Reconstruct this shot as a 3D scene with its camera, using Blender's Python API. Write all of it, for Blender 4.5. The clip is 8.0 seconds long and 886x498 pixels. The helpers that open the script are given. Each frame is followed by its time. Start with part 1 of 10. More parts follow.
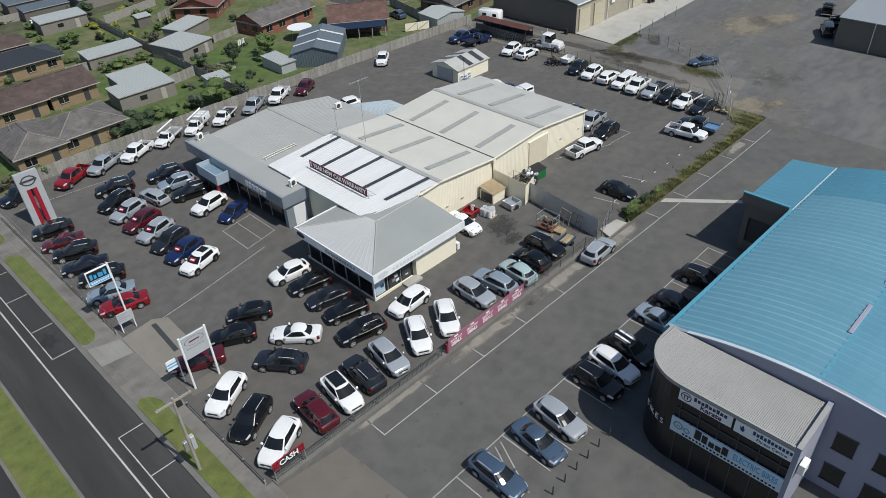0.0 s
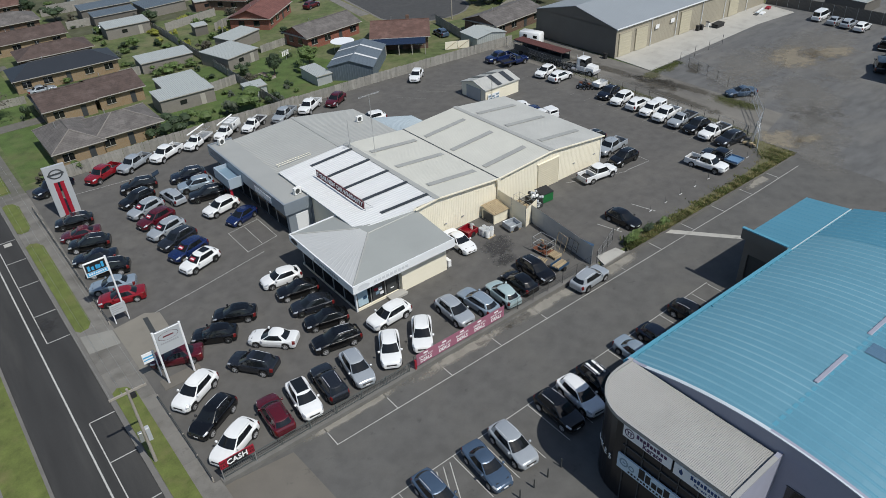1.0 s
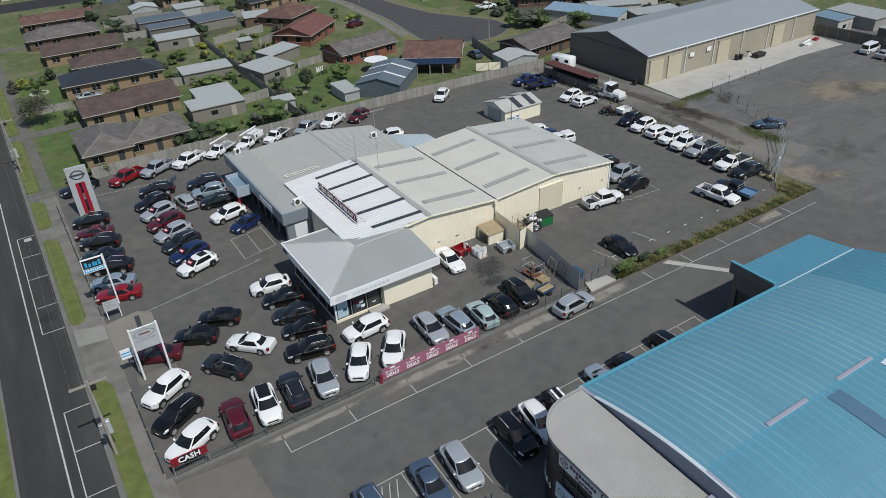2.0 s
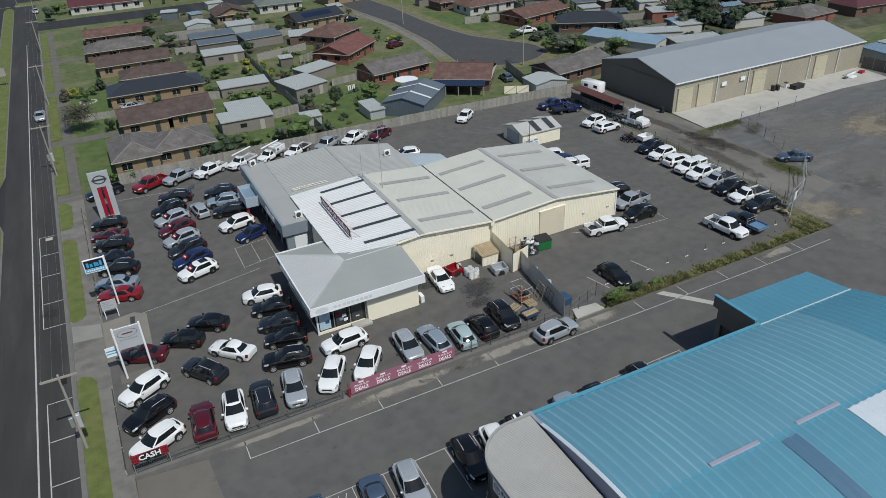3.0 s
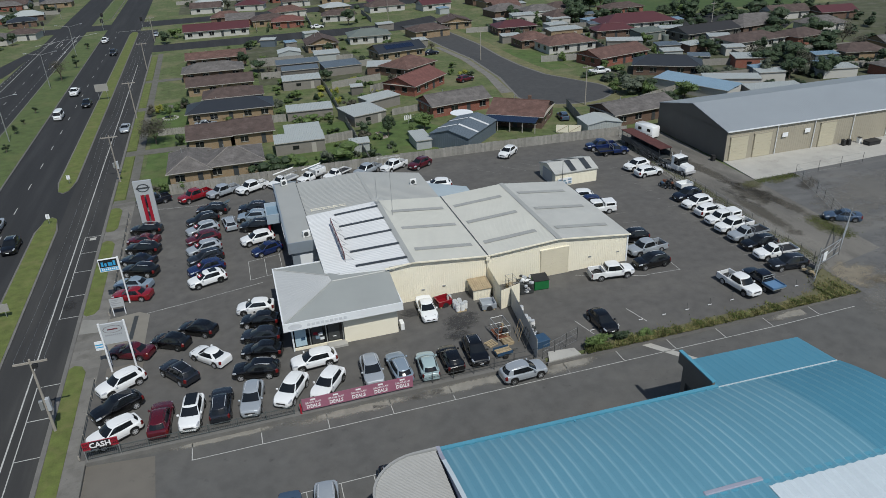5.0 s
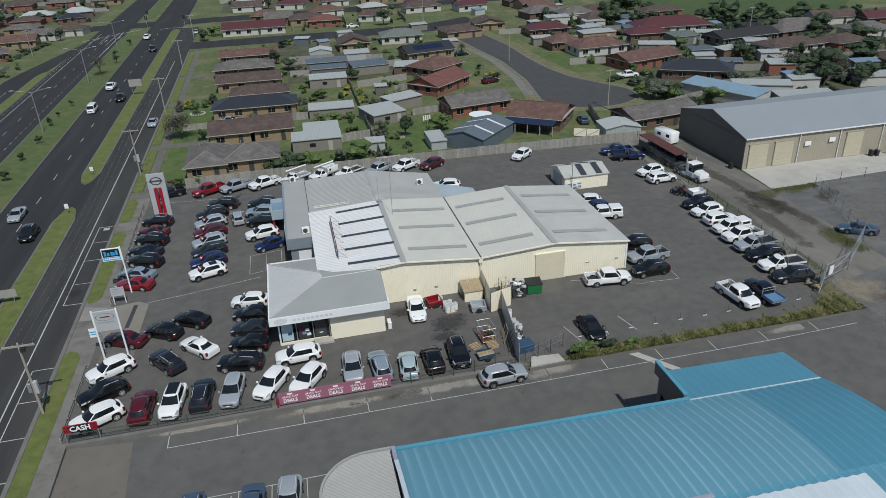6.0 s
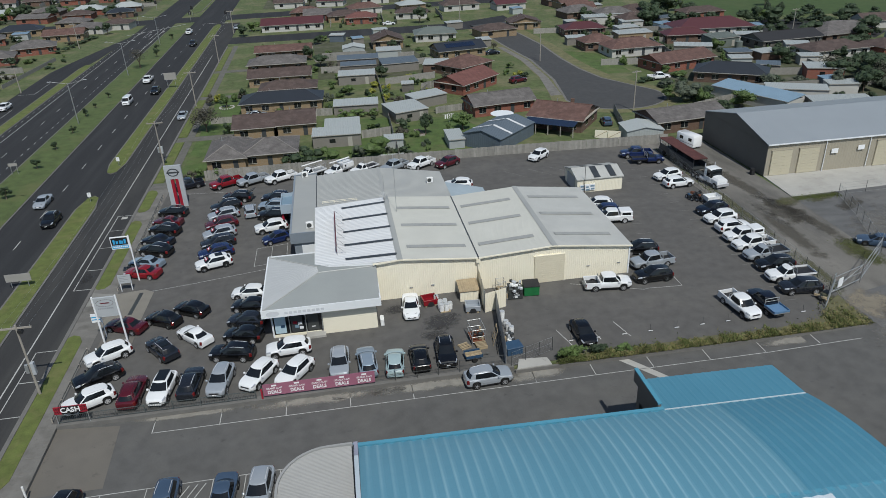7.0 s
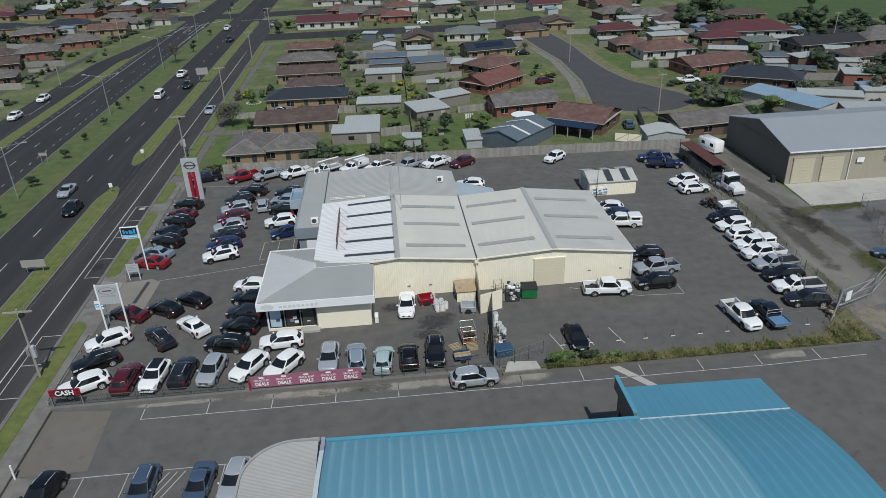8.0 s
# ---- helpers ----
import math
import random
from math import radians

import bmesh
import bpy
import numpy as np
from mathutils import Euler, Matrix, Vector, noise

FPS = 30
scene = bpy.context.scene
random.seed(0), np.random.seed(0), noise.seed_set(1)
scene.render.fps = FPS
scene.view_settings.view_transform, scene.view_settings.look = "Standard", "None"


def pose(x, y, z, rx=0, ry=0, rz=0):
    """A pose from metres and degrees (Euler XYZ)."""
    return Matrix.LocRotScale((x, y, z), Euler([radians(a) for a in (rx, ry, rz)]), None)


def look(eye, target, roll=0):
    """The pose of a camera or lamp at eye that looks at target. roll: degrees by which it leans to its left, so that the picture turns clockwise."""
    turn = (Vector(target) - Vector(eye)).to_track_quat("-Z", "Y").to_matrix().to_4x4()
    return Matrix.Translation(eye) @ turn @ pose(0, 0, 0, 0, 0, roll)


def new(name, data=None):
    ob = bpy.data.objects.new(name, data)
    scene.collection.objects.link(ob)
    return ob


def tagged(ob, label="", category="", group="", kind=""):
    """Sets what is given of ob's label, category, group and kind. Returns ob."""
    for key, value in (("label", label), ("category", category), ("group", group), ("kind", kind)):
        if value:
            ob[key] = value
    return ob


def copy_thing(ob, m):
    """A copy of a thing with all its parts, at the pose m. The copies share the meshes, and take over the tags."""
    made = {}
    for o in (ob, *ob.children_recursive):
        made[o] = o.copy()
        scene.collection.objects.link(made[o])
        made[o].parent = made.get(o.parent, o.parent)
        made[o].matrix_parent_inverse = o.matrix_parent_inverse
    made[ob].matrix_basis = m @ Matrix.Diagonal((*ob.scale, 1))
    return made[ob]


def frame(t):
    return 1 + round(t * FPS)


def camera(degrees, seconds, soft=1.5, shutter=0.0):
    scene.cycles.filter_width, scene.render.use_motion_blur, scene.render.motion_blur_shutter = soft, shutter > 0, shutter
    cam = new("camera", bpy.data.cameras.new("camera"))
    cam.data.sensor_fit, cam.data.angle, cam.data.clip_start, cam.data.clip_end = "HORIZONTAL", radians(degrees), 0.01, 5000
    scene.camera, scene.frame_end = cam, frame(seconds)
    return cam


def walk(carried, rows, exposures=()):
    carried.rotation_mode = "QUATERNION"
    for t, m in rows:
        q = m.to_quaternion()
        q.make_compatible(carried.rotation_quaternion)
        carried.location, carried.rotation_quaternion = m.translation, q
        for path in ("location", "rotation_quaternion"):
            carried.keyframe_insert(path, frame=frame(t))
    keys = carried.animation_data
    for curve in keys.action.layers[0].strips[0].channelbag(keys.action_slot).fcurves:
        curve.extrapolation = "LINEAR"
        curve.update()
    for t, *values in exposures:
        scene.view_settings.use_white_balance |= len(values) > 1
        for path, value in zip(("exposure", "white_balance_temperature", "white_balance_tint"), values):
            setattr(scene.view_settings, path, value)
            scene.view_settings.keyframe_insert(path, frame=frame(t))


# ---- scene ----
cam = camera(64.75, 8.0, soft=0.5)
ROWS = [
    (0.0, -22.97, -34.71, 47.01, -43.65, -35.73, -3.10),
    (0.5, -19.85, -37.72, 46.81, -40.35, -34.92, -3.02),
    (1.0, -16.62, -40.63, 46.64, -37.00, -34.01, -2.97),
    (1.5, -13.34, -43.29, 46.35, -34.02, -33.03, -2.95),
    (3.0, -3.30, -49.97, 45.66, -25.72, -30.11, -2.84),
    (3.5, -0.00, -51.75, 45.47, -23.19, -29.15, -2.77),
    (4.0, 3.17, -53.26, 45.25, -20.77, -28.46, -2.70),
    (4.5, 6.26, -54.55, 45.13, -18.32, -27.59, -2.60),
    (5.0, 9.36, -55.69, 44.97, -15.98, -26.96, -2.53),
    (6.5, 18.10, -57.76, 44.56, -10.16, -26.76, -2.43),
    (7.0, 20.84, -58.24, 44.47, -8.11, -26.71, -2.40),
    (7.5, 23.46, -58.57, 44.38, -6.25, -26.67, -2.34),
    (8.0, 25.88, -58.80, 44.29, -4.47, -26.64, -2.24),
]
walk(cam, [(t, pose(x, y, z, 0, 0, yaw) @ pose(0, 0, 0, 90 + pitch) @ pose(0, 0, 0, 0, 0, roll)) for t, x, y, z, yaw, pitch, roll in ROWS], exposures=((0.0, 0.28, 6380, 8), (1.5, 0.17, 6350, 7.5), (3.5, 0.06, 6270, 6.5), (6.5, 0.03, 6230, 6.5), (8.0, 0.03, 6200, 6.5)))

# ---- light and sky ----
world = bpy.data.worlds.new("sky")
scene.world = world
world.use_nodes = True
wn = world.node_tree.nodes
sky = wn.new("ShaderNodeTexSky")
sky.sky_type = "NISHITA"
sky.sun_disc = False
SUN_FROM = Vector((0.17, -0.98, 0)).normalized()
SUN_UP = 55.5
sky.sun_elevation = radians(SUN_UP)
sky.sun_rotation = math.atan2(SUN_FROM.x, SUN_FROM.y)
wn["Background"].inputs[1].default_value = 0.076
world.node_tree.links.new(sky.outputs[0], wn["Background"].inputs[0])
sun_data = bpy.data.lights.new("sun", "SUN")
sun_data.energy, sun_data.angle, sun_data.color = 3.3, radians(0.55), (1.0, 0.955, 0.89)
sun = new("sun", sun_data)
sun_dir = Vector((SUN_FROM.x * math.cos(radians(SUN_UP)), SUN_FROM.y * math.cos(radians(SUN_UP)), math.sin(radians(SUN_UP))))
sun.matrix_world = look(sun_dir * 200, (0, 0, 0))


# ---- materials ----
def mat(name, col, rough=0.7, metal=0.0, var=0.12, scale=2.0, fine=30.0, bump=0.0, coat=0.0, spec=0.5, stain=0.0, stain_col=(0.3, 0.28, 0.25), stain_scale=0.12, rand=0.0, streak=None, bands=None, stain_from=0.5, spots=0.0):
    """Two scales of noise on a base colour, an optional blotchy stain, bump, and a tint that differs from piece to piece."""
    m = bpy.data.materials.new(name)
    m.use_nodes = True
    nt = m.node_tree
    n, ln = nt.nodes, nt.links
    b = n["Principled BSDF"]
    b.inputs["Roughness"].default_value = rough
    b.inputs["Metallic"].default_value = metal
    b.inputs["Coat Weight"].default_value = coat
    b.inputs["Coat Roughness"].default_value = 0.04
    b.inputs["Specular IOR Level"].default_value = spec
    geo = n.new("ShaderNodeNewGeometry")
    pos = geo.outputs["Position"]
    if streak:
        mp = n.new("ShaderNodeMapping")
        mp.inputs["Scale"].default_value = streak
        ln.new(pos, mp.inputs["Vector"])
        pos2 = mp.outputs["Vector"]
    else:
        pos2 = pos
    n1, n2 = n.new("ShaderNodeTexNoise"), n.new("ShaderNodeTexNoise")
    n1.inputs["Scale"].default_value, n1.inputs["Detail"].default_value = scale, 4.0
    n2.inputs["Scale"].default_value, n2.inputs["Detail"].default_value = fine, 2.0
    ln.new(pos2, n1.inputs["Vector"])
    ln.new(pos, n2.inputs["Vector"])
    add = n.new("ShaderNodeMath")
    add.operation = "MULTIPLY_ADD"
    add.inputs[1].default_value, add.inputs[2].default_value = 0.45, 0.0
    ln.new(n2.outputs["Fac"], add.inputs[0])
    add2 = n.new("ShaderNodeMath")
    add2.operation = "ADD"
    ln.new(n1.outputs["Fac"], add2.inputs[0])
    ln.new(add.outputs[0], add2.inputs[1])
    rg = n.new("ShaderNodeMapRange")
    rg.inputs["From Min"].default_value, rg.inputs["From Max"].default_value = 0.4, 1.05
    rg.inputs["To Min"].default_value, rg.inputs["To Max"].default_value = 1 - var, 1 + var
    ln.new(add2.outputs[0], rg.inputs["Value"])
    val = rg.outputs[0]
    if rand:
        oi = n.new("ShaderNodeObjectInfo")
        r2 = n.new("ShaderNodeMapRange")
        r2.inputs["To Min"].default_value, r2.inputs["To Max"].default_value = 1 - rand, 1 + rand
        ln.new(oi.outputs["Random"], r2.inputs["Value"])
        mul = n.new("ShaderNodeMath")
        mul.operation = "MULTIPLY"
        ln.new(val, mul.inputs[0])
        ln.new(r2.outputs[0], mul.inputs[1])
        val = mul.outputs[0]
    mix = n.new("ShaderNodeVectorMath")
    mix.operation = "SCALE"
    mix.inputs[0].default_value = col
    ln.new(val, mix.inputs["Scale"])
    out = mix.outputs[0]
    if stain:
        n3 = n.new("ShaderNodeTexNoise")
        n3.inputs["Scale"].default_value, n3.inputs["Detail"].default_value = stain_scale, 6.0
        n3.inputs["Roughness"].default_value = 0.65
        ln.new(pos2, n3.inputs["Vector"])
        r3 = n.new("ShaderNodeMapRange")
        r3.inputs["From Min"].default_value, r3.inputs["From Max"].default_value = stain_from, stain_from + 0.2
        r3.inputs["To Max"].default_value = stain
        ln.new(n3.outputs["Fac"], r3.inputs["Value"])
        mx = n.new("ShaderNodeMix")
        mx.data_type = "RGBA"
        mx.inputs[7].default_value = (*stain_col, 1)
        ln.new(r3.outputs[0], mx.inputs[0])
        ln.new(out, mx.inputs[6])
        out = mx.outputs[2]
    if spots:
        n5 = n.new("ShaderNodeTexNoise")
        n5.inputs["Scale"].default_value, n5.inputs["Detail"].default_value = 0.8, 4.0
        n5.inputs["Roughness"].default_value = 0.7
        ln.new(pos, n5.inputs["Vector"])
        r5 = n.new("ShaderNodeMapRange")
        r5.inputs["From Min"].default_value, r5.inputs["From Max"].default_value = 0.62, 0.74
        r5.inputs["To Max"].default_value = spots
        ln.new(n5.outputs["Fac"], r5.inputs["Value"])
        m5 = n.new("ShaderNodeMix")
        m5.data_type = "RGBA"
        m5.inputs[7].default_value = (0.045, 0.044, 0.042, 1)
        ln.new(r5.outputs[0], m5.inputs[0])
        ln.new(out, m5.inputs[6])
        out = m5.outputs[2]
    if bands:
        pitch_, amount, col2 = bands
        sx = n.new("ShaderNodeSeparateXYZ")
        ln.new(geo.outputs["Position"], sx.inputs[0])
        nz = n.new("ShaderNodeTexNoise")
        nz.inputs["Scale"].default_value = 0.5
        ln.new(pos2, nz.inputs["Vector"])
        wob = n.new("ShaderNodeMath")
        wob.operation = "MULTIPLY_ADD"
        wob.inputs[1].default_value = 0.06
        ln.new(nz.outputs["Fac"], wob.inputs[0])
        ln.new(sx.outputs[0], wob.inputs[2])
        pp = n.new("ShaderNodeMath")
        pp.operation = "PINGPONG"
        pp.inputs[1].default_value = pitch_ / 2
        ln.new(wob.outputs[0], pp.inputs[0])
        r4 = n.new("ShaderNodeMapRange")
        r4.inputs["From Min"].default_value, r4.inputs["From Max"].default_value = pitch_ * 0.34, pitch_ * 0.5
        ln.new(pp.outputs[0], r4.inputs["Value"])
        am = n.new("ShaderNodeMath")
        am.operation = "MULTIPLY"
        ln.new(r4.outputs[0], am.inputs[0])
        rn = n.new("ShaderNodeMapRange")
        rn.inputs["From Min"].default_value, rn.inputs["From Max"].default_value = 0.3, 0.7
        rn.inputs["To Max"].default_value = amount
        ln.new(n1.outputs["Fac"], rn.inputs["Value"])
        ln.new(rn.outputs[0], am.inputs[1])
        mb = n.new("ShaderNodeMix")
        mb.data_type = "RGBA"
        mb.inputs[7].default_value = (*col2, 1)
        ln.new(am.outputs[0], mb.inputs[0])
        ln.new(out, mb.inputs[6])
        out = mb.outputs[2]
    ln.new(out, b.inputs["Base Color"])
    if bump:
        bp = n.new("ShaderNodeBump")
        bp.inputs["Strength"].default_value, bp.inputs["Distance"].default_value = min(1.0, bump * 4), 0.05
        ln.new(add2.outputs[0], bp.inputs["Height"])
        ln.new(bp.outputs[0], b.inputs["Normal"])
    return m


def layer_mat(name, col, ragged=0.5, grain=0.7, cover=0.5):
    """A thin ragged layer of dust, earth or oil, solid in its middle and broken up at its rim."""
    m = mat(name, col, 0.95, var=0.3, scale=0.8, fine=9, spec=0.2)
    nt = m.node_tree
    n, ln = nt.nodes, nt.links
    b = n["Principled BSDF"]
    tc = n.new("ShaderNodeTexCoord")
    ln_ = n.new("ShaderNodeVectorMath")
    ln_.operation = "LENGTH"
    ln.new(tc.outputs["Object"], ln_.inputs[0])
    geo = n.new("ShaderNodeNewGeometry")
    nz = n.new("ShaderNodeTexNoise")
    nz.inputs["Scale"].default_value, nz.inputs["Detail"].default_value, nz.inputs["Roughness"].default_value = grain, 6.0, 0.65
    ln.new(geo.outputs["Position"], nz.inputs["Vector"])
    add = n.new("ShaderNodeMath")
    add.operation = "MULTIPLY_ADD"
    add.inputs[1].default_value = -2.2 * ragged
    ln.new(nz.outputs["Fac"], add.inputs[0])
    ln.new(ln_.outputs["Value"], add.inputs[2])
    rg = n.new("ShaderNodeMapRange")
    rg.inputs["From Min"].default_value, rg.inputs["From Max"].default_value = 0.95 - 1.1 * ragged - 0.45, 0.95 - 1.1 * ragged
    rg.inputs["To Min"].default_value, rg.inputs["To Max"].default_value = cover, 0.0
    ln.new(add.outputs[0], rg.inputs["Value"])
    tr = n.new("ShaderNodeBsdfTransparent")
    mx = n.new("ShaderNodeMixShader")
    ln.new(rg.outputs[0], mx.inputs[0])
    ln.new(tr.outputs[0], mx.inputs[1])
    ln.new(b.outputs[0], mx.inputs[2])
    ln.new(mx.outputs[0], n["Material Output"].inputs["Surface"])
    return m


def brick_mat(name, c1, c2, mortar, sx, sy, weather=0.0):
    """Small courses, for far walls and roof tiles; weather spreads pale lichen over them."""
    m = mat(name, c1, 0.85, var=0.15 + 0.35 * weather, scale=0.8, fine=4.0 if weather else 9.0, stain=0.75 * weather, stain_col=tuple(1.7 * v + 0.03 for v in c1), stain_scale=0.55, stain_from=0.5)
    nt = m.node_tree
    n, ln = nt.nodes, nt.links
    tc = n.new("ShaderNodeTexCoord")
    br = n.new("ShaderNodeTexBrick")
    br.inputs["Color1"].default_value, br.inputs["Color2"].default_value, br.inputs["Mortar"].default_value = (*c1, 1), (*c2, 1), (*mortar, 1)
    br.inputs["Scale"].default_value = 1.0
    br.inputs["Brick Width"].default_value, br.inputs["Row Height"].default_value, br.inputs["Mortar Size"].default_value = sx, sy, sy * 0.1
    mp = n.new("ShaderNodeVectorMath")
    sep, com = n.new("ShaderNodeSeparateXYZ"), n.new("ShaderNodeCombineXYZ")
    ln.new(tc.outputs["Object"], sep.inputs[0])
    ad = n.new("ShaderNodeMath")
    ad.operation = "ADD"
    ln.new(sep.outputs[0], ad.inputs[0])
    ln.new(sep.outputs[1], ad.inputs[1])
    ln.new(ad.outputs[0], com.inputs[0])
    ln.new(sep.outputs[2], com.inputs[1])
    ln.new(com.outputs[0], br.inputs["Vector"])
    b = n["Principled BSDF"]
    old = b.inputs["Base Color"].links[0].from_socket
    mx = n.new("ShaderNodeMix")
    mx.data_type, mx.blend_type = "RGBA", "MIX"
    mx.inputs[0].default_value = 0.6 - 0.25 * weather
    ln.new(old, mx.inputs[6])
    ln.new(br.outputs["Color"], mx.inputs[7])
    ln.new(mx.outputs[2], b.inputs["Base Color"])
    return m


asphalt = mat("asphalt", (0.099, 0.0955, 0.0905), 0.9, var=0.2, scale=0.7, fine=16, bump=0.1, stain=0.45, stain_col=(0.15, 0.143, 0.13), stain_scale=0.16, spots=0.5, spec=0.3)
asphalt_drive = mat("asphalt_drive", (0.1, 0.0985, 0.0945), 0.9, var=0.2, scale=0.7, fine=16, bump=0.1, stain=0.45, stain_col=(0.135, 0.13, 0.119), stain_scale=0.14, spots=0.5, spec=0.3)
asphalt_road = mat("asphalt_road", (0.033, 0.034, 0.036), 0.88, var=0.18, scale=0.5, fine=18, bump=0.1, stain=0.35, stain_col=(0.056, 0.056, 0.056), stain_scale=0.25, streak=(1, 0.06, 1), spots=0.25, spec=0.2)
asphalt_service = mat("asphalt_service", (0.043, 0.043, 0.043), 0.9, var=0.22, scale=0.6, fine=16, bump=0.1, stain=0.5, stain_col=(0.085, 0.083, 0.078), stain_scale=0.18, streak=(1, 0.12, 1), spots=0.45, spec=0.2)
asphalt_court = mat("asphalt_court", (0.052, 0.0525, 0.053), 0.9, var=0.16, scale=0.8, fine=14, bump=0.1, stain=0.4, stain_col=(0.078, 0.077, 0.075), stain_scale=0.2)
asphalt_old = mat("asphalt_old", (0.112, 0.113, 0.113), 0.92, var=0.3, scale=0.6, fine=9, bump=0.15, stain=0.75, stain_col=(0.165, 0.16, 0.15), stain_scale=0.1, streak=(0.45, 1.2, 1), stain_from=0.46, spots=0.3, spec=0.3)
gravel = mat("gravel", (0.15, 0.142, 0.127), 0.95, var=0.5, scale=0.3, fine=6, bump=0.3, stain=0.9, stain_col=(0.075, 0.073, 0.068), stain_scale=0.16, streak=(1, 0.3, 1), spots=0.5)
# soil and patchy grass, darkened to include the shadowed gaps between houses
garden_ground = mat("garden_ground", (0.062, 0.068, 0.034), 0.95, var=0.4, scale=0.35, fine=4, stain=0.8, stain_col=(0.13, 0.122, 0.1), stain_scale=0.16)
dust = mat("dusty_asphalt", (0.15, 0.143, 0.128), 0.92, var=0.25, scale=0.6, fine=10, stain=0.8, stain_col=(0.25, 0.24, 0.215), stain_scale=0.5, stain_from=0.45, spots=0.5)
dust_layer = layer_mat("dust_layer", (0.27, 0.256, 0.225), 0.7, 0.6, 0.8)
yard_dust = layer_mat("yard_dust", (0.2, 0.193, 0.177), 1.0, 0.5, 0.42)
sand_layer = layer_mat("sand_layer", (0.28, 0.245, 0.185), 0.9, 0.6, 0.6)
earth_layer = layer_mat("earth_layer", (0.085, 0.078, 0.064), 0.7, 0.6, 0.55)
oil_layer = layer_mat("oil_layer", (0.05, 0.05, 0.052), 0.9, 1.4, 0.5)
moss_layer = layer_mat("moss_layer", (0.1, 0.1, 0.05), 0.8, 0.8, 0.6)
soil = mat("soil", (0.11, 0.105, 0.055), 0.95, var=0.35, scale=0.7, fine=8, bump=0.3)
sand = mat("sand", (0.26, 0.23, 0.17), 0.95, var=0.2, scale=0.7, fine=8, bump=0.2)
concrete = mat("concrete", (0.155, 0.148, 0.134), 0.88, var=0.22, scale=0.8, fine=12, bump=0.1, stain=0.75, stain_col=(0.088, 0.083, 0.07), stain_scale=0.35, spots=0.5, rand=0.1)
path_worn = mat("worn_path_concrete", (0.118, 0.114, 0.1), 0.9, var=0.25, scale=0.8, fine=10, stain=0.7, stain_col=(0.085, 0.088, 0.05), stain_scale=0.3)
concrete_pale = mat("concrete_pale", (0.38, 0.37, 0.34), 0.85, var=0.1, scale=0.5, fine=10, bump=0.1, stain=0.4, stain_col=(0.2, 0.19, 0.17), stain_scale=0.2, spots=0.5)
grass = mat("grass", (0.08, 0.104, 0.036), 0.95, var=0.45, scale=0.7, fine=7, bump=0.4, stain=0.85, stain_col=(0.165, 0.152, 0.085), stain_scale=0.1, stain_from=0.47)
dry_lawn = mat("dry_lawn", (0.135, 0.13, 0.062), 0.95, var=0.4, scale=0.6, fine=7, bump=0.3, stain=0.8, stain_col=(0.09, 0.108, 0.04), stain_scale=0.14)
grass_oval = mat("oval_grass", (0.046, 0.078, 0.02), 0.95, var=0.25, scale=0.3, fine=5, stain=0.5, stain_col=(0.08, 0.095, 0.034), stain_scale=0.06)
grass_verge = mat("grass_verge", (0.1, 0.124, 0.03), 0.95, var=0.35, scale=0.8, fine=7, bump=0.4, stain=0.7, stain_col=(0.15, 0.14, 0.055), stain_scale=0.35)
grass_median = mat("grass_median", (0.072, 0.1, 0.03), 0.95, var=0.35, scale=0.5, fine=6, bump=0.4, stain=0.7, stain_col=(0.115, 0.12, 0.045), stain_scale=0.12)
lawn_green = mat("lawn_green", (0.066, 0.104, 0.026), 0.95, var=0.4, scale=0.5, fine=6, bump=0.4, stain=0.75, stain_col=(0.115, 0.12, 0.05), stain_scale=0.17)
line_white = mat("line_white", (0.42, 0.42, 0.4), 0.8, var=0.2, scale=2, fine=20, stain=0.5, stain_col=(0.25, 0.25, 0.24), stain_scale=1.2)
line_faint = mat("line_faint", (0.19, 0.185, 0.175), 0.85, var=0.2, scale=2, fine=20, stain=0.8, stain_col=(0.11, 0.106, 0.1), stain_scale=1.2)
kerb_mat = mat("kerb_concrete", (0.145, 0.14, 0.13), 0.9, var=0.2, scale=0.6, fine=12, stain=0.4, stain_col=(0.12, 0.115, 0.1), stain_scale=0.5)
tan_concrete = mat("tan_concrete", (0.135, 0.124, 0.107), 0.9, var=0.14, scale=0.6, fine=12, stain=0.4, stain_col=(0.11, 0.1, 0.082), stain_scale=0.3, spots=0.5)

roof_white = mat("white_roof_sheet", (0.6, 0.61, 0.615), 0.5, 0.0, var=0.06, scale=0.5, fine=8, stain=0.3, stain_col=(0.55, 0.56, 0.57), stain_scale=0.4, streak=(0.3, 2.0, 1))
roof_zinc = mat("weathered_zinc_sheet", (0.475, 0.475, 0.445), 0.5, 0.15, var=0.07, scale=0.3, fine=7, stain=0.5, stain_col=(0.38, 0.38, 0.36), stain_scale=0.2)
roof_cream = mat("cream_zinc_sheet", (0.54, 0.535, 0.48), 0.52, 0.1, var=0.06, scale=0.3, fine=7, stain=0.4, stain_col=(0.48, 0.475, 0.425), stain_scale=0.2)
roof_grey = mat("grey_roof_sheet", (0.345, 0.35, 0.335), 0.5, 0.05, var=0.06, scale=0.3, fine=8, stain=0.4, stain_col=(0.3, 0.308, 0.3), stain_scale=0.25)
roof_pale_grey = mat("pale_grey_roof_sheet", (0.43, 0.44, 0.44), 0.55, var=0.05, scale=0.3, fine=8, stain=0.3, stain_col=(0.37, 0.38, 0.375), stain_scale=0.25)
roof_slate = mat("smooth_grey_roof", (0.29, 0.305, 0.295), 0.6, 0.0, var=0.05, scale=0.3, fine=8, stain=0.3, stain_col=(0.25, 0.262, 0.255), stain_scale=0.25)
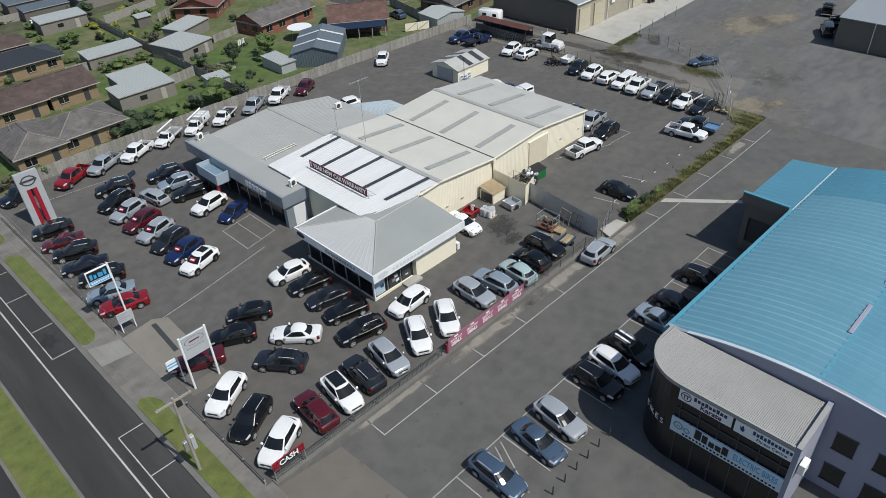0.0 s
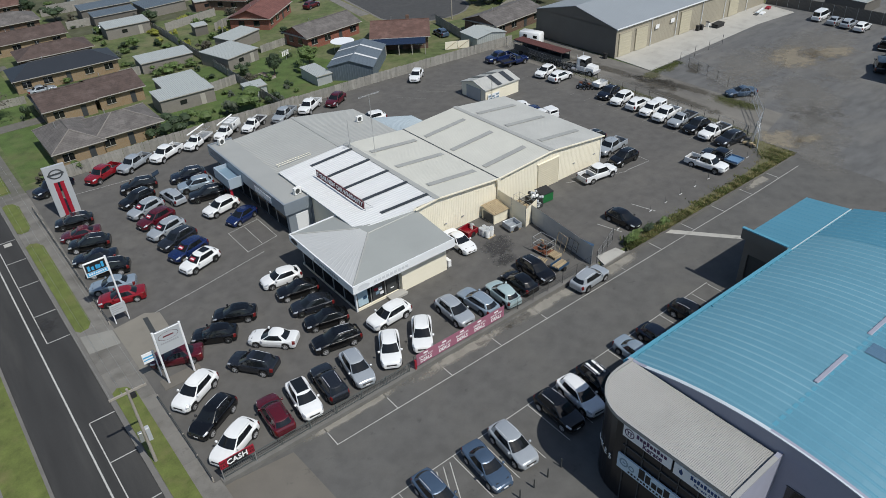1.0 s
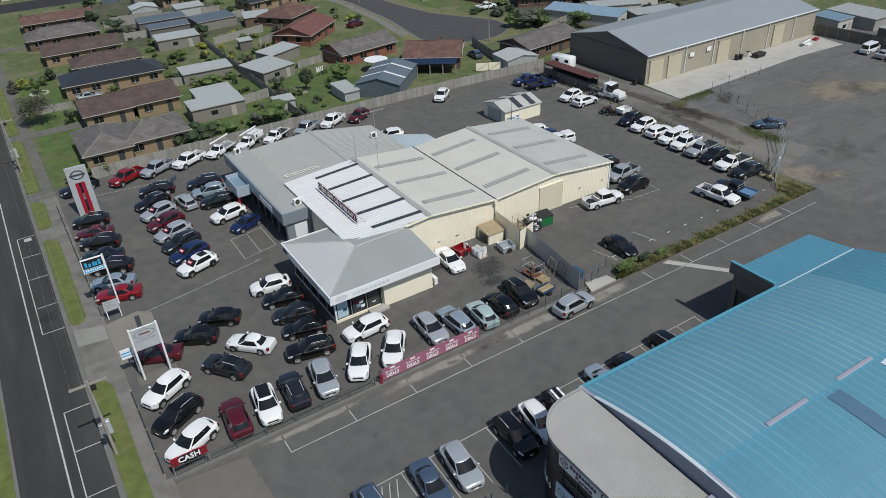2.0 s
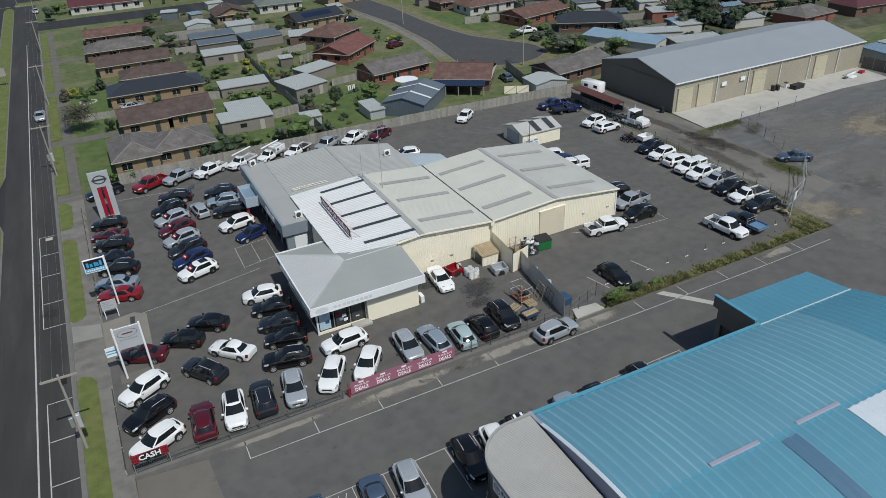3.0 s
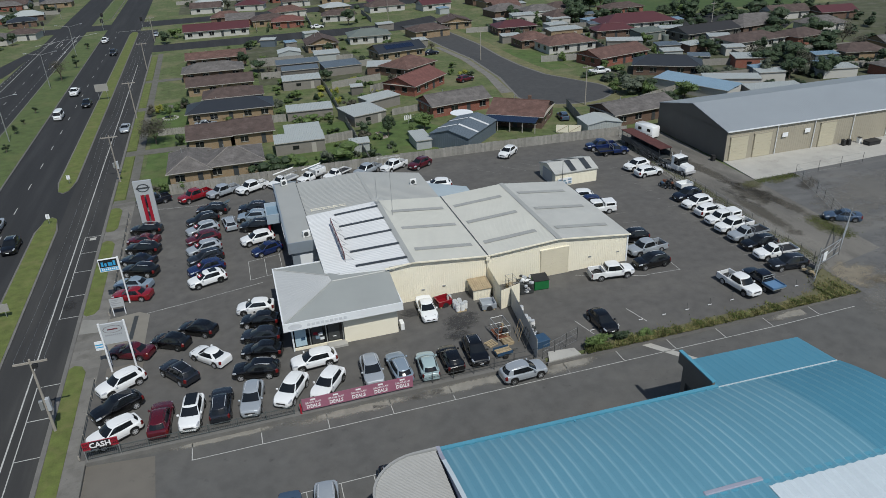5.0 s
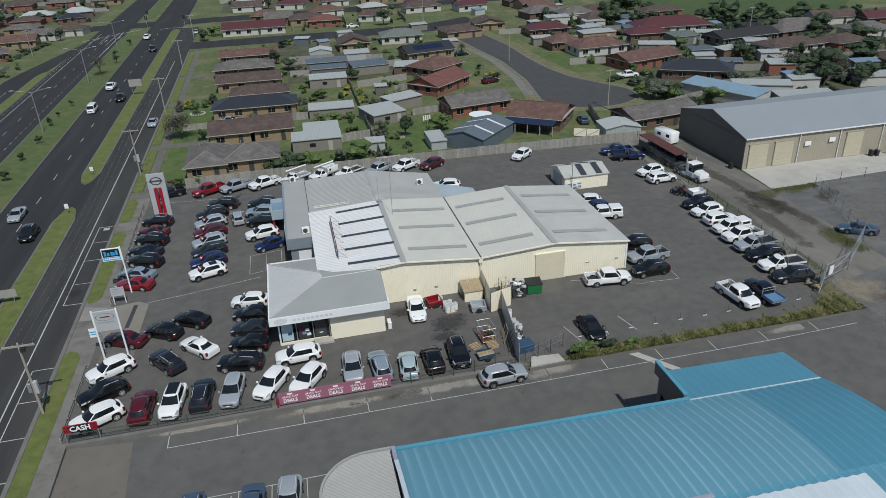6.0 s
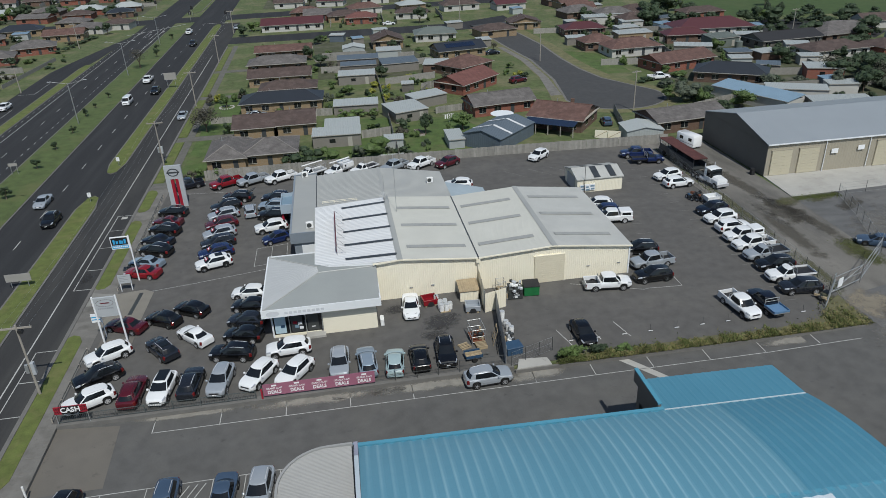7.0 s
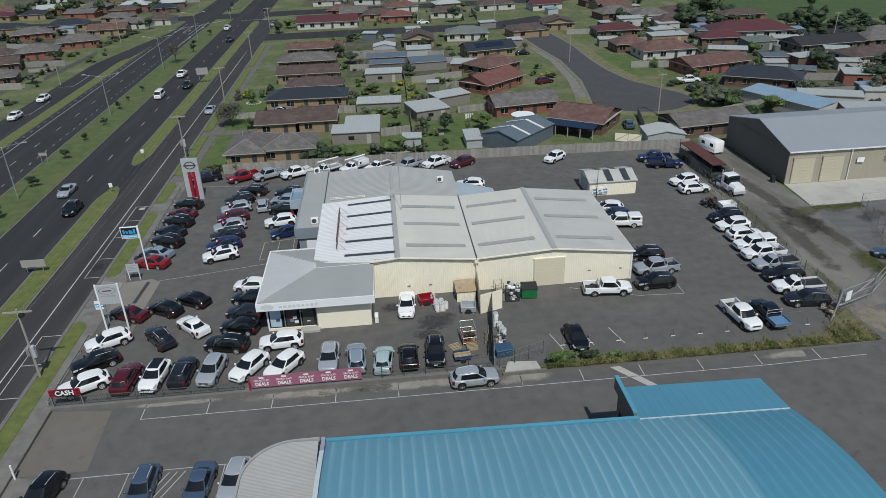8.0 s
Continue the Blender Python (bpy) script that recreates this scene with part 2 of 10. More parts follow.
roof_black = mat("near_black_roof", (0.022, 0.022, 0.024), 0.75, var=0.12, scale=0.5, fine=8)
shed_door = mat("tan_roller_door", (0.47, 0.43, 0.32), 0.6, var=0.05, scale=0.5, fine=10)
skylight = mat("dark_skylight_sheet", (0.045, 0.05, 0.055), 0.3, var=0.3, scale=1.2, fine=8)
skylight_dull = mat("dull_skylight_sheet", (0.31, 0.315, 0.3), 0.5, var=0.15, scale=1.2, fine=8)
wall_cream = mat("cream_wall_sheet", (0.82, 0.765, 0.615), 0.6, var=0.06, scale=0.4, fine=10, stain=0.3, stain_col=(0.68, 0.62, 0.48), stain_scale=0.4)
door_cream = mat("cream_door_sheet", (0.62, 0.565, 0.43), 0.55, var=0.05, scale=0.5, fine=10)
fascia_white = mat("white_fascia", (0.72, 0.74, 0.75), 0.45, var=0.04, scale=0.6, fine=8)
clad_blue_grey = mat("blue_grey_cladding", (0.28, 0.32, 0.36), 0.4, 0.3, var=0.06, scale=0.5, fine=8)
portal_blue = mat("pale_blue_portal_panel", (0.36, 0.43, 0.49), 0.4, 0.1, var=0.05, scale=0.5, fine=8)
clad_dark = mat("dark_cladding", (0.05, 0.055, 0.06), 0.4, var=0.1, scale=0.5, fine=8)
glass_dark = mat("dark_glass", (0.012, 0.014, 0.016), 0.06, var=0.2, scale=0.6, fine=4, spec=0.6)
glass_car = mat("car_glass", (0.01, 0.012, 0.014), 0.05, var=0.15, scale=1, fine=4, spec=0.55)
# pale bands combine dust lines with painted sky sheen along the ribs
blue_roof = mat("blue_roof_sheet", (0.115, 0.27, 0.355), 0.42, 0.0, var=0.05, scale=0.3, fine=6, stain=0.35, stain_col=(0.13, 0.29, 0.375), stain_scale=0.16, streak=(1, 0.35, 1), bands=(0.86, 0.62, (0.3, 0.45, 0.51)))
# same sheet for the south slope, coloured darker for its weaker sky reflection
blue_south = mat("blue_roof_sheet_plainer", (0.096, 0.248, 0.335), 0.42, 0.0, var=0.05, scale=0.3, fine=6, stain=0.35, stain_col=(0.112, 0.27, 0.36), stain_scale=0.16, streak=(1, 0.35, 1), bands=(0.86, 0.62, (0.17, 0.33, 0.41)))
blue_plain = mat("plain_blue_roof_sheet", (0.075, 0.225, 0.315), 0.45, 0.0, var=0.05, scale=0.3, fine=6, stain=0.3, stain_col=(0.09, 0.25, 0.34), stain_scale=0.16)
blue_strip = mat("slate_blue_roof_sheet", (0.075, 0.15, 0.23), 0.5, var=0.06, scale=0.4, fine=7)
blue_trim = mat("blue_trim", (0.085, 0.27, 0.37), 0.45, var=0.08, scale=0.5, fine=7)
sign_paleblue = mat("pale_blue_sign_board", (0.5, 0.62, 0.72), 0.45, var=0.04, scale=0.8, fine=9)
poster_pale = mat("pale_poster_print", (0.42, 0.55, 0.62), 0.4, var=0.1, scale=1.5, fine=9)
roof_pale = mat("pale_roof_sheet", (0.5, 0.56, 0.6), 0.45, var=0.08, scale=0.4, fine=7)
wall_lavender = mat("lavender_grey_render", (0.27, 0.28, 0.35), 0.8, var=0.07, scale=0.5, fine=12)
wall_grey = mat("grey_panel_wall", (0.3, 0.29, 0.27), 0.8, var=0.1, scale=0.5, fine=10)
canopy_sheet = mat("pale_ribbed_sheet", (0.31, 0.31, 0.3), 0.55, var=0.06, scale=0.5, fine=9, stain=0.3, stain_col=(0.24, 0.24, 0.235), stain_scale=0.4)
black_panel = mat("black_panel", (0.014, 0.014, 0.016), 0.3, var=0.2, scale=0.5, fine=8)
tan_shed = mat("tan_shed_wall", (0.33, 0.3, 0.235), 0.65, var=0.06, scale=0.4, fine=9)
shed_dark_wall = mat("dark_shed_wall", (0.13, 0.12, 0.105), 0.7, var=0.08, scale=0.4, fine=9)
shed_roof = mat("big_shed_roof", (0.28, 0.305, 0.325), 0.45, 0.1, var=0.05, scale=0.2, fine=7, stain=0.3, stain_col=(0.24, 0.265, 0.285), stain_scale=0.15)
steel = mat("galvanised_steel", (0.42, 0.43, 0.43), 0.45, 0.6, var=0.12, scale=3, fine=20)
steel_dark = mat("dark_steel", (0.06, 0.065, 0.065), 0.55, 0.3, var=0.15, scale=3, fine=20)
fence_green = mat("green_grey_fence_paint", (0.1, 0.115, 0.113), 0.5, 0.2, var=0.12, scale=3, fine=20)
sheet_grey = mat("grey_sheet_fence", (0.4, 0.415, 0.425), 0.5, 0.2, var=0.06, scale=1, fine=10)
paling = mat("weathered_paling", (0.26, 0.25, 0.225), 0.9, var=0.18, scale=2, fine=16, rand=0.16)
wood = mat("bare_wood", (0.34, 0.27, 0.17), 0.85, var=0.2, scale=2, fine=20, rand=0.12)
wood_pole = mat("grey_pole_wood", (0.3, 0.275, 0.24), 0.9, var=0.15, scale=1.5, fine=18)
bark = mat("bark", (0.13, 0.1, 0.075), 0.95, var=0.2, scale=3, fine=20, bump=0.3)
leaf_mats = [
    mat("leaf_mid", (0.075, 0.115, 0.03), 0.7, var=0.4, scale=1.5, fine=8, rand=0.1),
    mat("leaf_dark", (0.03, 0.05, 0.02), 0.7, var=0.4, scale=1.5, fine=8, rand=0.1),
    mat("leaf_yellow", (0.2, 0.21, 0.03), 0.7, var=0.3, scale=1.5, fine=8),
    mat("leaf_brown", (0.07, 0.066, 0.046), 0.8, var=0.35, scale=1.5, fine=8),
    mat("leaf_grey", (0.075, 0.09, 0.06), 0.75, var=0.35, scale=1.5, fine=8),
]
weed_green = mat("weed_green", (0.088, 0.108, 0.03), 0.9, var=0.55, scale=1.0, fine=9)
rail_silver = mat("silver_roof_rail", (0.5, 0.51, 0.53), 0.35, var=0.05, scale=4, fine=20)
straw = mat("dry_grass", (0.19, 0.168, 0.07), 0.9, var=0.4, scale=1.0, fine=9)
rubber = mat("rubber", (0.012, 0.012, 0.012), 0.85, var=0.2, scale=4, fine=20)
alloy = mat("alloy", (0.5, 0.5, 0.51), 0.35, 0.3, var=0.1, scale=4, fine=20)
lamp_clear = mat("lamp_lens", (0.55, 0.57, 0.6), 0.12, 0.4, var=0.1, scale=6, fine=30)
lamp_red = mat("lamp_red", (0.12, 0.01, 0.01), 0.2, var=0.1, scale=6, fine=30)
plastic_black = mat("black_plastic", (0.02, 0.02, 0.021), 0.55, var=0.2, scale=4, fine=20)
plastic_white = mat("white_plastic", (0.75, 0.75, 0.73), 0.45, var=0.06, scale=4, fine=20)
red_gloss = mat("red_sign_panel", (0.3, 0.014, 0.03), 0.35, var=0.06, scale=2, fine=10)
pink_banner = mat("pink_banner_fabric", (0.3, 0.115, 0.17), 0.7, var=0.08, scale=0.7, fine=8)
maroon_banner = mat("maroon_banner_fabric", (0.13, 0.025, 0.035), 0.7, var=0.1, scale=0.7, fine=8)
sign_silver = mat("silver_sign_panel", (0.46, 0.48, 0.5), 0.4, 0.2, var=0.04, scale=0.8, fine=9)
sign_white = mat("white_sign_panel", (0.78, 0.79, 0.8), 0.45, var=0.03, scale=1, fine=9)
sign_blue = mat("blue_sign_panel", (0.05, 0.34, 0.62), 0.4, var=0.05, scale=1, fine=9)
sign_navy = mat("navy_sign_ink", (0.015, 0.05, 0.16), 0.5, var=0.05, scale=1, fine=9)
ink_black = mat("black_sign_ink", (0.012, 0.012, 0.014), 0.5, var=0.1, scale=2, fine=10)
ink_white = mat("white_sign_ink", (0.8, 0.8, 0.8), 0.5, var=0.03, scale=2, fine=10)
ink_grey = mat("grey_sign_ink", (0.3, 0.31, 0.33), 0.5, var=0.05, scale=2, fine=10)
faded_ink = mat("faded_sign_ink", (0.56, 0.58, 0.6), 0.5, var=0.05, scale=2, fine=10)
ink_purple = mat("dark_purple_sign_ink", (0.07, 0.03, 0.09), 0.5, var=0.05, scale=2, fine=10)
bin_green = mat("green_bin_paint", (0.015, 0.14, 0.04), 0.5, var=0.15, scale=2, fine=14)
rust = mat("rusty_steel", (0.14, 0.05, 0.025), 0.85, var=0.3, scale=2, fine=12)
rust_dark = mat("dark_red_rusty_sheet", (0.075, 0.025, 0.022), 0.8, var=0.3, scale=1, fine=12)
# blue plastic dimmed to pass for the dark shadow beside the fence
tarp_blue = mat("blue_plastic", (0.03, 0.07, 0.13), 0.5, var=0.15, scale=2, fine=12)

PAINT = {}
for pname, pc in dict(white=(0.72, 0.73, 0.73), black=(0.004, 0.004, 0.0045), navyblack=(0.005, 0.007, 0.014), darkgrey=(0.018, 0.021, 0.028), silver=(0.36, 0.39, 0.42), bluesilver=(0.26, 0.32, 0.38),
                      greyblue=(0.065, 0.1, 0.155), red=(0.2, 0.006, 0.012), maroon=(0.075, 0.006, 0.012), navy=(0.008, 0.018, 0.075), teal=(0.32, 0.41, 0.42), bluetray=(0.12, 0.22, 0.36)).items():
    PAINT[pname] = mat("car_paint_" + pname, pc, 0.25, 0.25 if "silver" in pname or "grey" in pname else 0.0, var=0.05, scale=0.8, fine=3, coat=0.7, spec=0.4)

brick_tan = brick_mat("tan_brick", (0.265, 0.185, 0.105), (0.22, 0.15, 0.08), (0.26, 0.24, 0.2), 0.24, 0.086)
brick_red = brick_mat("red_brick", (0.24, 0.075, 0.045), (0.19, 0.06, 0.04), (0.2, 0.18, 0.16), 0.24, 0.086)
brick_brown = brick_mat("brown_brick", (0.13, 0.075, 0.05), (0.1, 0.06, 0.045), (0.16, 0.14, 0.12), 0.24, 0.086)
block_grey = brick_mat("grey_block", (0.21, 0.195, 0.17), (0.185, 0.17, 0.15), (0.16, 0.15, 0.135), 0.4, 0.2)
render_white = mat("white_house_wall", (0.45, 0.44, 0.41), 0.8, var=0.06, scale=0.5, fine=10)
tile_grey = brick_mat("grey_roof_tile", (0.115, 0.105, 0.1), (0.09, 0.085, 0.08), (0.05, 0.047, 0.045), 0.33, 0.16, 1.0)
tile_brown = brick_mat("brown_roof_tile", (0.075, 0.052, 0.045), (0.062, 0.044, 0.038), (0.035, 0.027, 0.024), 0.33, 0.16, 1.0)
tile_redbrown = brick_mat("red_brown_roof_tile", (0.112, 0.062, 0.05), (0.095, 0.053, 0.044), (0.045, 0.028, 0.024), 0.33, 0.16, 1.0)
tile_terracotta = brick_mat("terracotta_roof_tile", (0.145, 0.06, 0.05), (0.12, 0.05, 0.042), (0.06, 0.03, 0.026), 0.33, 0.16, 0.6)
roof_navy = mat("navy_roof_sheet", (0.026, 0.03, 0.037), 0.5, var=0.1, scale=0.5, fine=8)
roof_maroon = mat("maroon_roof_sheet", (0.085, 0.028, 0.03), 0.5, var=0.1, scale=0.5, fine=8)
roof_green = mat("grey_green_roof_sheet", (0.13, 0.15, 0.135), 0.6, var=0.1, scale=0.5, fine=8)
roof_light = mat("light_roof_sheet", (0.385, 0.41, 0.4), 0.5, 0.1, var=0.08, scale=0.4, fine=8, stain=0.4, stain_col=(0.3, 0.315, 0.305), stain_scale=0.4)
roof_bluegrey = mat("blue_grey_roof_sheet", (0.1, 0.125, 0.15), 0.5, var=0.08, scale=0.4, fine=8)
roof_bluemetal = mat("pale_blue_roof_sheet", (0.2, 0.29, 0.37), 0.45, 0.1, var=0.08, scale=0.4, fine=8)
trim_white = mat("white_house_trim", (0.36, 0.34, 0.3), 0.6, var=0.05, scale=2, fine=12)
concrete_pale_worn = mat("concrete_pale_worn", (0.225, 0.22, 0.2), 0.88, var=0.12, scale=0.5, fine=10, stain=0.4, stain_col=(0.17, 0.163, 0.147), stain_scale=0.4)
tile_cap = mat("pale_ridge_tile", (0.2, 0.185, 0.17), 0.85, var=0.2, scale=2, fine=12)
entry_concrete = mat("entry_concrete", (0.195, 0.182, 0.155), 0.9, var=0.14, scale=0.6, fine=12, stain=0.4, stain_col=(0.15, 0.138, 0.115), stain_scale=0.3, spots=0.3)
solar = mat("solar_panel", (0.012, 0.02, 0.045), 0.15, var=0.1, scale=1, fine=6)


# ---- builders ----
class Shape:
    """Collects points and faces for one mesh."""

    def __init__(self):
        self.v, self.f = [], []

    def face(self, *pts):
        k = len(self.v)
        self.v += [tuple(p) for p in pts]
        self.f.append(tuple(range(k, k + len(pts))))
        return self

    def box(self, x0, y0, z0, x1, y1, z1, turn=0.0, ch=0.0):
        """A box; ch chamfers its upright edges and its top."""
        cx, cy = (x0 + x1) / 2, (y0 + y1) / 2
        c, s = math.cos(radians(turn)), math.sin(radians(turn))
        hx, hy = abs(x1 - x0) / 2, abs(y1 - y0) / 2

        def put(dx, dy, z):
            return (cx + dx * c - dy * s, cy + dx * s + dy * c, z)

        k = len(self.v)
        if ch <= 0:
            ring = [(-hx, -hy), (hx, -hy), (hx, hy), (-hx, hy)]
            levels = [(z0, 0), (z1, 0)]
        else:
            ring = [(-hx + ch, -hy), (hx - ch, -hy), (hx, -hy + ch), (hx, hy - ch), (hx - ch, hy), (-hx + ch, hy), (-hx, hy - ch), (-hx, -hy + ch)]
            levels = [(z0, 0), (z1 - ch, 0), (z1, ch)]
        n = len(ring)
        for z, inset in levels:
            for dx, dy in ring:
                fx, fy = (hx - inset) / hx, (hy - inset) / hy
                self.v.append(put(dx * fx, dy * fy, z))
        for lv in range(len(levels) - 1):
            for i in range(n):
                a, b = k + lv * n + i, k + lv * n + (i + 1) % n
                self.f.append((a, b, b + n, a + n))
        self.f.append(tuple(k + i for i in reversed(range(n))))
        self.f.append(tuple(k + (len(levels) - 1) * n + i for i in range(n)))
        return self

    def rod(self, p, q, r, n=8, r2=None):
        p, q = Vector(p), Vector(q)
        d = (q - p).normalized()
        a = d.orthogonal().normalized()
        b = d.cross(a)
        k = len(self.v)
        for base, rad in ((p, r), (q, r if r2 is None else r2)):
            for i in range(n):
                t = 2 * math.pi * i / n
                self.v.append(tuple(base + a * (rad * math.cos(t)) + b * (rad * math.sin(t))))
        for i in range(n):
            j = (i + 1) % n
            self.f.append((k + i, k + j, k + n + j, k + n + i))
        self.f.append(tuple(k + i for i in reversed(range(n))))
        self.f.append(tuple(k + n + i for i in range(n)))
        return self

    def tube(self, pts, r, n=4):
        """One tube along a line of points."""
        pts = [Vector(q) for q in pts]
        k = len(self.v)
        for i, q in enumerate(pts):
            d = (pts[min(i + 1, len(pts) - 1)] - pts[max(i - 1, 0)]).normalized()
            a = d.cross(Vector((0, 0, 1))).normalized()
            b = a.cross(d)
            for j in range(n):
                t = 2 * math.pi * j / n
                self.v.append(tuple(q + a * (r * math.cos(t)) + b * (r * math.sin(t))))
        for i in range(len(pts) - 1):
            for j in range(n):
                m = (j + 1) % n
                self.f.append((k + i * n + j, k + i * n + m, k + i * n + n + m, k + i * n + n + j))
        return self

    def prism(self, pts, z0, z1):
        """An upright prism over a plan polygon, anticlockwise."""
        k, n = len(self.v), len(pts)
        self.v += [(x, y, z0) for x, y in pts] + [(x, y, z1) for x, y in pts]
        for i in range(n):
            j = (i + 1) % n
            self.f.append((k + i, k + j, k + n + j, k + n + i))
        self.f.append(tuple(k + i for i in reversed(range(n))))
        self.f.append(tuple(k + n + i for i in range(n)))
        return self

    def slab(self, a, b, c, d, t):
        """A four-cornered plate of thickness t below its top face a b c d (anticlockwise from above)."""
        a, b, c, d = (Vector(p) for p in (a, b, c, d))
        nrm = (b - a).cross(d - a).normalized() * t
        lo = [p - nrm for p in (a, b, c, d)]
        self.face(a, b, c, d)
        self.face(*reversed(lo))
        top = [a, b, c, d]
        for i in range(4):
            j = (i + 1) % 4
            self.face(lo[i], lo[j], top[j], top[i])
        return self

    def ribbed(self, a, b, c, d, pitch=0.4, high=0.035, steps=1, wave=False, bow=None):
        """A ribbed sheet with corners a b c d; ribs run from the edge a-b to the edge d-c. bow(t) lifts it along the ribs."""
        a, b, c, d = (Vector(p) for p in (a, b, c, d))
        nrm = (b - a).cross(d - a).normalized()
        wide = (b - a).length
        count = max(1, round(wide / pitch))
        prof = []
        for i in range(count):
            for u, h in (((0.0, 0.0), (0.25, 0.5), (0.5, 1.0), (0.75, 0.5)) if wave else ((0.0, 0.0), (0.62, 0.0), (0.72, 1.0), (0.9, 1.0))):
                prof.append(((i + u) / count, h * high))
        prof.append((1.0, 0.0))
        k = len(self.v)
        for s in range(steps + 1):
            t = s / steps
            p0, p1 = a.lerp(d, t), b.lerp(c, t)
            lift = Vector((0, 0, bow(t))) if bow else Vector((0, 0, 0))
            for u, h in prof:
                self.v.append(tuple(p0.lerp(p1, u) + nrm * h + lift))
        m = len(prof)
        for s in range(steps):
            for i in range(m - 1):
                q = k + s * m + i
                self.f.append((q, q + 1, q + m + 1, q + m))
        return self

    def mesh(self, name, material, smooth=0.0):
        me = bpy.data.meshes.new(name)
        me.from_pydata(self.v, [], self.f)
        me.materials.append(material)
        if smooth:
            me.shade_smooth()
            me.set_sharp_from_angle(angle=radians(smooth))
        me.update()
        return me


def part(name, shape, material, parent, label="", smooth=0.0):
    """One mesh object under a thing or a part."""
    ob = new(name, shape.mesh(name, material, smooth) if isinstance(shape, Shape) else shape)
    ob.parent = parent
    if label:
        tagged(ob, label)
    return ob


def thing(name, label, category, at=(0, 0, 0), turn=0.0, group="", kind=""):
    ob = new(name)
    ob.empty_display_size = 0.3
    ob.matrix_basis = pose(at[0], at[1], at[2], 0, 0, turn)
    return tagged(ob, label, category, group, kind)


def solid(name, shape, material, label, category="", group="", kind="", smooth=0.0):
    """A thing or a piece of the setting that is one plain mesh."""
    return tagged(new(name, shape.mesh(name, material, smooth)), label, category, group, kind)


def lettering(text, size, material, name="lettering", deep=0.012, bold=0.0):
    """Text as a mesh, in the plane x-y, centred."""
    cu = bpy.data.curves.new(name, "FONT")
    cu.body, cu.size, cu.extrude, cu.offset = text, size, deep, bold
    cu.align_x, cu.align_y = "CENTER", "CENTER"
    cu.resolution_u = 2
    tmp = bpy.data.objects.new(name, cu)
    scene.collection.objects.link(tmp)
    dg = bpy.context.evaluated_depsgraph_get()
    me = bpy.data.meshes.new_from_object(tmp.evaluated_get(dg))
    bpy.data.objects.remove(tmp)
    bpy.data.curves.remove(cu)
    me.materials.clear()
    me.materials.append(material)
    return me


def write(text, size, material, parent, m, label="", sx=1.0, bold=0.0):
    ob = new("lettering", lettering(text, size, material, bold=bold))
    ob.parent = parent
    ob.matrix_basis = m @ Matrix.Diagonal((sx, 1, 1, 1))
    if label:
        tagged(ob, label)
    return ob


def hw(x, y):
    """The highway leans a little from the y axis."""
    return x - 0.0125 * (y - 40)


def strip(x0, x1, y0, y1, z0, z1, n=1):
    s = Shape()
    for i in range(n):
        a, b = y0 + (y1 - y0) * i / n, y0 + (y1 - y0) * (i + 1) / n
        s.prism([(hw(x0, a), a), (hw(x1, a), a), (hw(x1, b), b), (hw(x0, b), b)], z0, z1)
    return s


# ---- ground, roads and paving ----
def flat(name, pts, z0, z1, material, label, category="ground"):
    return solid(name, Shape().prism(pts, z0, z1), material, label, category, kind="structure")


def ground_sheet():
    """One level sheet to the horizon, sunk under the driveway."""
    sh = Shape()
    x0, y0, x1, y1, X0, Y0, X1, Y1, z, low = -9.55, -47.9, 77.8, 0.25, -900, -500, 900, 1400, -0.12, -0.95
    for xa, ya, xb, yb in ((X0, Y0, X1, y0), (X0, y1, X1, Y1), (X0, y0, x0, y1), (x1, y0, X1, y1)):
        sh.face((xa, ya, z), (xb, ya, z), (xb, yb, z), (xa, yb, z))
    sh.face((x0, y0, low), (x1, y0, low), (x1, y1, low), (x0, y1, low))
    rim = [(x0, y0), (x1, y0), (x1, y1), (x0, y1)]
    for (xa, ya), (xb, yb) in zip(rim, rim[1:] + rim[:1]):
        sh.face((xa, ya, z), (xb, yb, z), (xb, yb, low), (xa, ya, low))
    return sh


solid("ground", ground_sheet(), grass, "mown suburban grass with dry yellow patches", "ground", kind="structure")
flat("pavement_sales_lot", [(-10.0, 0.6), (77.8, 0.6), (77.8, 66.6), (-10.2, 66.6)], -0.5, 0.0, asphalt, "dark grey asphalt of the car sales lot", "pavement")
DRIVE = -0.35


def drive_z(x):
    """The driveway lies below the lot and ramps up to the yard at its far end."""
    return DRIVE if x < 64 else min(-0.012, DRIVE + (x - 64) * (-0.012 - DRIVE) / 14.0)


flat("pavement_driveway", [(-9.6, -48), (64, -48), (64, 0.3), (-9.6, 0.3)], -0.9, DRIVE, asphalt_drive, "dark asphalt driveway and parking bays", "pavement")
solid("pavement_driveway_ramp", Shape().slab((64, -48, DRIVE), (78, -48, -0.012), (78, 0.3, -0.012), (64, 0.3, DRIVE), 0.3), asphalt_drive, "asphalt driveway rising to the yard", "pavement", kind="structure")
flat("pavement_yard", [(77.95, -48), (190, -48), (190, 43.7), (91.2, 43.7), (90.2, 34.4), (77.8, 38)], -0.6, -0.012, asphalt_old, "worn grey asphalt yard with dusty patches", "pavement")
flat("ground_gravel_lane", [(77.85, 5.5), (89, 8), (90.2, 34.45), (90.6, 66), (77.85, 66)], -0.6, -0.005, gravel, "gravel lane with tufts and ruts", "ground")
flat("pavement_concrete_apron", [(90.3, 34.5), (128, 36.2), (141.6, 35.2), (143.4, 43.8), (91, 43.8)], -0.5, 0.02, concrete_pale, "pale concrete apron before the storage sheds", "pavement")
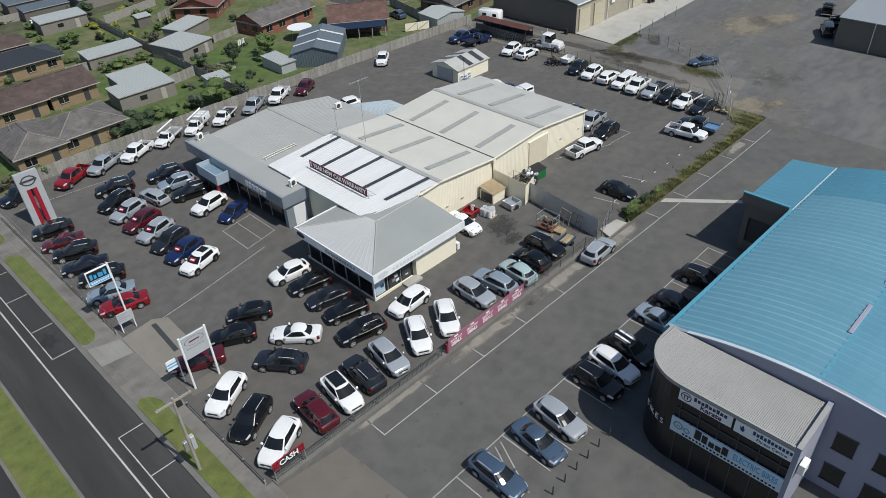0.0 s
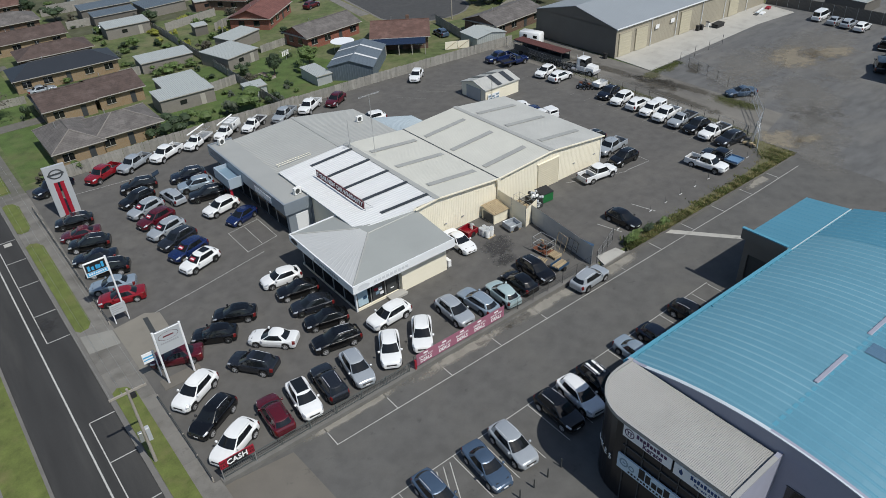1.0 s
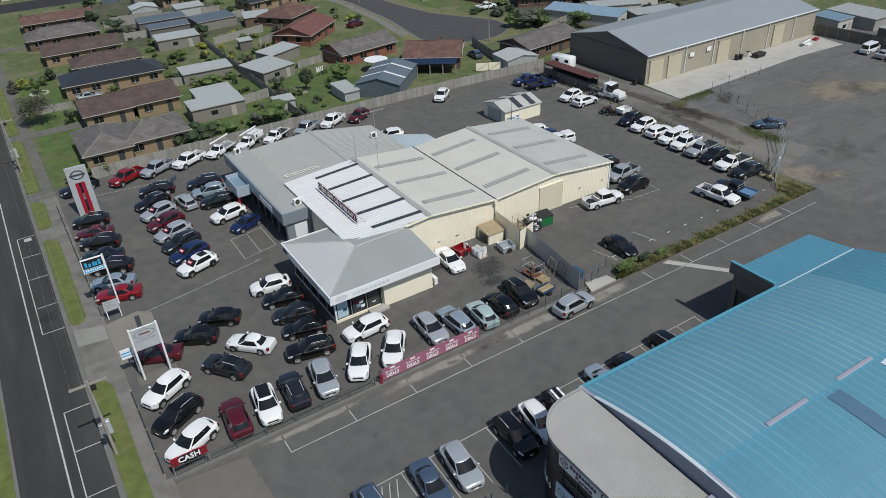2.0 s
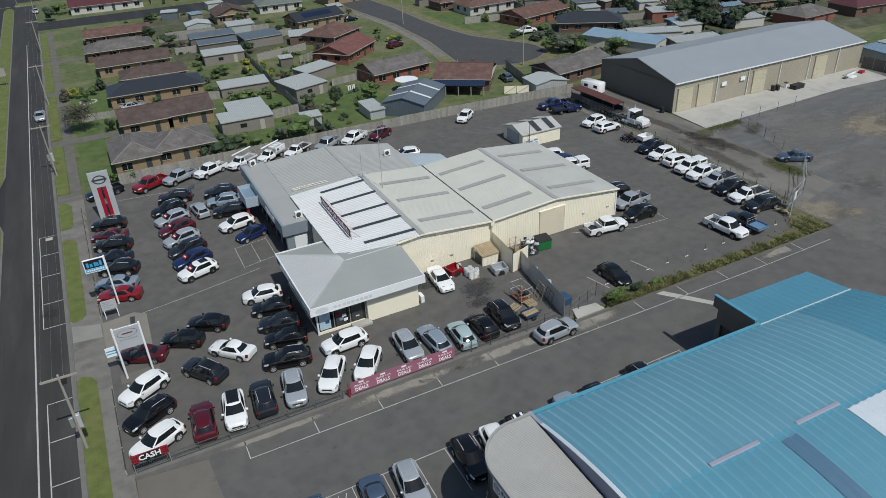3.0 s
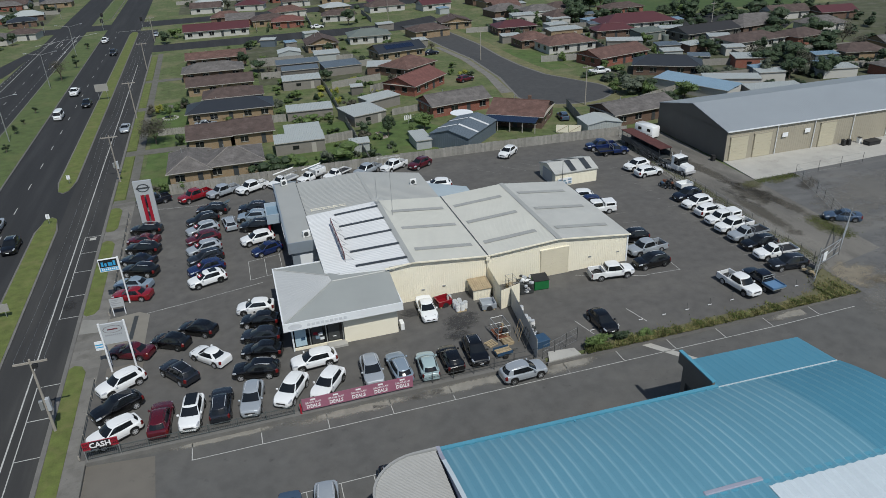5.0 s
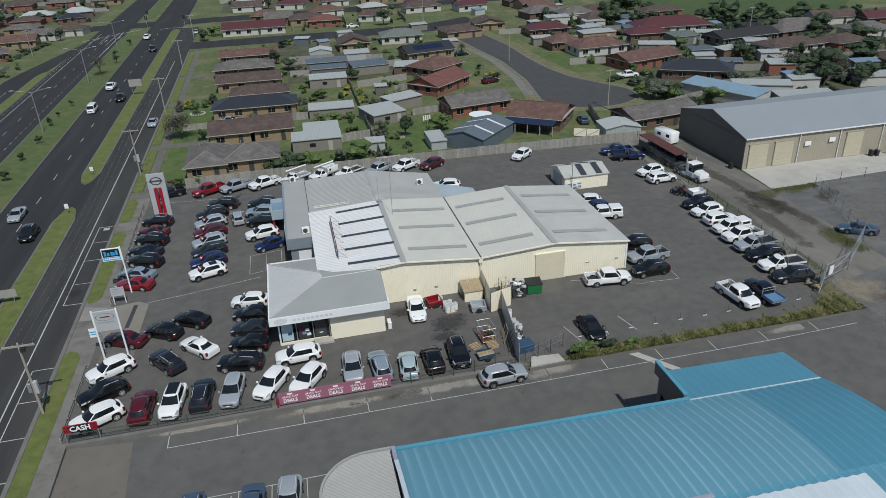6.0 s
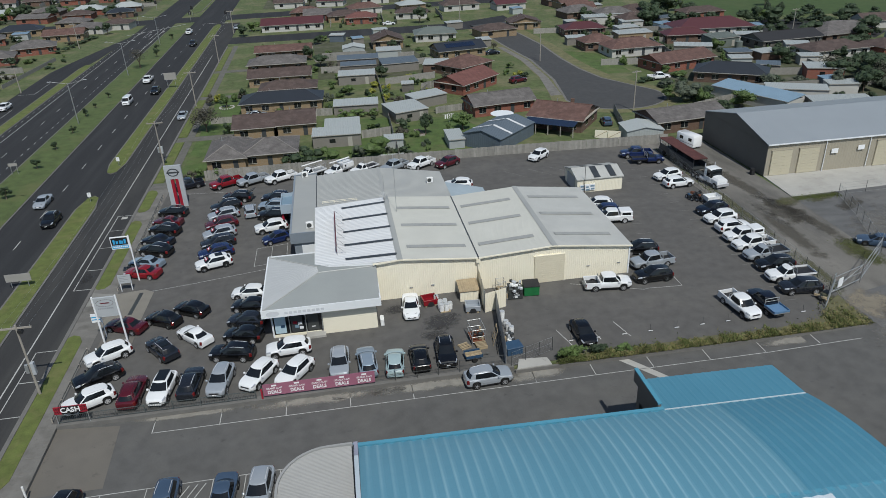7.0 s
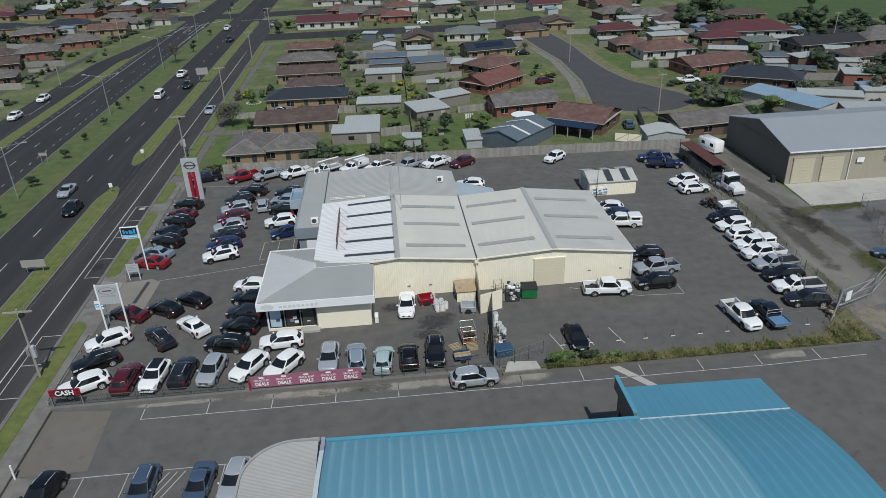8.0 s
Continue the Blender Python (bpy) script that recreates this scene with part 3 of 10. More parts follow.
flat("pavement_entry_apron", [(-9.7, -8.9), (-2.9, -8.9), (-3.4, -0.55), (-9.4, 0.1)], -0.7, DRIVE + 0.012, tan_concrete, "brown concrete entry apron", "pavement")
flat("kerb_driveway", [(-9.4, 0.02), (36.2, 0.1), (36.2, 0.75), (-9.4, 0.7)], -0.9, 0.1, kerb_mat, "worn concrete kerb under the lot fence", "kerb")
flat("kerb_verge", [(36.2, -0.5), (76.8, -0.55), (76.8, -0.3), (36.2, -0.25)], -0.9, 0.05, kerb_mat, "concrete kerb along the overgrown verge", "kerb")
flat("ground_verge_bank", [(40.6, -0.3), (76.8, -0.3), (77.6, 6), (75.2, 4.4), (72.5, 1.7), (66, 0.9), (58, 1.1), (50, 0.8), (46, 1.3), (42, 1.2)], -0.4, 0.14, soil, "weedy earth bank beside the driveway", "ground")
flat("pavement_concrete_strip", [(47.5, -0.5), (48.6, -0.5), (54.6, -8.3), (53.7, -8.3)], -0.8, DRIVE + 0.008, concrete_pale, "pale concrete strip across the driveway", "pavement")

for i, plan in enumerate(([(-9.8, 69), (-2.4, 69), (-2.2, 88), (-2.4, 134), (-9.9, 134)], [(33.2, 70.2), (50.5, 69.6), (52.5, 80), (47, 95), (34.5, 97)], [(7.0, 68.8), (32.6, 68.8), (32.8, 80), (22, 88.5), (7, 70)], [(16.0, 88.8), (31.5, 88.0), (32.2, 98.5), (17.0, 99.5)], [(89.5, 124), (101, 124), (101, 150), (90.2, 160)])):
    flat("ground_lawn", plan, -0.3, -0.113 + 0.0002 * i, lawn_green, "mown green garden lawn with worn patches", "lawn")
flat("ground_gardens_east", [(104, 70), (172, 68), (190, 120), (160, 172), (128, 204), (106, 196), (101, 160), (108, 132), (104, 112), (112, 96)], -0.5, -0.112, garden_ground, "garden soil and patchy grass darkened for the shadows between houses", "ground")
flat("ground_gardens_outer", [(173, 66), (300, 60), (300, 180), (205, 182), (196, 140), (191, 119)], -0.5, -0.112, garden_ground, "garden soil and patchy grass darkened for the shadows between houses", "ground")
flat("ground_gardens_west", [(-132, 90), (-84, 92), (-79, 140), (-82, 190), (-90, 214), (-96, 258), (-150, 262)], -0.5, -0.112, garden_ground, "garden soil and patchy grass darkened for the shadows between houses", "ground")
flat("ground_gardens_middle", [(16, 142), (31, 141), (34, 140), (47, 138), (49, 160), (44, 200), (14, 203), (16, 150)], -0.5, -0.112, garden_ground, "garden soil and patchy grass darkened for the shadows between houses", "ground")
flat("ground_gardens_north", [(-150, 300), (-66, 304), (-70, 420), (-200, 420)], -0.5, -0.112, garden_ground, "garden soil and patchy grass darkened for the shadows between houses", "ground")
flat("ground_gardens_far", [(-10, 300), (160, 296), (165, 420), (-10, 420)], -0.5, -0.112, garden_ground, "garden soil and patchy grass darkened for the shadows between houses", "ground")


def ragged_patch(x, y, rx, ry, turn, material, label, z=0.004):
    """A thin ragged patch of dust, sand, earth or oil lying on the paving."""
    ring = [(math.cos(radians(a)), math.sin(radians(a))) for a in range(0, 360, 15)]
    ob = solid("ground_patch", Shape().face(*[(u * 1.25, v * 1.25, 0) for u, v in ring]), material, label, "ground patch", kind="structure")
    ob.matrix_basis = pose(x, y, z, 0, 0, turn) @ Matrix.Diagonal((rx, ry, 1, 1))
    return ob


for x, y, rx, ry, turn in ((16, -0.8, 7, 0.8, 0), (28, -0.9, 9, 0.9, 0), (38.5, -1.2, 4, 1.3, 5), (68, -1.4, 5, 0.8, 2), (3, -0.5, 6, 0.5, 0)):
    ragged_patch(x, y + 0.3, rx, ry, turn, dust_layer, "pale dust spread over worn asphalt", drive_z(x) + 0.012)
for x, y, rx, ry, turn in ((80, -2.6, 7, 3.6, 40), (88, 2, 10, 5, 32), (98, 9, 12, 6, 36), (106, 24, 12, 7, 10), (124, 22, 14, 7, -5), (114, 12, 9, 4, 30), (95, 20, 8, 5, 60)):
    ragged_patch(x, y, rx, ry, turn, yard_dust, "faint pale dust over the worn yard", 0.006 + 0.004 * (int(x) % 5))
for x, y, rx, ry, turn in ((80.2, 3.4, 3.8, 3.4, 20), (83.0, 0.8, 3.2, 1.4, -10), (115, 20, 8, 5.5, 10), (122, 17, 6, 3.5, -20)):
    ragged_patch(x, y, rx, ry, turn, sand_layer, "ragged patch of pale sand", 0.028)
for x, y, rx, ry, turn in ((82.5, 24, 1.6, 12, -3), (85.5, 40, 1.5, 15, 2), (87.6, 26, 1.4, 10, 4), (84.2, 56, 2.0, 9, 0), (86, 30, 3, 6, 0), (97, 30, 4, 1.6, 30)):
    ragged_patch(x, y, rx, ry, turn, earth_layer, "darker damp earth stain on the ground", 0.008)
for x, y, rx, ry, turn in ((30.2, 10.6, 2.8, 2.0, 30), (29, 8.0, 1.8, 1.2, 0), (-15.4, 31.7, 1.2, 1.5, 0), (25, 14.4, 1.4, 1.2, 0)):
    ragged_patch(x, y, rx, ry, turn, oil_layer, "dark oily stain on the asphalt", 0.009)
for x, y, rx, ry, turn in ((87.6, 15.5, 2.2, 4.2, 10), (94.5, 33.2, 4.2, 1.0, 20), (79.2, 12, 0.8, 6, -2), (80, 34, 0.8, 14, -1), (88.5, 33, 2.6, 1.8, 0), (76, 5.5, 1.6, 1.6, 0)):
    ragged_patch(x, y, rx, ry, turn, moss_layer, "low mossy weeds creeping over the gravel", 0.012)

# street side: kerb, grass verge, footpath, crossovers
solid("road_service", strip(-21.0, -14.0, -140, 262, -0.5, -0.09), asphalt_service, "asphalt service road with marked parking", "road", kind="structure")
solid("road_highway_near", strip(-34.2, -20.9, -140, 420, -0.52, -0.095), asphalt_road, "two lane highway carriageway", "road", kind="structure")
solid("road_highway_far", strip(-54.6, -42.2, -140, 420, -0.52, -0.095), asphalt_road, "far highway carriageway with turning lane", "road", kind="structure")
solid("road_service_far", strip(-65.5, -57.6, -140, 178, -0.52, -0.095), asphalt_road, "far service road with parking bays", "road", kind="structure")
solid("road_service_bend", Shape().prism([(-67.3, 177.9), (-59.3, 177.9), (-57.4, 196), (-56.6, 222), (-57.2, 240), (-60.2, 224), (-63.2, 206), (-65.8, 190)], -0.52, -0.093), asphalt_road, "far service road bending into the highway", "road", kind="structure")
solid("road_side_street", Shape().prism([(-24, 210), (78, 208), (92, 224), (92, 236), (70, 224), (-24, 224)], -0.52, -0.1), asphalt_road, "side street crossing between the houses", "road", kind="structure")
solid("road_cross_street", Shape().prism([(-160, 268), (120, 276), (120, 292), (-160, 284)], -0.53, -0.105), asphalt_road, "cross street at the intersection", "road", kind="structure")
court = [(74.5, 216), (77.5, 170), (79.6, 148), (78.6, 122), (75.6, 103)]
court += [(87 + 11.8 * math.cos(radians(a)), 101 + 11 * math.sin(radians(a))) for a in range(180, 390, 15)]
court += [(95.5, 109.5), (90.5, 120), (88.6, 132), (88.0, 147), (88.6, 170), (86.5, 200), (89, 220)]
solid("road_court", Shape().prism(court, -0.52, -0.085), asphalt_court, "dark asphalt court with a round end", "road", kind="structure")
solid("ground_court_verge", Shape().prism([(87 + 1.32 * (x - 87) if y < 118 else x + (4.2 if x > 83 else -3.6), 101 + 1.3 * (y - 101) if y < 118 else y) for x, y in court], -0.55, -0.108), dry_lawn, "dry yellow lawn along the court", "verge", kind="structure")
solid("kerb_court", Shape().prism([(87 + 1.045 * (x - 87) if y < 118 else x + (0.7 if x > 83 else -0.7), 101 + 1.045 * (y - 101) if y < 118 else y) for x, y in court], -0.55, -0.1), kerb_mat, "concrete kerb round the court", "kerb", kind="structure")
solid("footpath_court", Shape().prism([(72.6, 106), (75.4, 106), (77.4, 124), (78.3, 148), (76, 170), (74.2, 170), (76.3, 148), (75.5, 126)], -0.5, -0.09), concrete, "concrete footpath beside the court", "footpath", kind="structure")

solid("kerb_street", strip(-14.05, -13.6, -60, 205, -0.5, 0.03, 6), kerb_mat, "low concrete kerb of the street", "kerb", kind="structure")
path_base = solid("footpath_street", strip(-13.6, -9.9, -60, 66, -0.5, -0.03), kerb_mat, "weathered concrete footpath and crossovers", "footpath", kind="structure")
slab_mesh = Shape().box(-1.83, -0.99, -0.06, 1.83, 0.99, 0.018, 0, 0.012).mesh("slab", concrete)
for i in range(63):
    y = -59 + i * 2.0
    sl = part("slab", slab_mesh, None, path_base)
    sl.matrix_basis = pose(hw(-11.75, y), y, -0.028 + 0.004 * ((i * 7) % 3), 0, 0, 0.7)
solid("footpath_street_north", strip(-11.6, -10.0, 66, 205, -0.5, -0.07), path_worn, "narrow worn concrete footpath before the houses", "footpath", kind="structure")
for y0, y1 in ((-8, 17.0), (28.0, 50.6), (54.0, 64.0), (68, 92), (96, 128), (132, 160), (164, 200)):
    if y1 < 66:
        ends = [(hw(-13.55, y0 + 0.6), y0 + 0.6), (hw(-13.2, y0), y0), (hw(-12.3, y0 + 0.2), y0 + 0.2), (hw(-11.8, y0 + 1.2), y0 + 1.2), (hw(-11.7, y1 - 1.6), y1 - 1.6), (hw(-12.2, y1 - 0.4), y1 - 0.4), (hw(-13.0, y1), y1), (hw(-13.55, y1 - 0.5), y1 - 0.5)]
        solid("ground_street_verge", Shape().prism(ends, -0.4, 0.035), grass_verge, "yellow green grass verge between kerb and footpath", "verge", kind="structure")
    else:
        solid("ground_street_verge", strip(-13.55, -11.7, y0, y1, -0.4, 0.0), grass_verge, "yellow green grass verge between kerb and footpath", "verge", kind="structure")
for y0 in (64.2, 92.2, 128.2, 160.2):
    solid("pavement_crossover", strip(-13.5, 0.5 if y0 > 70 else -10, y0, y0 + 3.2, -0.4, -0.05), path_worn, "worn concrete driveway crossover to a house", "driveway", kind="structure")
flat("pavement_lot_entry", [(-10.1, 17.2), (-5.6, 17.6), (-5.4, 25.7), (-6.7, 26.7), (-10.2, 26.2)], -0.4, 0.012, entry_concrete, "brown concrete lot entry with a drain", "pavement")
flat("pavement_entry_slab", [(-13.3, 23.8), (-10.3, 23.4), (-10.3, 26.2), (-13.3, 27.2)], -0.3, 0.014, concrete_pale_worn, "paler newer concrete slab in the footpath", "pavement")
flat("drain_entry", [(-7.5, 20.4), (-7.0, 20.4), (-6.7, 25.8), (-7.2, 25.9)], -0.3, 0.02, steel_dark, "steel drain grate across the lot entry", "drain")

# grassed islands between the carriageways
for x0, x1, y0, y1, wording in ((-24.4, -20.9, -140, 64, "grass strip between service road and highway"), (-24.4, -21.0, 75, 260, "grass strip between service road and highway"),
                                (-42.3, -34.0, -140, 252, "broad grassed highway median"), (-57.7, -54.5, -140, 188, "grass strip beside the far service road"), (-41.5, -35.5, 300, 420, "broad grassed highway median")):
    xm = (x0 + x1) / 2
    for name, grow, top_, m_, lab, cat in (("kerb_island", 0.0, 0.02, kerb_mat, "low concrete kerb of the island", "kerb"), ("ground_island_grass", 0.28, 0.06, grass_median if x1 - x0 > 5 else grass_verge, wording, "verge")):
        a_, b_ = x0 + grow, x1 - grow
        plan = [(hw(a_, y0 + 6), y0 + 6), (hw(xm - 0.9, y0 + 1.2), y0 + 1.2), (hw(xm, y0 + grow), y0 + grow), (hw(xm + 0.9, y0 + 1.2), y0 + 1.2), (hw(b_, y0 + 6), y0 + 6)]
        plan += [(hw(b_, y1 - 6), y1 - 6), (hw(xm + 0.9, y1 - 1.2), y1 - 1.2), (hw(xm, y1 - grow), y1 - grow), (hw(xm - 0.9, y1 - 1.2), y1 - 1.2), (hw(a_, y1 - 6), y1 - 6)]
        solid(name, Shape().prism(plan, -0.5, top_), m_, lab, cat, kind="structure")
for x, y in ((-15.3, 52.5),):
    solid("pit_cover", Shape().box(x - 0.45, y - 0.45, -0.3, x + 0.45, y + 0.45, -0.07 if x < -14 else 0.05), concrete_pale, "square concrete service pit cover", "pit cover", kind="structure")


# ---- painted lines ----
def paint_line(x0, y0, x1, y1, wide, z=0.004, wording="worn white bay line", mat_=None, cat="line"):
    d = Vector((x1 - x0, y1 - y0)).normalized()
    p = Vector((-d.y, d.x)) * wide / 2
    pts = [(x0 + p.x, y0 + p.y), (x0 - p.x, y0 - p.y), (x1 - p.x, y1 - p.y), (x1 + p.x, y1 + p.y)]
    return solid("bay_line", Shape().prism(pts, z - 0.1, z), mat_ or line_white, wording, cat, kind="structure")


for i in range(12):
    paint_line(6.34 * i - 0.1, 0.0, 6.34 * i - 0.1, -2.3, 0.08, drive_z(6.34 * i - 0.1) + 0.012)
paint_line(-0.15, -2.3, 64, -2.45, 0.07, DRIVE + 0.008)
solid("bay_line", Shape().slab((64, -2.48, DRIVE + 0.008), (74.5, -2.5, drive_z(74.5) + 0.01), (74.5, -2.43, drive_z(74.5) + 0.01), (64, -2.41, DRIVE + 0.008), 0.02), line_white, "worn white bay line", "line", kind="structure")
for i, x in enumerate((-5.4, -2.9, 1.0, 3.9, 6.6, 9.4, 12.4, 15.3, 18.2, 21.0, 23.6, 26.2, 28.9, 31.6, 34.3, 37.0, 39.7, 42.4)):
    paint_line(x, -9.7, x - 0.1, -14.85, 0.07, DRIVE + 0.008)
paint_line(-5.6, -9.72, 42.6, -9.57, 0.07, DRIVE + 0.008)
for x in (4.6, 5.3, 6.0):
    paint_line(x - 2.2, -14.65, x, -10.05, 0.08, DRIVE + 0.008)
for x, y0, y1 in ((7.05, 30.0, 35.6), (9.25, 30.6, 35.6), (11.4, 30.9, 36.6)):
    paint_line(x, y0, x, y1, 0.06)
paint_line(7.0, 35.6, 11.4, 36.3, 0.06)
paint_line(7.0, 30.0, 11.4, 30.9, 0.06)
paint_line(-6.5, 25.9, -0.5, 26.9, 0.06)
paint_line(-0.5, 26.9, 8.6, 28.8, 0.06)
paint_line(-8.3, 60.8, 3.0, 59.4, 0.06)
for y in (16.0, 12.6):
    paint_line(56.2, y, 60.9, y - 0.3 + (0.3 if y > 14 else 0), 0.06)
paint_line(60.9, 12.4, 60.9, 16, 0.06)
paint_line(47.5, 15.8, 56.0, 12.4, 0.06)
for y in (24.3, 27.6, 31.0, 34.3, 38):
    paint_line(61.3, y, 63.6, y - 0.2, 0.06, wording="nearly worn away bay line", mat_=line_faint)
for y in (6.3, 9.6, 12.7, 15.6, 18.5, 21.4, 24.3, 27.2, 30.3, 33.6, 37.0, 40.6, 44.8, 48.6, 52.4, 56.2):
    paint_line(70.9, y, 72.4, y, 0.06, wording="nearly worn away bay line", mat_=line_faint)
for x in (52.3, 56.8, 60.9):
    paint_line(x, 53.5, x - 3.5, 57.5, 0.06, wording="nearly worn away bay line", mat_=line_faint)
for x, y in ((43.4, 2.8), (46.9, 3.2), (50.3, 3.1)):
    paint_line(x, y, x - 0.8, y + 3.2, 0.09)

tagged(new("edge_line_street", strip(-17.35, -17.2, -140, 190, -0.4, -0.083, 8).mesh("edge_line_street", line_white)), "white edge line of the service road", "line", kind="structure")
for y in (8.45, 14.25, 28.6, 34.25, 41.4, 47.6, 53.4, 2.6, -3.4):
    paint_line(hw(-16.35, y), y, hw(-14.1, y), y, 0.1, -0.084, "white street parking mark")
for y0, y1 in ((-3.4, 14.25), (28.6, 53.4)):
    paint_line(hw(-16.35, y0), y0, hw(-16.35, y1), y1, 0.1, -0.084, "white street parking line")
for x, y0, y1 in ((-29.2, -16, 262), (-48.2, 8, 262)):
    y = y0
    while y < y1:
        paint_line(hw(x, y), y, hw(x, y + 3), y + 3, 0.13, -0.088, "short white highway lane dash", cat="line")
        y += 12 if x > -40 else 12
for x in (-53.9, -42.9):
    y = 60
    while y < 236:
        paint_line(hw(x + (0 if x < -50 else -1.6), y), y, hw(x + (0 if x < -50 else -1.6), y + 1.2), y + 1.2, 0.13, -0.088, "short white turning lane dash")
        y += 4.0
tagged(new("edge_line_highway", strip(-52.6, -52.45, -140, 262, -0.4, -0.088, 6).mesh("edge_line_highway", line_white)), "white highway edge line", "line", kind="structure")
tagged(new("turn_lane_line", strip(-44.1, -43.9, 196, 264, -0.4, -0.087, 3).mesh("turn_lane_line", line_white)), "white turning lane line", "line", kind="structure")
for y in (60, 90, 120, 150):
    paint_line(hw(-60.6, y), y, hw(-60.6, y + 13), y + 13, 0.12, -0.088, "white far parking line")
    paint_line(hw(-60.6, y), y, hw(-64.9, y), y, 0.12, -0.088, "white far parking line")
paint_line(-59.5, 245, -40.2, 266.5, 0.35, -0.086, "white stop line at the intersection")
for xa, ya, xb, yb in ((-48.3, 232, -48.1, 261), (-51.6, 238, -51.3, 257), (-56.0, 240, -53.6, 252)):
    paint_line(xa, ya, xb, yb, 0.18, -0.086, "white lane line before the intersection")
for x, y in ((-46.2, 222), (-46.1, 246), (-50.0, 240)):
    solid("lane_arrow", Shape().prism([(x - 0.1, y), (x + 0.1, y), (x + 0.1, y + 3.2), (x + 0.5, y + 3.2), (x, y + 5.0), (x - 0.5, y + 3.2), (x - 0.1, y + 3.2)], -0.2, -0.086), line_white, "white painted turn arrow", "arrow", kind="structure")
paint_line(-33, 264, -22, 264.3, 0.3, -0.088, "white stop line at the intersection")


# ---- wall and roof helpers ----
def ribbed_wall(owner, ax, ay, bx, by, z0, za, zb, material, name="wall", pitch=0.27, high=0.02, zm=None, um=0.5):
    """A ribbed upright wall from a to b; its top runs from za to zb, or over a peak zm at the share um."""
    s = Shape()
    tops = [(0.0, za), (1.0, zb)] if zm is None else [(0.0, za), (um, zm), (1.0, zb)]
    for (u0, h0), (u1, h1) in zip(tops, tops[1:]):
        p, q = (ax + (bx - ax) * u0, ay + (by - ay) * u0), (ax + (bx - ax) * u1, ay + (by - ay) * u1)
        s.ribbed((*p, z0), (*q, z0), (*q, h1), (*p, h0), pitch, high)
    return part(name, s, material, owner)


def ribbed_roof(owner, a, b, c, d, material, name="roof", pitch=0.4, high=0.04, label="", t=0.12):
    """Roof sheet with ribs from the edge a-b to the edge d-c, over a thin deck."""
    s = Shape()
    s.ribbed(a, b, c, d, pitch, high)
    lo = [Vector(p) - Vector((0, 0, t)) for p in (a, b, c, d)]
    s.face(*reversed(lo))
    top = [Vector(p) for p in (a, b, c, d)]
    for i in range(4):
        j = (i + 1) % 4
        s.face(lo[i], lo[j], top[j], top[i])
    return part(name, s, material, owner, label)


def on_slope(a, b, c, d, u0, v0, u1, v1, lift):
    """The four corners of a patch of the plane a b c d, lifted off it."""
    a, b, c, d = (Vector(p) for p in (a, b, c, d))
    nrm = (b - a).cross(d - a).normalized() * lift

    def at(u, v):
        return a.lerp(b, u).lerp(d.lerp(c, u), v) + nrm

    return at(u0, v0), at(u1, v0), at(u1, v1), at(u0, v1)


# ---- the dealership ----
dealer = thing("dealership_building", "long cream and grey metal car dealership with white and zinc roofs", "building", kind="structure")
RZ1, RZ2, EV, EE, EW = 5.55, 5.2, 4.62, 4.05, 4.78
# workshop hall with two gables
ribbed_wall(dealer, 35.9, 17.0, 55.6, 17.0, 0, EV, EE - 0.1, wall_cream, zm=RZ2 - 0.05, um=0.495)
ribbed_wall(dealer, 22.9, 17.05, 35.88, 17.05, 0, 5.25, EV, wall_cream, zm=RZ1 - 0.1, um=0.27)
ribbed_wall(dealer, 55.6, 17.0, 55.6, 37.0, 0, EE - 0.1, EE - 0.1, wall_cream)
ribbed_wall(dealer, 55.6, 37.0, 35.9, 37.0, 0, EE - 0.1, EV, wall_cream, zm=RZ2 - 0.05, um=0.505)
ribbed_wall(dealer, 35.9, 37.0, 16.3, 37.0, 0, EV, EW - 0.1, wall_cream, zm=RZ1 - 0.1, um=0.5)
part("wall", Shape().box(16.3, 20.0, 0, 16.6, 37.0, EW - 0.15), wall_cream, dealer)
r2e = ((45.6, 16.7, RZ2), (55.9, 16.7, EE), (55.9, 37.2, EE), (45.6, 37.2, RZ2))
r2w = ((35.95, 16.7, EV), (45.6, 16.7, RZ2), (45.6, 37.2, RZ2), (35.95, 37.2, EV))
r1e = ((26.2, 16.8, RZ1), (35.85, 16.8, EV), (35.85, 37.2, EV), (26.2, 37.2, RZ1))
r1w = ((15.9, 18.3, EW), (26.2, 16.8, RZ1), (26.2, 37.2, RZ1), (15.9, 37.4, EW))


def rib_across(q):
    """Turns the corners so that the ribs run down the slope instead of along it."""
    return (q[3], q[0], q[1], q[2])


ribbed_roof(dealer, *rib_across(r2e), roof_zinc, pitch=0.3, high=0.012, label="grey zinc roof sheets")
ribbed_roof(dealer, *rib_across(r2w), roof_cream, pitch=0.3, high=0.012, label="pale zinc roof sheets")
ribbed_roof(dealer, *rib_across(r1e), roof_cream, pitch=0.3, high=0.012, label="pale zinc roof sheets")
ribbed_roof(dealer, *rib_across(r1w), roof_white, pitch=0.42, high=0.03, label="bright white roof sheets")
for q, rows, m_, u0, u1 in ((r2e, (0.171, 0.5, 0.798), skylight_dull, 0.1, 0.83), (r2w, (0.175, 0.497, 0.785), skylight_dull, 0.07, 0.82), (r1e, (0.168, 0.492, 0.782), skylight_dull, 0.125, 0.905), (r1w, (0.075, 0.277, 0.48, 0.69, 0.9), skylight, 0.37, 0.985)):
    for v in rows:
        w = 0.013 if m_ is skylight else 0.02
        part("skylight", Shape().slab(*on_slope(*q, u0, v - w, u1, v + w, 0.085), 0.03), m_, dealer, "dark roof skylight" if m_ is skylight else "dull fibreglass roof skylight")
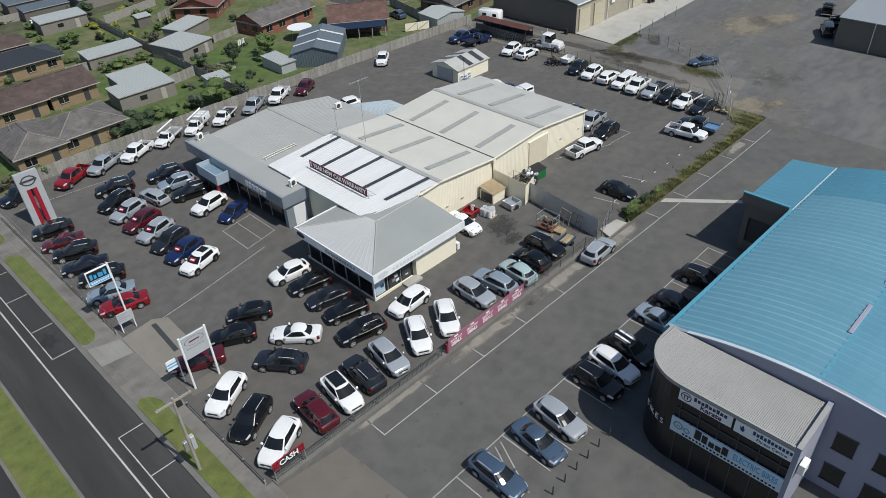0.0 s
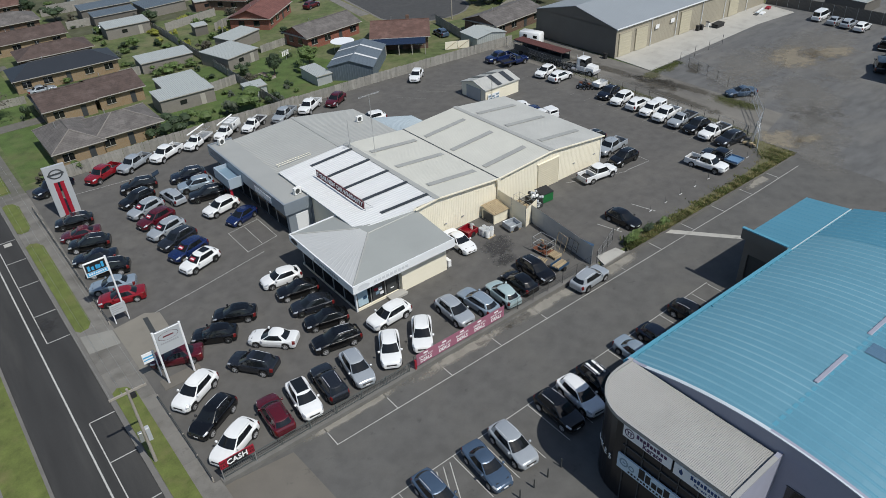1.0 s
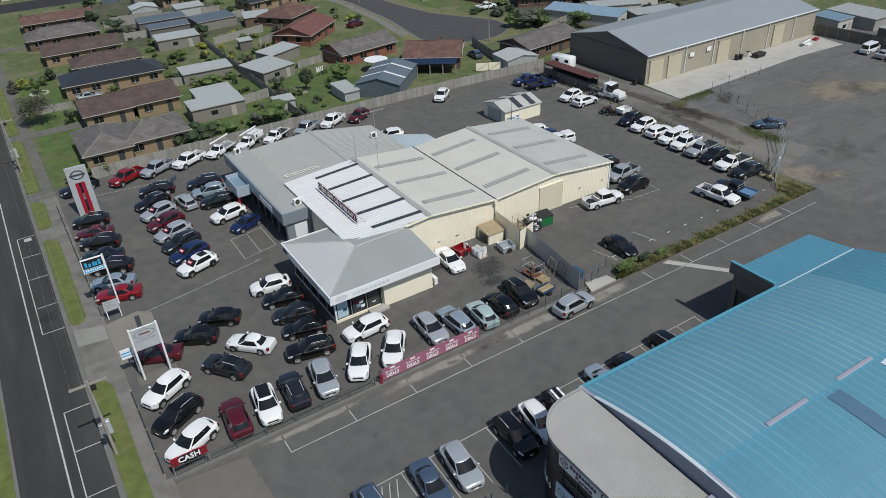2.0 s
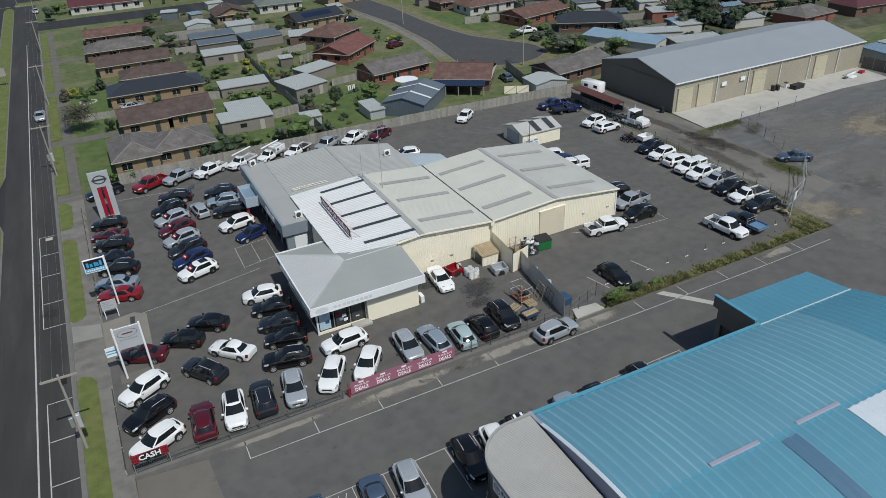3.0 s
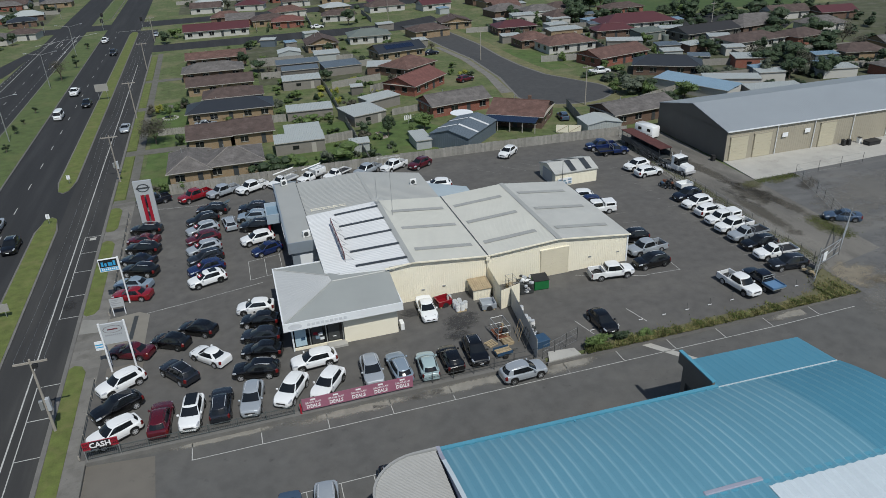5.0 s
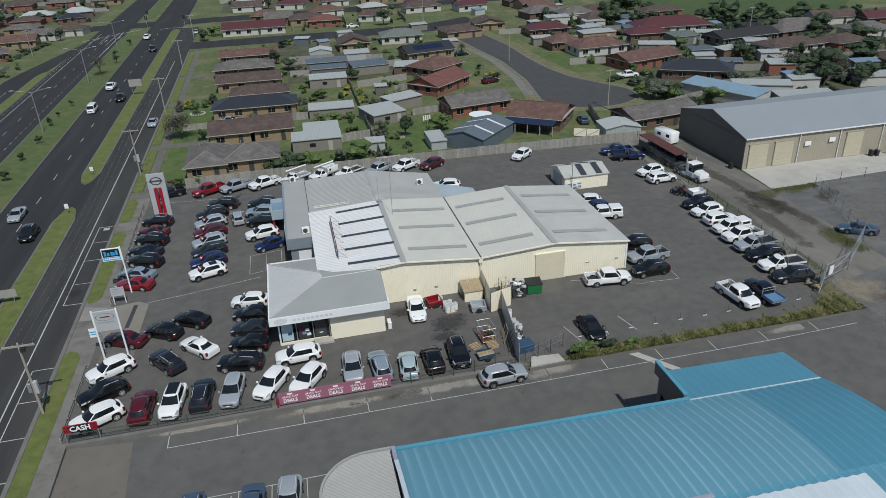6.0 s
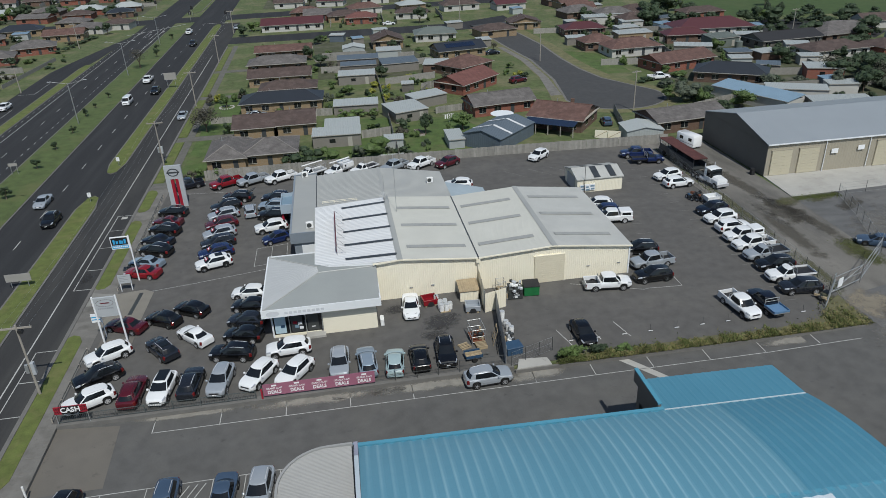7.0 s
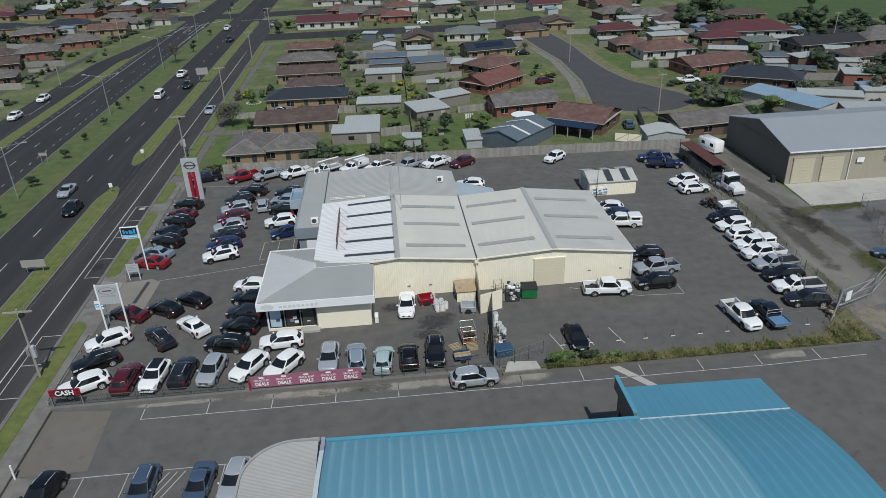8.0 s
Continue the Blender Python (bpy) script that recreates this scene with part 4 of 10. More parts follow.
for x, z in ((45.6, RZ2), (26.2, RZ1)):
    s = Shape()
    for side in (-1, 1):
        s.slab(*((x, 16.65, z + 0.1), (x + 0.35, 16.65, z + 0.05), (x + 0.35, 37.25, z + 0.05), (x, 37.25, z + 0.1)) if side > 0 else ((x - 0.35, 16.65, z + 0.05), (x, 16.65, z + 0.1), (x, 37.25, z + 0.1), (x - 0.35, 37.25, z + 0.05)), 0.03)
    part("ridge_cap", s, roof_grey, dealer, "grey ridge capping")
part("valley_gutter", Shape().box(35.83, 16.66, EV - 0.1, 35.99, 37.25, EV + 0.05), clad_dark, dealer, "dark valley gutter")
for (ax, az), (bx, bz) in (((35.9, EV), (45.6, RZ2)), ((45.6, RZ2), (55.9, EE)), ((22.9, 5.28), (26.2, RZ1)), ((26.2, RZ1), (35.85, EV))):
    part("barge_trim", Shape().slab((ax, 16.62, az + 0.06), (bx, 16.62, bz + 0.06), (bx, 16.76, bz + 0.06), (ax, 16.76, az + 0.06), 0.16), wall_cream, dealer, "white barge trim")
part("corner_trim", Shape().box(55.52, 16.9, 0, 55.72, 17.1, EE - 0.1), fascia_white, dealer)
part("downpipe", Shape().rod((35.85, 16.85, 0), (35.85, 16.85, EV - 0.1), 0.08, 8).box(35.6, 16.6, EV - 0.6, 36.1, 16.9, EV - 0.15), wall_cream, dealer)
# roller door with horizontal slats
door = part("roller_door", Shape().box(43.1, 16.88, 0.0, 47.0, 17.02, 3.8), door_cream, dealer, "closed cream roller door")
for i in range(13):
    part("slat", Shape().box(43.15, 16.85, 0.04 + i * 0.288, 46.95, 16.89, 0.315 + i * 0.288, 0, 0.008), door_cream, door)
part("door_frame", Shape().box(43.0, 16.84, 3.8, 47.1, 17.0, 3.9).box(47.0, 16.84, 0, 47.08, 17.0, 3.8), wall_cream, door, "cream door head")
for x in (50.2, 54.3, 27.4, 30.1, 33.8):
    part("wall_vent", Shape().box(x - 0.2, 16.92, 1.6 if x > 40 else 1.35, x + 0.2, 17.0, 1.72 if x > 40 else 1.47), steel, dealer, "small wall vent")

# low grey rear roof and annexe
part("wall", Shape().prism([(16.2, 37.6), (16.2, 52.0), (26.2, 52.6), (36.0, 51.6), (36.0, 37.3)][::-1], 0, 2.9), wall_grey, dealer)
ga = ((15.95, 37.45, 4.2), (26.25, 37.3, 4.5), (26.25, 52.9, 4.5), (15.95, 52.4, 4.2))
gb = ((26.25, 37.3, 4.5), (36.5, 37.3, 3.4), (36.5, 51.9, 3.2), (26.25, 52.9, 4.5))
ribbed_roof(dealer, *rib_across(ga), roof_grey, pitch=0.5, high=0.03, label="plain grey roof sheets", t=0.5)
ribbed_roof(dealer, *rib_across(gb), roof_grey, pitch=0.5, high=0.03, label="plain grey roof sheets", t=0.5)
part("ridge_cap", Shape().box(26.0, 37.2, 4.48, 26.5, 52.9, 4.57), roof_grey, dealer)
annexe_roof = mat("faded_blue_annexe_sheet", (0.31, 0.37, 0.41), 0.5, 0.1, var=0.06, scale=0.4, fine=8)
an = ((36.2, 37.3, 3.05), (42.2, 37.3, 2.85), (42.2, 43.8, 2.85), (36.2, 47.5, 3.05))
part("wall", Shape().prism([(36.2, 37.25), (42.0, 37.25), (42.0, 43.5), (36.2, 47.2)], 0, 2.8), wall_cream, dealer)
ribbed_roof(dealer, *rib_across(an), annexe_roof, pitch=0.4, high=0.03, label="pale blue annexe roof")

# showroom with flat parapet roof
part("wall", Shape().box(13.3, 30.4, 3.0, 16.1, 52.0, 4.35), clad_dark, dealer)
part("wall", Shape().box(14.9, 30.4, 0, 16.1, 52.0, 3.0), clad_dark, dealer)
part("roof_deck", Shape().box(12.7, 29.75, 4.36, 16.0, 52.3, 4.5), roof_grey, dealer, "grey showroom roof deck")
for box in ((12.45, 29.6, 3.05, 12.7, 52.45, 4.62), (12.45, 29.45, 3.05, 16.15, 29.6, 4.62), (12.45, 52.45, 3.05, 16.15, 52.6, 4.62), (16.0, 29.6, 3.0, 16.15, 37.4, 4.62)):
    part("parapet", Shape().box(*box), clad_blue_grey, dealer, "blue grey metal parapet")
for i in range(8):
    y = 31.0 + i * 2.55
    w = part("shop_window", Shape().box(13.05, y, 0.25, 13.12, y + 2.4, 3.05), glass_dark, dealer, "dark showroom glass")
    part("frame", Shape().box(12.98, y + 2.4, 0, 13.2, y + 2.52, 3.05), steel, w)
part("sill", Shape().box(12.95, 30.4, 0, 14.9, 52.0, 0.25), clad_dark, dealer)
part("column", Shape().box(12.9, 29.75, 0, 16.1, 30.4, 3.05), clad_blue_grey, dealer, "pale blue grey end wall")
part("service_door", Shape().box(13.9, 29.68, 0, 15.6, 29.75, 2.6), fascia_white, dealer, "white double service door")
porch = part("entry_portal", Shape().box(10.55, 41.7, 2.55, 10.7, 46.2, 4.0).box(10.55, 41.5, 2.55, 12.45, 41.7, 4.0).box(10.55, 46.2, 2.55, 12.45, 46.4, 4.0), portal_blue, dealer, "open topped blue grey entry portal")
part("portal_glass", Shape().box(10.7, 41.7, 3.4, 12.4, 46.2, 3.46), roof_bluemetal, porch, "blue glass portal roof")
part("portal_leg", Shape().box(10.6, 41.8, 0, 10.9, 42.1, 2.6), red_gloss, porch, "red portal leg")
part("wall", Shape().box(16.12, 29.6, 0, 16.3, 37.4, 4.3), clad_blue_grey, dealer)
for i, (w0, h0) in enumerate(((0.55, 0.75),) * 6):
    part("sign_bar", Shape().box(12.36, 33.0 + i * 0.78, 3.4, 12.45, 33.55 + i * 0.78, 4.15), ink_white, dealer, "pale raised sign shape")
for i in range(9):
    part("sign_bar", Shape().box(12.38, 47.4 + i * 0.5, 3.6, 12.45, 47.75 + i * 0.5, 3.95), ink_grey, dealer, "dull raised sign shape")

# hip roofed showroom at the corner
KX0, KX1, KY0, KY1, KE = 10.05, 23.15, 10.2, 23.5, 4.3
A1, A2, A3, A4 = (16.4, 16.9, 4.9), (23.3, 16.95, 4.95), (16.2, 18.4, 4.9), (23.3, 18.4, 4.95)
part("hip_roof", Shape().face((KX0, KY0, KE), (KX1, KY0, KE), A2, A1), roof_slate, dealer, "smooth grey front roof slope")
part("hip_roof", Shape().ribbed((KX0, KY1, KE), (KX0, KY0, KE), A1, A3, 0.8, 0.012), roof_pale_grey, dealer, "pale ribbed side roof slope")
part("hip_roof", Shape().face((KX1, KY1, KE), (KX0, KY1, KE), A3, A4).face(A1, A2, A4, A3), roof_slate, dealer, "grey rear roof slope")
part("ceiling_board", Shape().face((KX0, KY0, KE - 0.05), (KX0, KY1, KE - 0.05), (KX1, KY1, KE - 0.05), (KX1, KY0, KE - 0.05)), wall_grey, dealer)
part("flashing", Shape().face((16.2, 18.25, 4.7), (23.4, 17.2, 4.7), (23.4, 17.2, 5.3), (16.2, 18.25, 4.8)), fascia_white, dealer, "pale wall flashing below the white roof")
for a, b in (((KX0, KY0, KE + 0.03), A1), ((KX0, KY1, KE + 0.03), A3), (A1, A2)):
    part("ridge_cap", Shape().rod(a, Vector(b) + Vector((0, 0, 0.02)), 0.08, 6), roof_grey, dealer)
for box in ((KX0 - 0.12, KY0 - 0.12, 3.42, KX1 + 0.12, KY0 + 0.02, 4.4), (KX0 - 0.12, KY0 + 0.02, 3.42, KX0 + 0.02, KY1 + 0.1, 4.4), (KX1 - 0.02, KY0 + 0.02, 3.42, KX1 + 0.12, 17.0, 4.4), (KX0 + 0.02, KY1 - 0.04, 3.42, 16.2, KY1 + 0.1, 4.4)):
    part("fascia", Shape().box(*box), fascia_white, dealer, "deep white fascia board")
part("soffit", Shape().box(KX0, KY0, 3.4, KX1, KY1, 3.46), wall_grey, dealer)
part("wall", Shape().box(16.5, 11.0, 0, 22.7, 17.0, 3.4), wall_cream, dealer, "cream rendered wall")
part("wall", Shape().box(11.4, 11.5, 0, 16.5, 23.1, 3.4), clad_dark, dealer)
for i in range(3):
    w = part("shop_window", Shape().box(10.9 + i * 1.85, 11.45, 0.3, 12.65 + i * 1.85, 11.52, 3.2), glass_dark, dealer, "showroom window")
    part("frame", Shape().box(12.65 + i * 1.85, 11.4, 0, 12.75 + i * 1.85, 11.55, 3.4), steel, w)
    part("window_poster", Shape().box(11.05 + i * 1.85, 11.41, 0.45, 12.3 + i * 1.85, 11.44, 2.7), (poster_pale, clad_dark, steel_dark)[i], w, "printed window poster")
for i in range(5):
    w = part("shop_window", Shape().box(10.85, 11.7 + i * 2.2, 0.28, 10.92, 13.75 + i * 2.2, 3.2), glass_dark, dealer, "dark showroom window")
    part("frame", Shape().box(10.8, 13.75 + i * 2.2, 0, 10.97, 13.9 + i * 2.2, 3.4), steel, w)
part("sill", Shape().box(10.8, 11.3, 0, 16.2, 23.1, 0.28), wall_cream, dealer, "pale window sill wall")
part("corner_post", Shape().box(10.72, 11.28, 0, 10.9, 11.5, 3.4), fascia_white, dealer)
for x_, z_, m_ in ((12.8, 1.55, red_gloss), (13.0, 1.0, roof_bluemetal), (13.35, 1.4, sign_white), (13.5, 0.8, sign_white), (11.4, 1.2, tarp_blue)):
    part("window_poster", Shape().box(x_ + 0.3, 11.36, z_, x_ + 0.75, 11.39, z_ + 0.34), m_, dealer, "small printed window poster")
part("door_handle", Shape().box(15.2, 11.36, 0.9, 15.6, 11.4, 1.0), sign_white, dealer)
part("entry_step", Shape().box(14.5, 10.3, 0, 16.7, 11.3, 0.3, 0, 0.03), concrete_pale, dealer, "concrete entry step")
oval = [(0.75 * math.cos(radians(a)), 0.34 * math.sin(radians(a))) for a in range(0, 360, 18)]
part("sign_oval", Shape().face(*[(11.2 + x, KY0 - 0.13, 3.9 + z) for x, z in oval]), faded_ink, dealer, "faded oval sign shape")
for i in range(9):
    part("sign_bar", Shape().box(12.5 + i * 0.5, KY0 - 0.14, 3.74, 12.85 + i * 0.5, KY0 - 0.12, 4.06), faded_ink, dealer, "faded sign shape")
part("sign_oval", Shape().face(*[(KX0 - 0.13, 22.4 - x, 3.9 + z) for x, z in oval]), ink_black, dealer, "dark oval sign shape")
for i in range(11):
    part("sign_bar", Shape().box(KX0 - 0.14, 13.0 + i * 0.46, 3.7, KX0 - 0.12, 13.34 + i * 0.46, 4.05), ink_grey, dealer, "grey sign shape")


def air_conditioner(x, y, z, turn=0.0):
    t = thing("air_conditioner", "white outdoor air conditioning unit on a roof or wall", "air conditioner", (x, y, z), turn, group="air conditioners")
    part("casing", Shape().box(-0.5, -0.22, 0.08, 0.5, 0.22, 0.95, 0, 0.03), plastic_white, t, smooth=30)
    part("fan_grille", Shape().rod((-0.08, -0.225, 0.52), (-0.08, -0.25, 0.52), 0.33, 14), steel_dark, t, "dark round fan grille")
    for sx in (-0.4, 0.4):
        part("foot", Shape().box(sx - 0.05, -0.25, 0, sx + 0.05, 0.25, 0.08), steel, t)
    return t


air_conditioner(15.2, 31.0, 4.5, 10)
air_conditioner(14.2, 51.4, 4.5, 20)
air_conditioner(34.0, 46.0, 3.62, 0)
air_conditioner(23.25, 11.6, 0.0, 90)


# roof banner on its frame
banner = thing("roof_banner", "maroon warranty banner on a steel frame on the white roof", "banner", (18.7, 26.55, 5.0))
s = Shape()
part("panel", Shape().box(-0.04, -5.45, 0.25, 0.04, 5.45, 1.25), maroon_banner, banner)
for y in (-5.6, -3.4, -1.2, 1.2, 3.4, 5.6):
    part("brace", Shape().rod((0.05, y, 1.2), (1.2, y, 0.02), 0.03, 6).rod((0.05, y, -0.2), (0.05, y, 1.2), 0.03, 6), steel, banner)
write("5 YEAR NEW CAR WARRANTY", 0.78, ink_white, banner, pose(-0.06, 0, 0.78, 90, 0, -90), "white banner lettering", 0.98, 0.025)

# roof masts
for x, y, z, h, arms in ((26.0, 35.6, RZ1, 4.0, True), (27.3, 31.5, RZ1 - 0.1, 8.5, False)):
    mast = thing("roof_antenna", "thin steel antenna mast on the roof ridge", "antenna", (x, y, z), group="roof antennas")
    part("mast", Shape().rod((0, 0, -0.1), (0, 0, h), 0.035, 6), steel, mast)
    for i in range(5 if arms else 2):
        zz = (0.7 + 0.15 * i) if arms else h - 0.1 * i
        part("element", Shape().rod((-0.9 + 0.1 * i if arms else -1.6, 0, zz), (0.9 - 0.1 * i if arms else 1.6, 0, zz), 0.018, 5), steel, mast)

# roof rail
rail = thing("roof_rail", "low steel guard rail lying on the grey roof", "rail", (19.5, 39.6, 4.36), 2)
for y in (0.0, 0.5):
    part("bar", Shape().rod((-2.6, y, 0.18), (2.6, y, 0.2), 0.03, 6), wall_cream, rail)
for x in (-2.5, -0.8, 0.8, 2.5):
    part("post", Shape().rod((x, 0, 0), (x, 0, 0.2), 0.03, 6).rod((x, 0, 0.1), (x, 0.5, 0.1), 0.02, 6), wall_cream, rail)


# ---- the blue roofed building ----
blue = thing("blue_roof_building", "large building with curved blue ribbed roof and rounded dark shopfront", "building", kind="structure")
BX0, BX1, BY0, BY1 = 19.3, 57.1, -16.3, -40.0


def arc_z(y):
    return 7.05 + 2.0 * (1 - ((y + 28.15) / 11.85) ** 2)


steps = 14
s = Shape()
pitch = 0.86
cols = [BX0 + 0.3 + i * pitch / 4 for i in range(int((BX1 - BX0 - 0.3) / pitch * 4) + 1)]
ys = [BY0 - 0.35 + (BY1 - BY0 + 0.35) * i / steps for i in range(steps + 1)]


def blue_sheet(xa, xb, y_from, y_to, lift=0.0):
    sh = Shape()
    xs = [x for x in cols if xa <= x <= xb]
    rows = [y_from + (y_to - y_from) * i / 8 for i in range(9)]
    for y in rows:
        for x in xs:
            ph = ((x - cols[0]) / pitch) % 1.0
            h = 0.115 * (1.0 - abs(ph * 2 - 1)) if ph > 0.01 else 0.0
            sh.v.append((x, y, arc_z(y) + h + lift))
    m = len(xs)
    for r in range(8):
        for i in range(m - 1):
            q = r * m + i
            sh.f.append((q + m, q + m + 1, q + 1, q))
    return sh


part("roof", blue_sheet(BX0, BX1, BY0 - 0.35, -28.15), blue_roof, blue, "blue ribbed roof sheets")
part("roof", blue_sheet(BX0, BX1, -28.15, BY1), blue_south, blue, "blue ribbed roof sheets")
part("roof_panel", blue_sheet(49.0, BX1, BY0 - 0.4, -28.1, 0.012), blue_plain, blue, "newer plain blue roof sheets")
part("roof_panel", blue_sheet(39.1, 50.5, -28.6, BY1 + 0.3, 0.05), roof_pale, blue, "pale translucent roof sheets")
part("roof_panel", blue_sheet(32.2, 33.9, -28.6, -38, 0.05), blue_strip, blue, "darker blue roof sheet")
part("ridge_vent", Shape().box(26.3, -28.08, 9.0, 30.9, -27.72, 9.22, 0, 0.05), wall_lavender, blue, "pinkish grey ridge vent")
part("ridge_vent", Shape().box(34.6, -28.08, 9.0, 39.2, -27.72, 9.22, 0, 0.05), wall_lavender, blue, "pinkish grey ridge vent")
part("ridge_cap", Shape().box(BX0 + 0.3, -28.3, 9.03, BX1, -28.0, 9.12), blue_trim, blue)
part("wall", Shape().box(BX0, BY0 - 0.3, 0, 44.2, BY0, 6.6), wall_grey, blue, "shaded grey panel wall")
part("parapet", Shape().box(BX0 - 0.1, BY0 - 0.3, 6.6, 44.4, BY0 + 0.02, 7.35), blue_trim, blue, "blue roof edge parapet")
part("gutter", Shape().box(BX0 + 0.1, BY0 - 0.72, 6.9, 44.3, BY0 - 0.3, 7.17), blue_trim, blue)
for x in (24.5, 30.8, 37.2, 43.2):
    part("gutter_bracket", Shape().box(x, BY0 - 0.5, 7.0, x + 0.15, BY0 - 0.28, 7.3), blue_trim, blue)
# west wall follows the curve, with a level upstand at its street corner


def gable_top(y):
    return max(arc_z(y) + 0.2, 7.7 if y > -22 else 0.0)


s = Shape()
barge, upstand = Shape(), Shape()
steps = 28
for i in range(steps):
    y0, y1 = BY0 - 0.3 + (BY1 - BY0 + 0.3) * i / steps, BY0 - 0.3 + (BY1 - BY0 + 0.3) * (i + 1) / steps
    s.face((BX0, y0, 0), (BX0, y1, 0), (BX0, y1, gable_top(y1)), (BX0, y0, gable_top(y0)))
    s.face((BX0 + 0.3, y1, 0), (BX0 + 0.3, y0, 0), (BX0 + 0.3, y0, gable_top(y0)), (BX0 + 0.3, y1, gable_top(y1)))
    wide = 0.28 if y1 > -28.4 else 0.1
    (upstand if y1 > -18.4 else barge).slab((BX0 - 0.04, y1, gable_top(y1) + 0.06), (BX0 + wide, y1, gable_top(y1) + 0.06), (BX0 + wide, y0, gable_top(y0) + 0.06), (BX0 - 0.04, y0, gable_top(y0) + 0.06), 0.07)
    if y1 <= -28.4:
        upstand.slab((BX0 + 0.1, y1, gable_top(y1) + 0.05), (BX0 + 0.34, y1, gable_top(y1) + 0.05), (BX0 + 0.34, y0, gable_top(y0) + 0.05), (BX0 + 0.1, y0, gable_top(y0) + 0.05), 0.06)
part("wall", s, wall_lavender, blue, "lavender grey rendered gable wall")
part("barge_trim", barge, roof_pale, blue, "pale curved roof edge")
part("upstand_cap", upstand, wall_lavender, blue, "grey wall capping")
part("wall", Shape().box(BX1 - 0.3, BY1, 0, BX1, -16.4, 6.9), wall_grey, blue)
part("wall", Shape().box(BX0, BY1 - 0.3, 0, BX1, BY1, 6.9), wall_grey, blue)
for y, z in ((-31.2, 4.0), (-34.0, 4.0), (-36.9, 4.0), (-31.2, 0.65), (-34.0, 0.65), (-36.9, 0.65)):
    w = part("window", Shape().box(BX0 - 0.05, y - 0.73, z, BX0 + 0.02, y + 0.73, z + 1.7), glass_dark, blue, "dark square window")
    part("frame", Shape().box(BX0 - 0.09, y - 0.78, z - 0.06, BX0 - 0.0, y + 0.78, z).box(BX0 - 0.09, y - 0.78, z + 1.7, BX0, y + 0.78, z + 1.76), clad_dark, w)
# side extension with a deep doorway; dark colours carry this side's shade
part("wall", Shape().box(44.25, -16.0, 0, 44.6, -11.9, 1.2).box(44.25, -12.5, 1.2, 44.6, -11.9, 6.5).box(44.25, -16.0, 4.6, 44.6, -12.5, 6.5), shed_dark_wall, blue, "side wall with its shade put into a dark colour")
part("roller_door", Shape().box(44.45, -15.9, 0.0, 44.55, -12.5, 4.6), steel_dark, blue, "roller door coloured dark for the shaded doorway")
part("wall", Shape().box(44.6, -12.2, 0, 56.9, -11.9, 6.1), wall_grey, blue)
part("wall", Shape().box(56.6, -16.3, 0, 56.9, -12.2, 6.1), wall_grey, blue)
ribbed_roof(blue, (57.2, -11.5, 6.45), (44.3, -11.5, 6.45), (44.3, -16.35, 7.02), (57.2, -16.35, 7.02), blue_plain, pitch=0.86, high=0.02, label="blue side roof sheets")
part("wall", Shape().box(44.0, -16.28, 6.4, 44.25, -11.45, 7.6), shed_dark_wall, blue)
part("parapet", Shape().box(43.95, -16.3, 7.6, 44.3, -11.4, 7.72), blue_trim, blue, "blue raised parapet cap")
part("valley_gutter", Shape().box(44.4, -16.8, 6.9, 57.1, -16.4, 7.035), blue_trim, blue)
part("valley_strip", Shape().box(44.4, -16.42, 7.04, 57.1, -16.34, 7.12), roof_pale, blue, "white flashing strip")
# rounded shopfront
CX, CY, CR = 17.4, -20.75, 3.65
rim = [(19.2, -17.1), (17.4, -17.1)] + [(CX - CR * math.sin(radians(a)), CY + CR * math.cos(radians(a))) for a in range(10, 91, 10)] + [(CX - CR, -29.3), (19.2, -29.3)]
part("front_wall", Shape().prism([(x + 0.12 * (x < CX), y) for x, y in rim], 0, 7.85), black_panel, blue, "black rounded shopfront")
s = Shape()
for (xa, ya), (xb, yb) in zip(rim[:-1], rim[1:]):
    d = Vector((xb - xa, yb - ya)).normalized()
    nrm = Vector((d.y, -d.x)) * -0.09
    s.face((xa - nrm.x, ya - nrm.y, 7.8), (xb - nrm.x, yb - nrm.y, 7.8), (xb - nrm.x, yb - nrm.y, 8.14), (xa - nrm.x, ya - nrm.y, 8.14))
    s.face((xb + nrm.x, yb + nrm.y, 7.8), (xa + nrm.x, ya + nrm.y, 7.8), (xa + nrm.x, ya + nrm.y, 8.14), (xb + nrm.x, yb + nrm.y, 8.14))
    s.face((xa - nrm.x, ya - nrm.y, 8.14), (xb - nrm.x, yb - nrm.y, 8.14), (xb + nrm.x, yb + nrm.y, 8.14), (xa + nrm.x, ya + nrm.y, 8.14))
part("rim", s, canopy_sheet, blue, "pale metal shopfront rim")


def canopy_edge(y):
    """The street edge of the canopy sheet at y."""
    if y < CY:
        return CX - CR + 0.1
    return CX - (CR - 0.1) * math.cos(math.asin(min(1.0, (y - CY) / (CR - 0.09))))


s = Shape()
n = 90
for i in range(n):
    y0, y1 = -29.2 + 12.0 * i / n, -29.2 + 12.0 * (i + 1) / n
    ya = y0 + (y1 - y0) * 0.6
    run = [(y0, 0.0), (ya, 0.0), (ya + 0.03, 0.045), (y1 - 0.02, 0.045), (y1, 0.0)]
    for (ua, ha), (ub, hb) in zip(run, run[1:]):
        s.face((canopy_edge(ua), ua, 8.0 + ha), (19.12, ua, 7.92 + ha), (19.12, ub, 7.92 + hb), (canopy_edge(ub), ub, 8.0 + hb))
part("canopy_roof", s, canopy_sheet, blue, "pale ribbed shopfront roof")
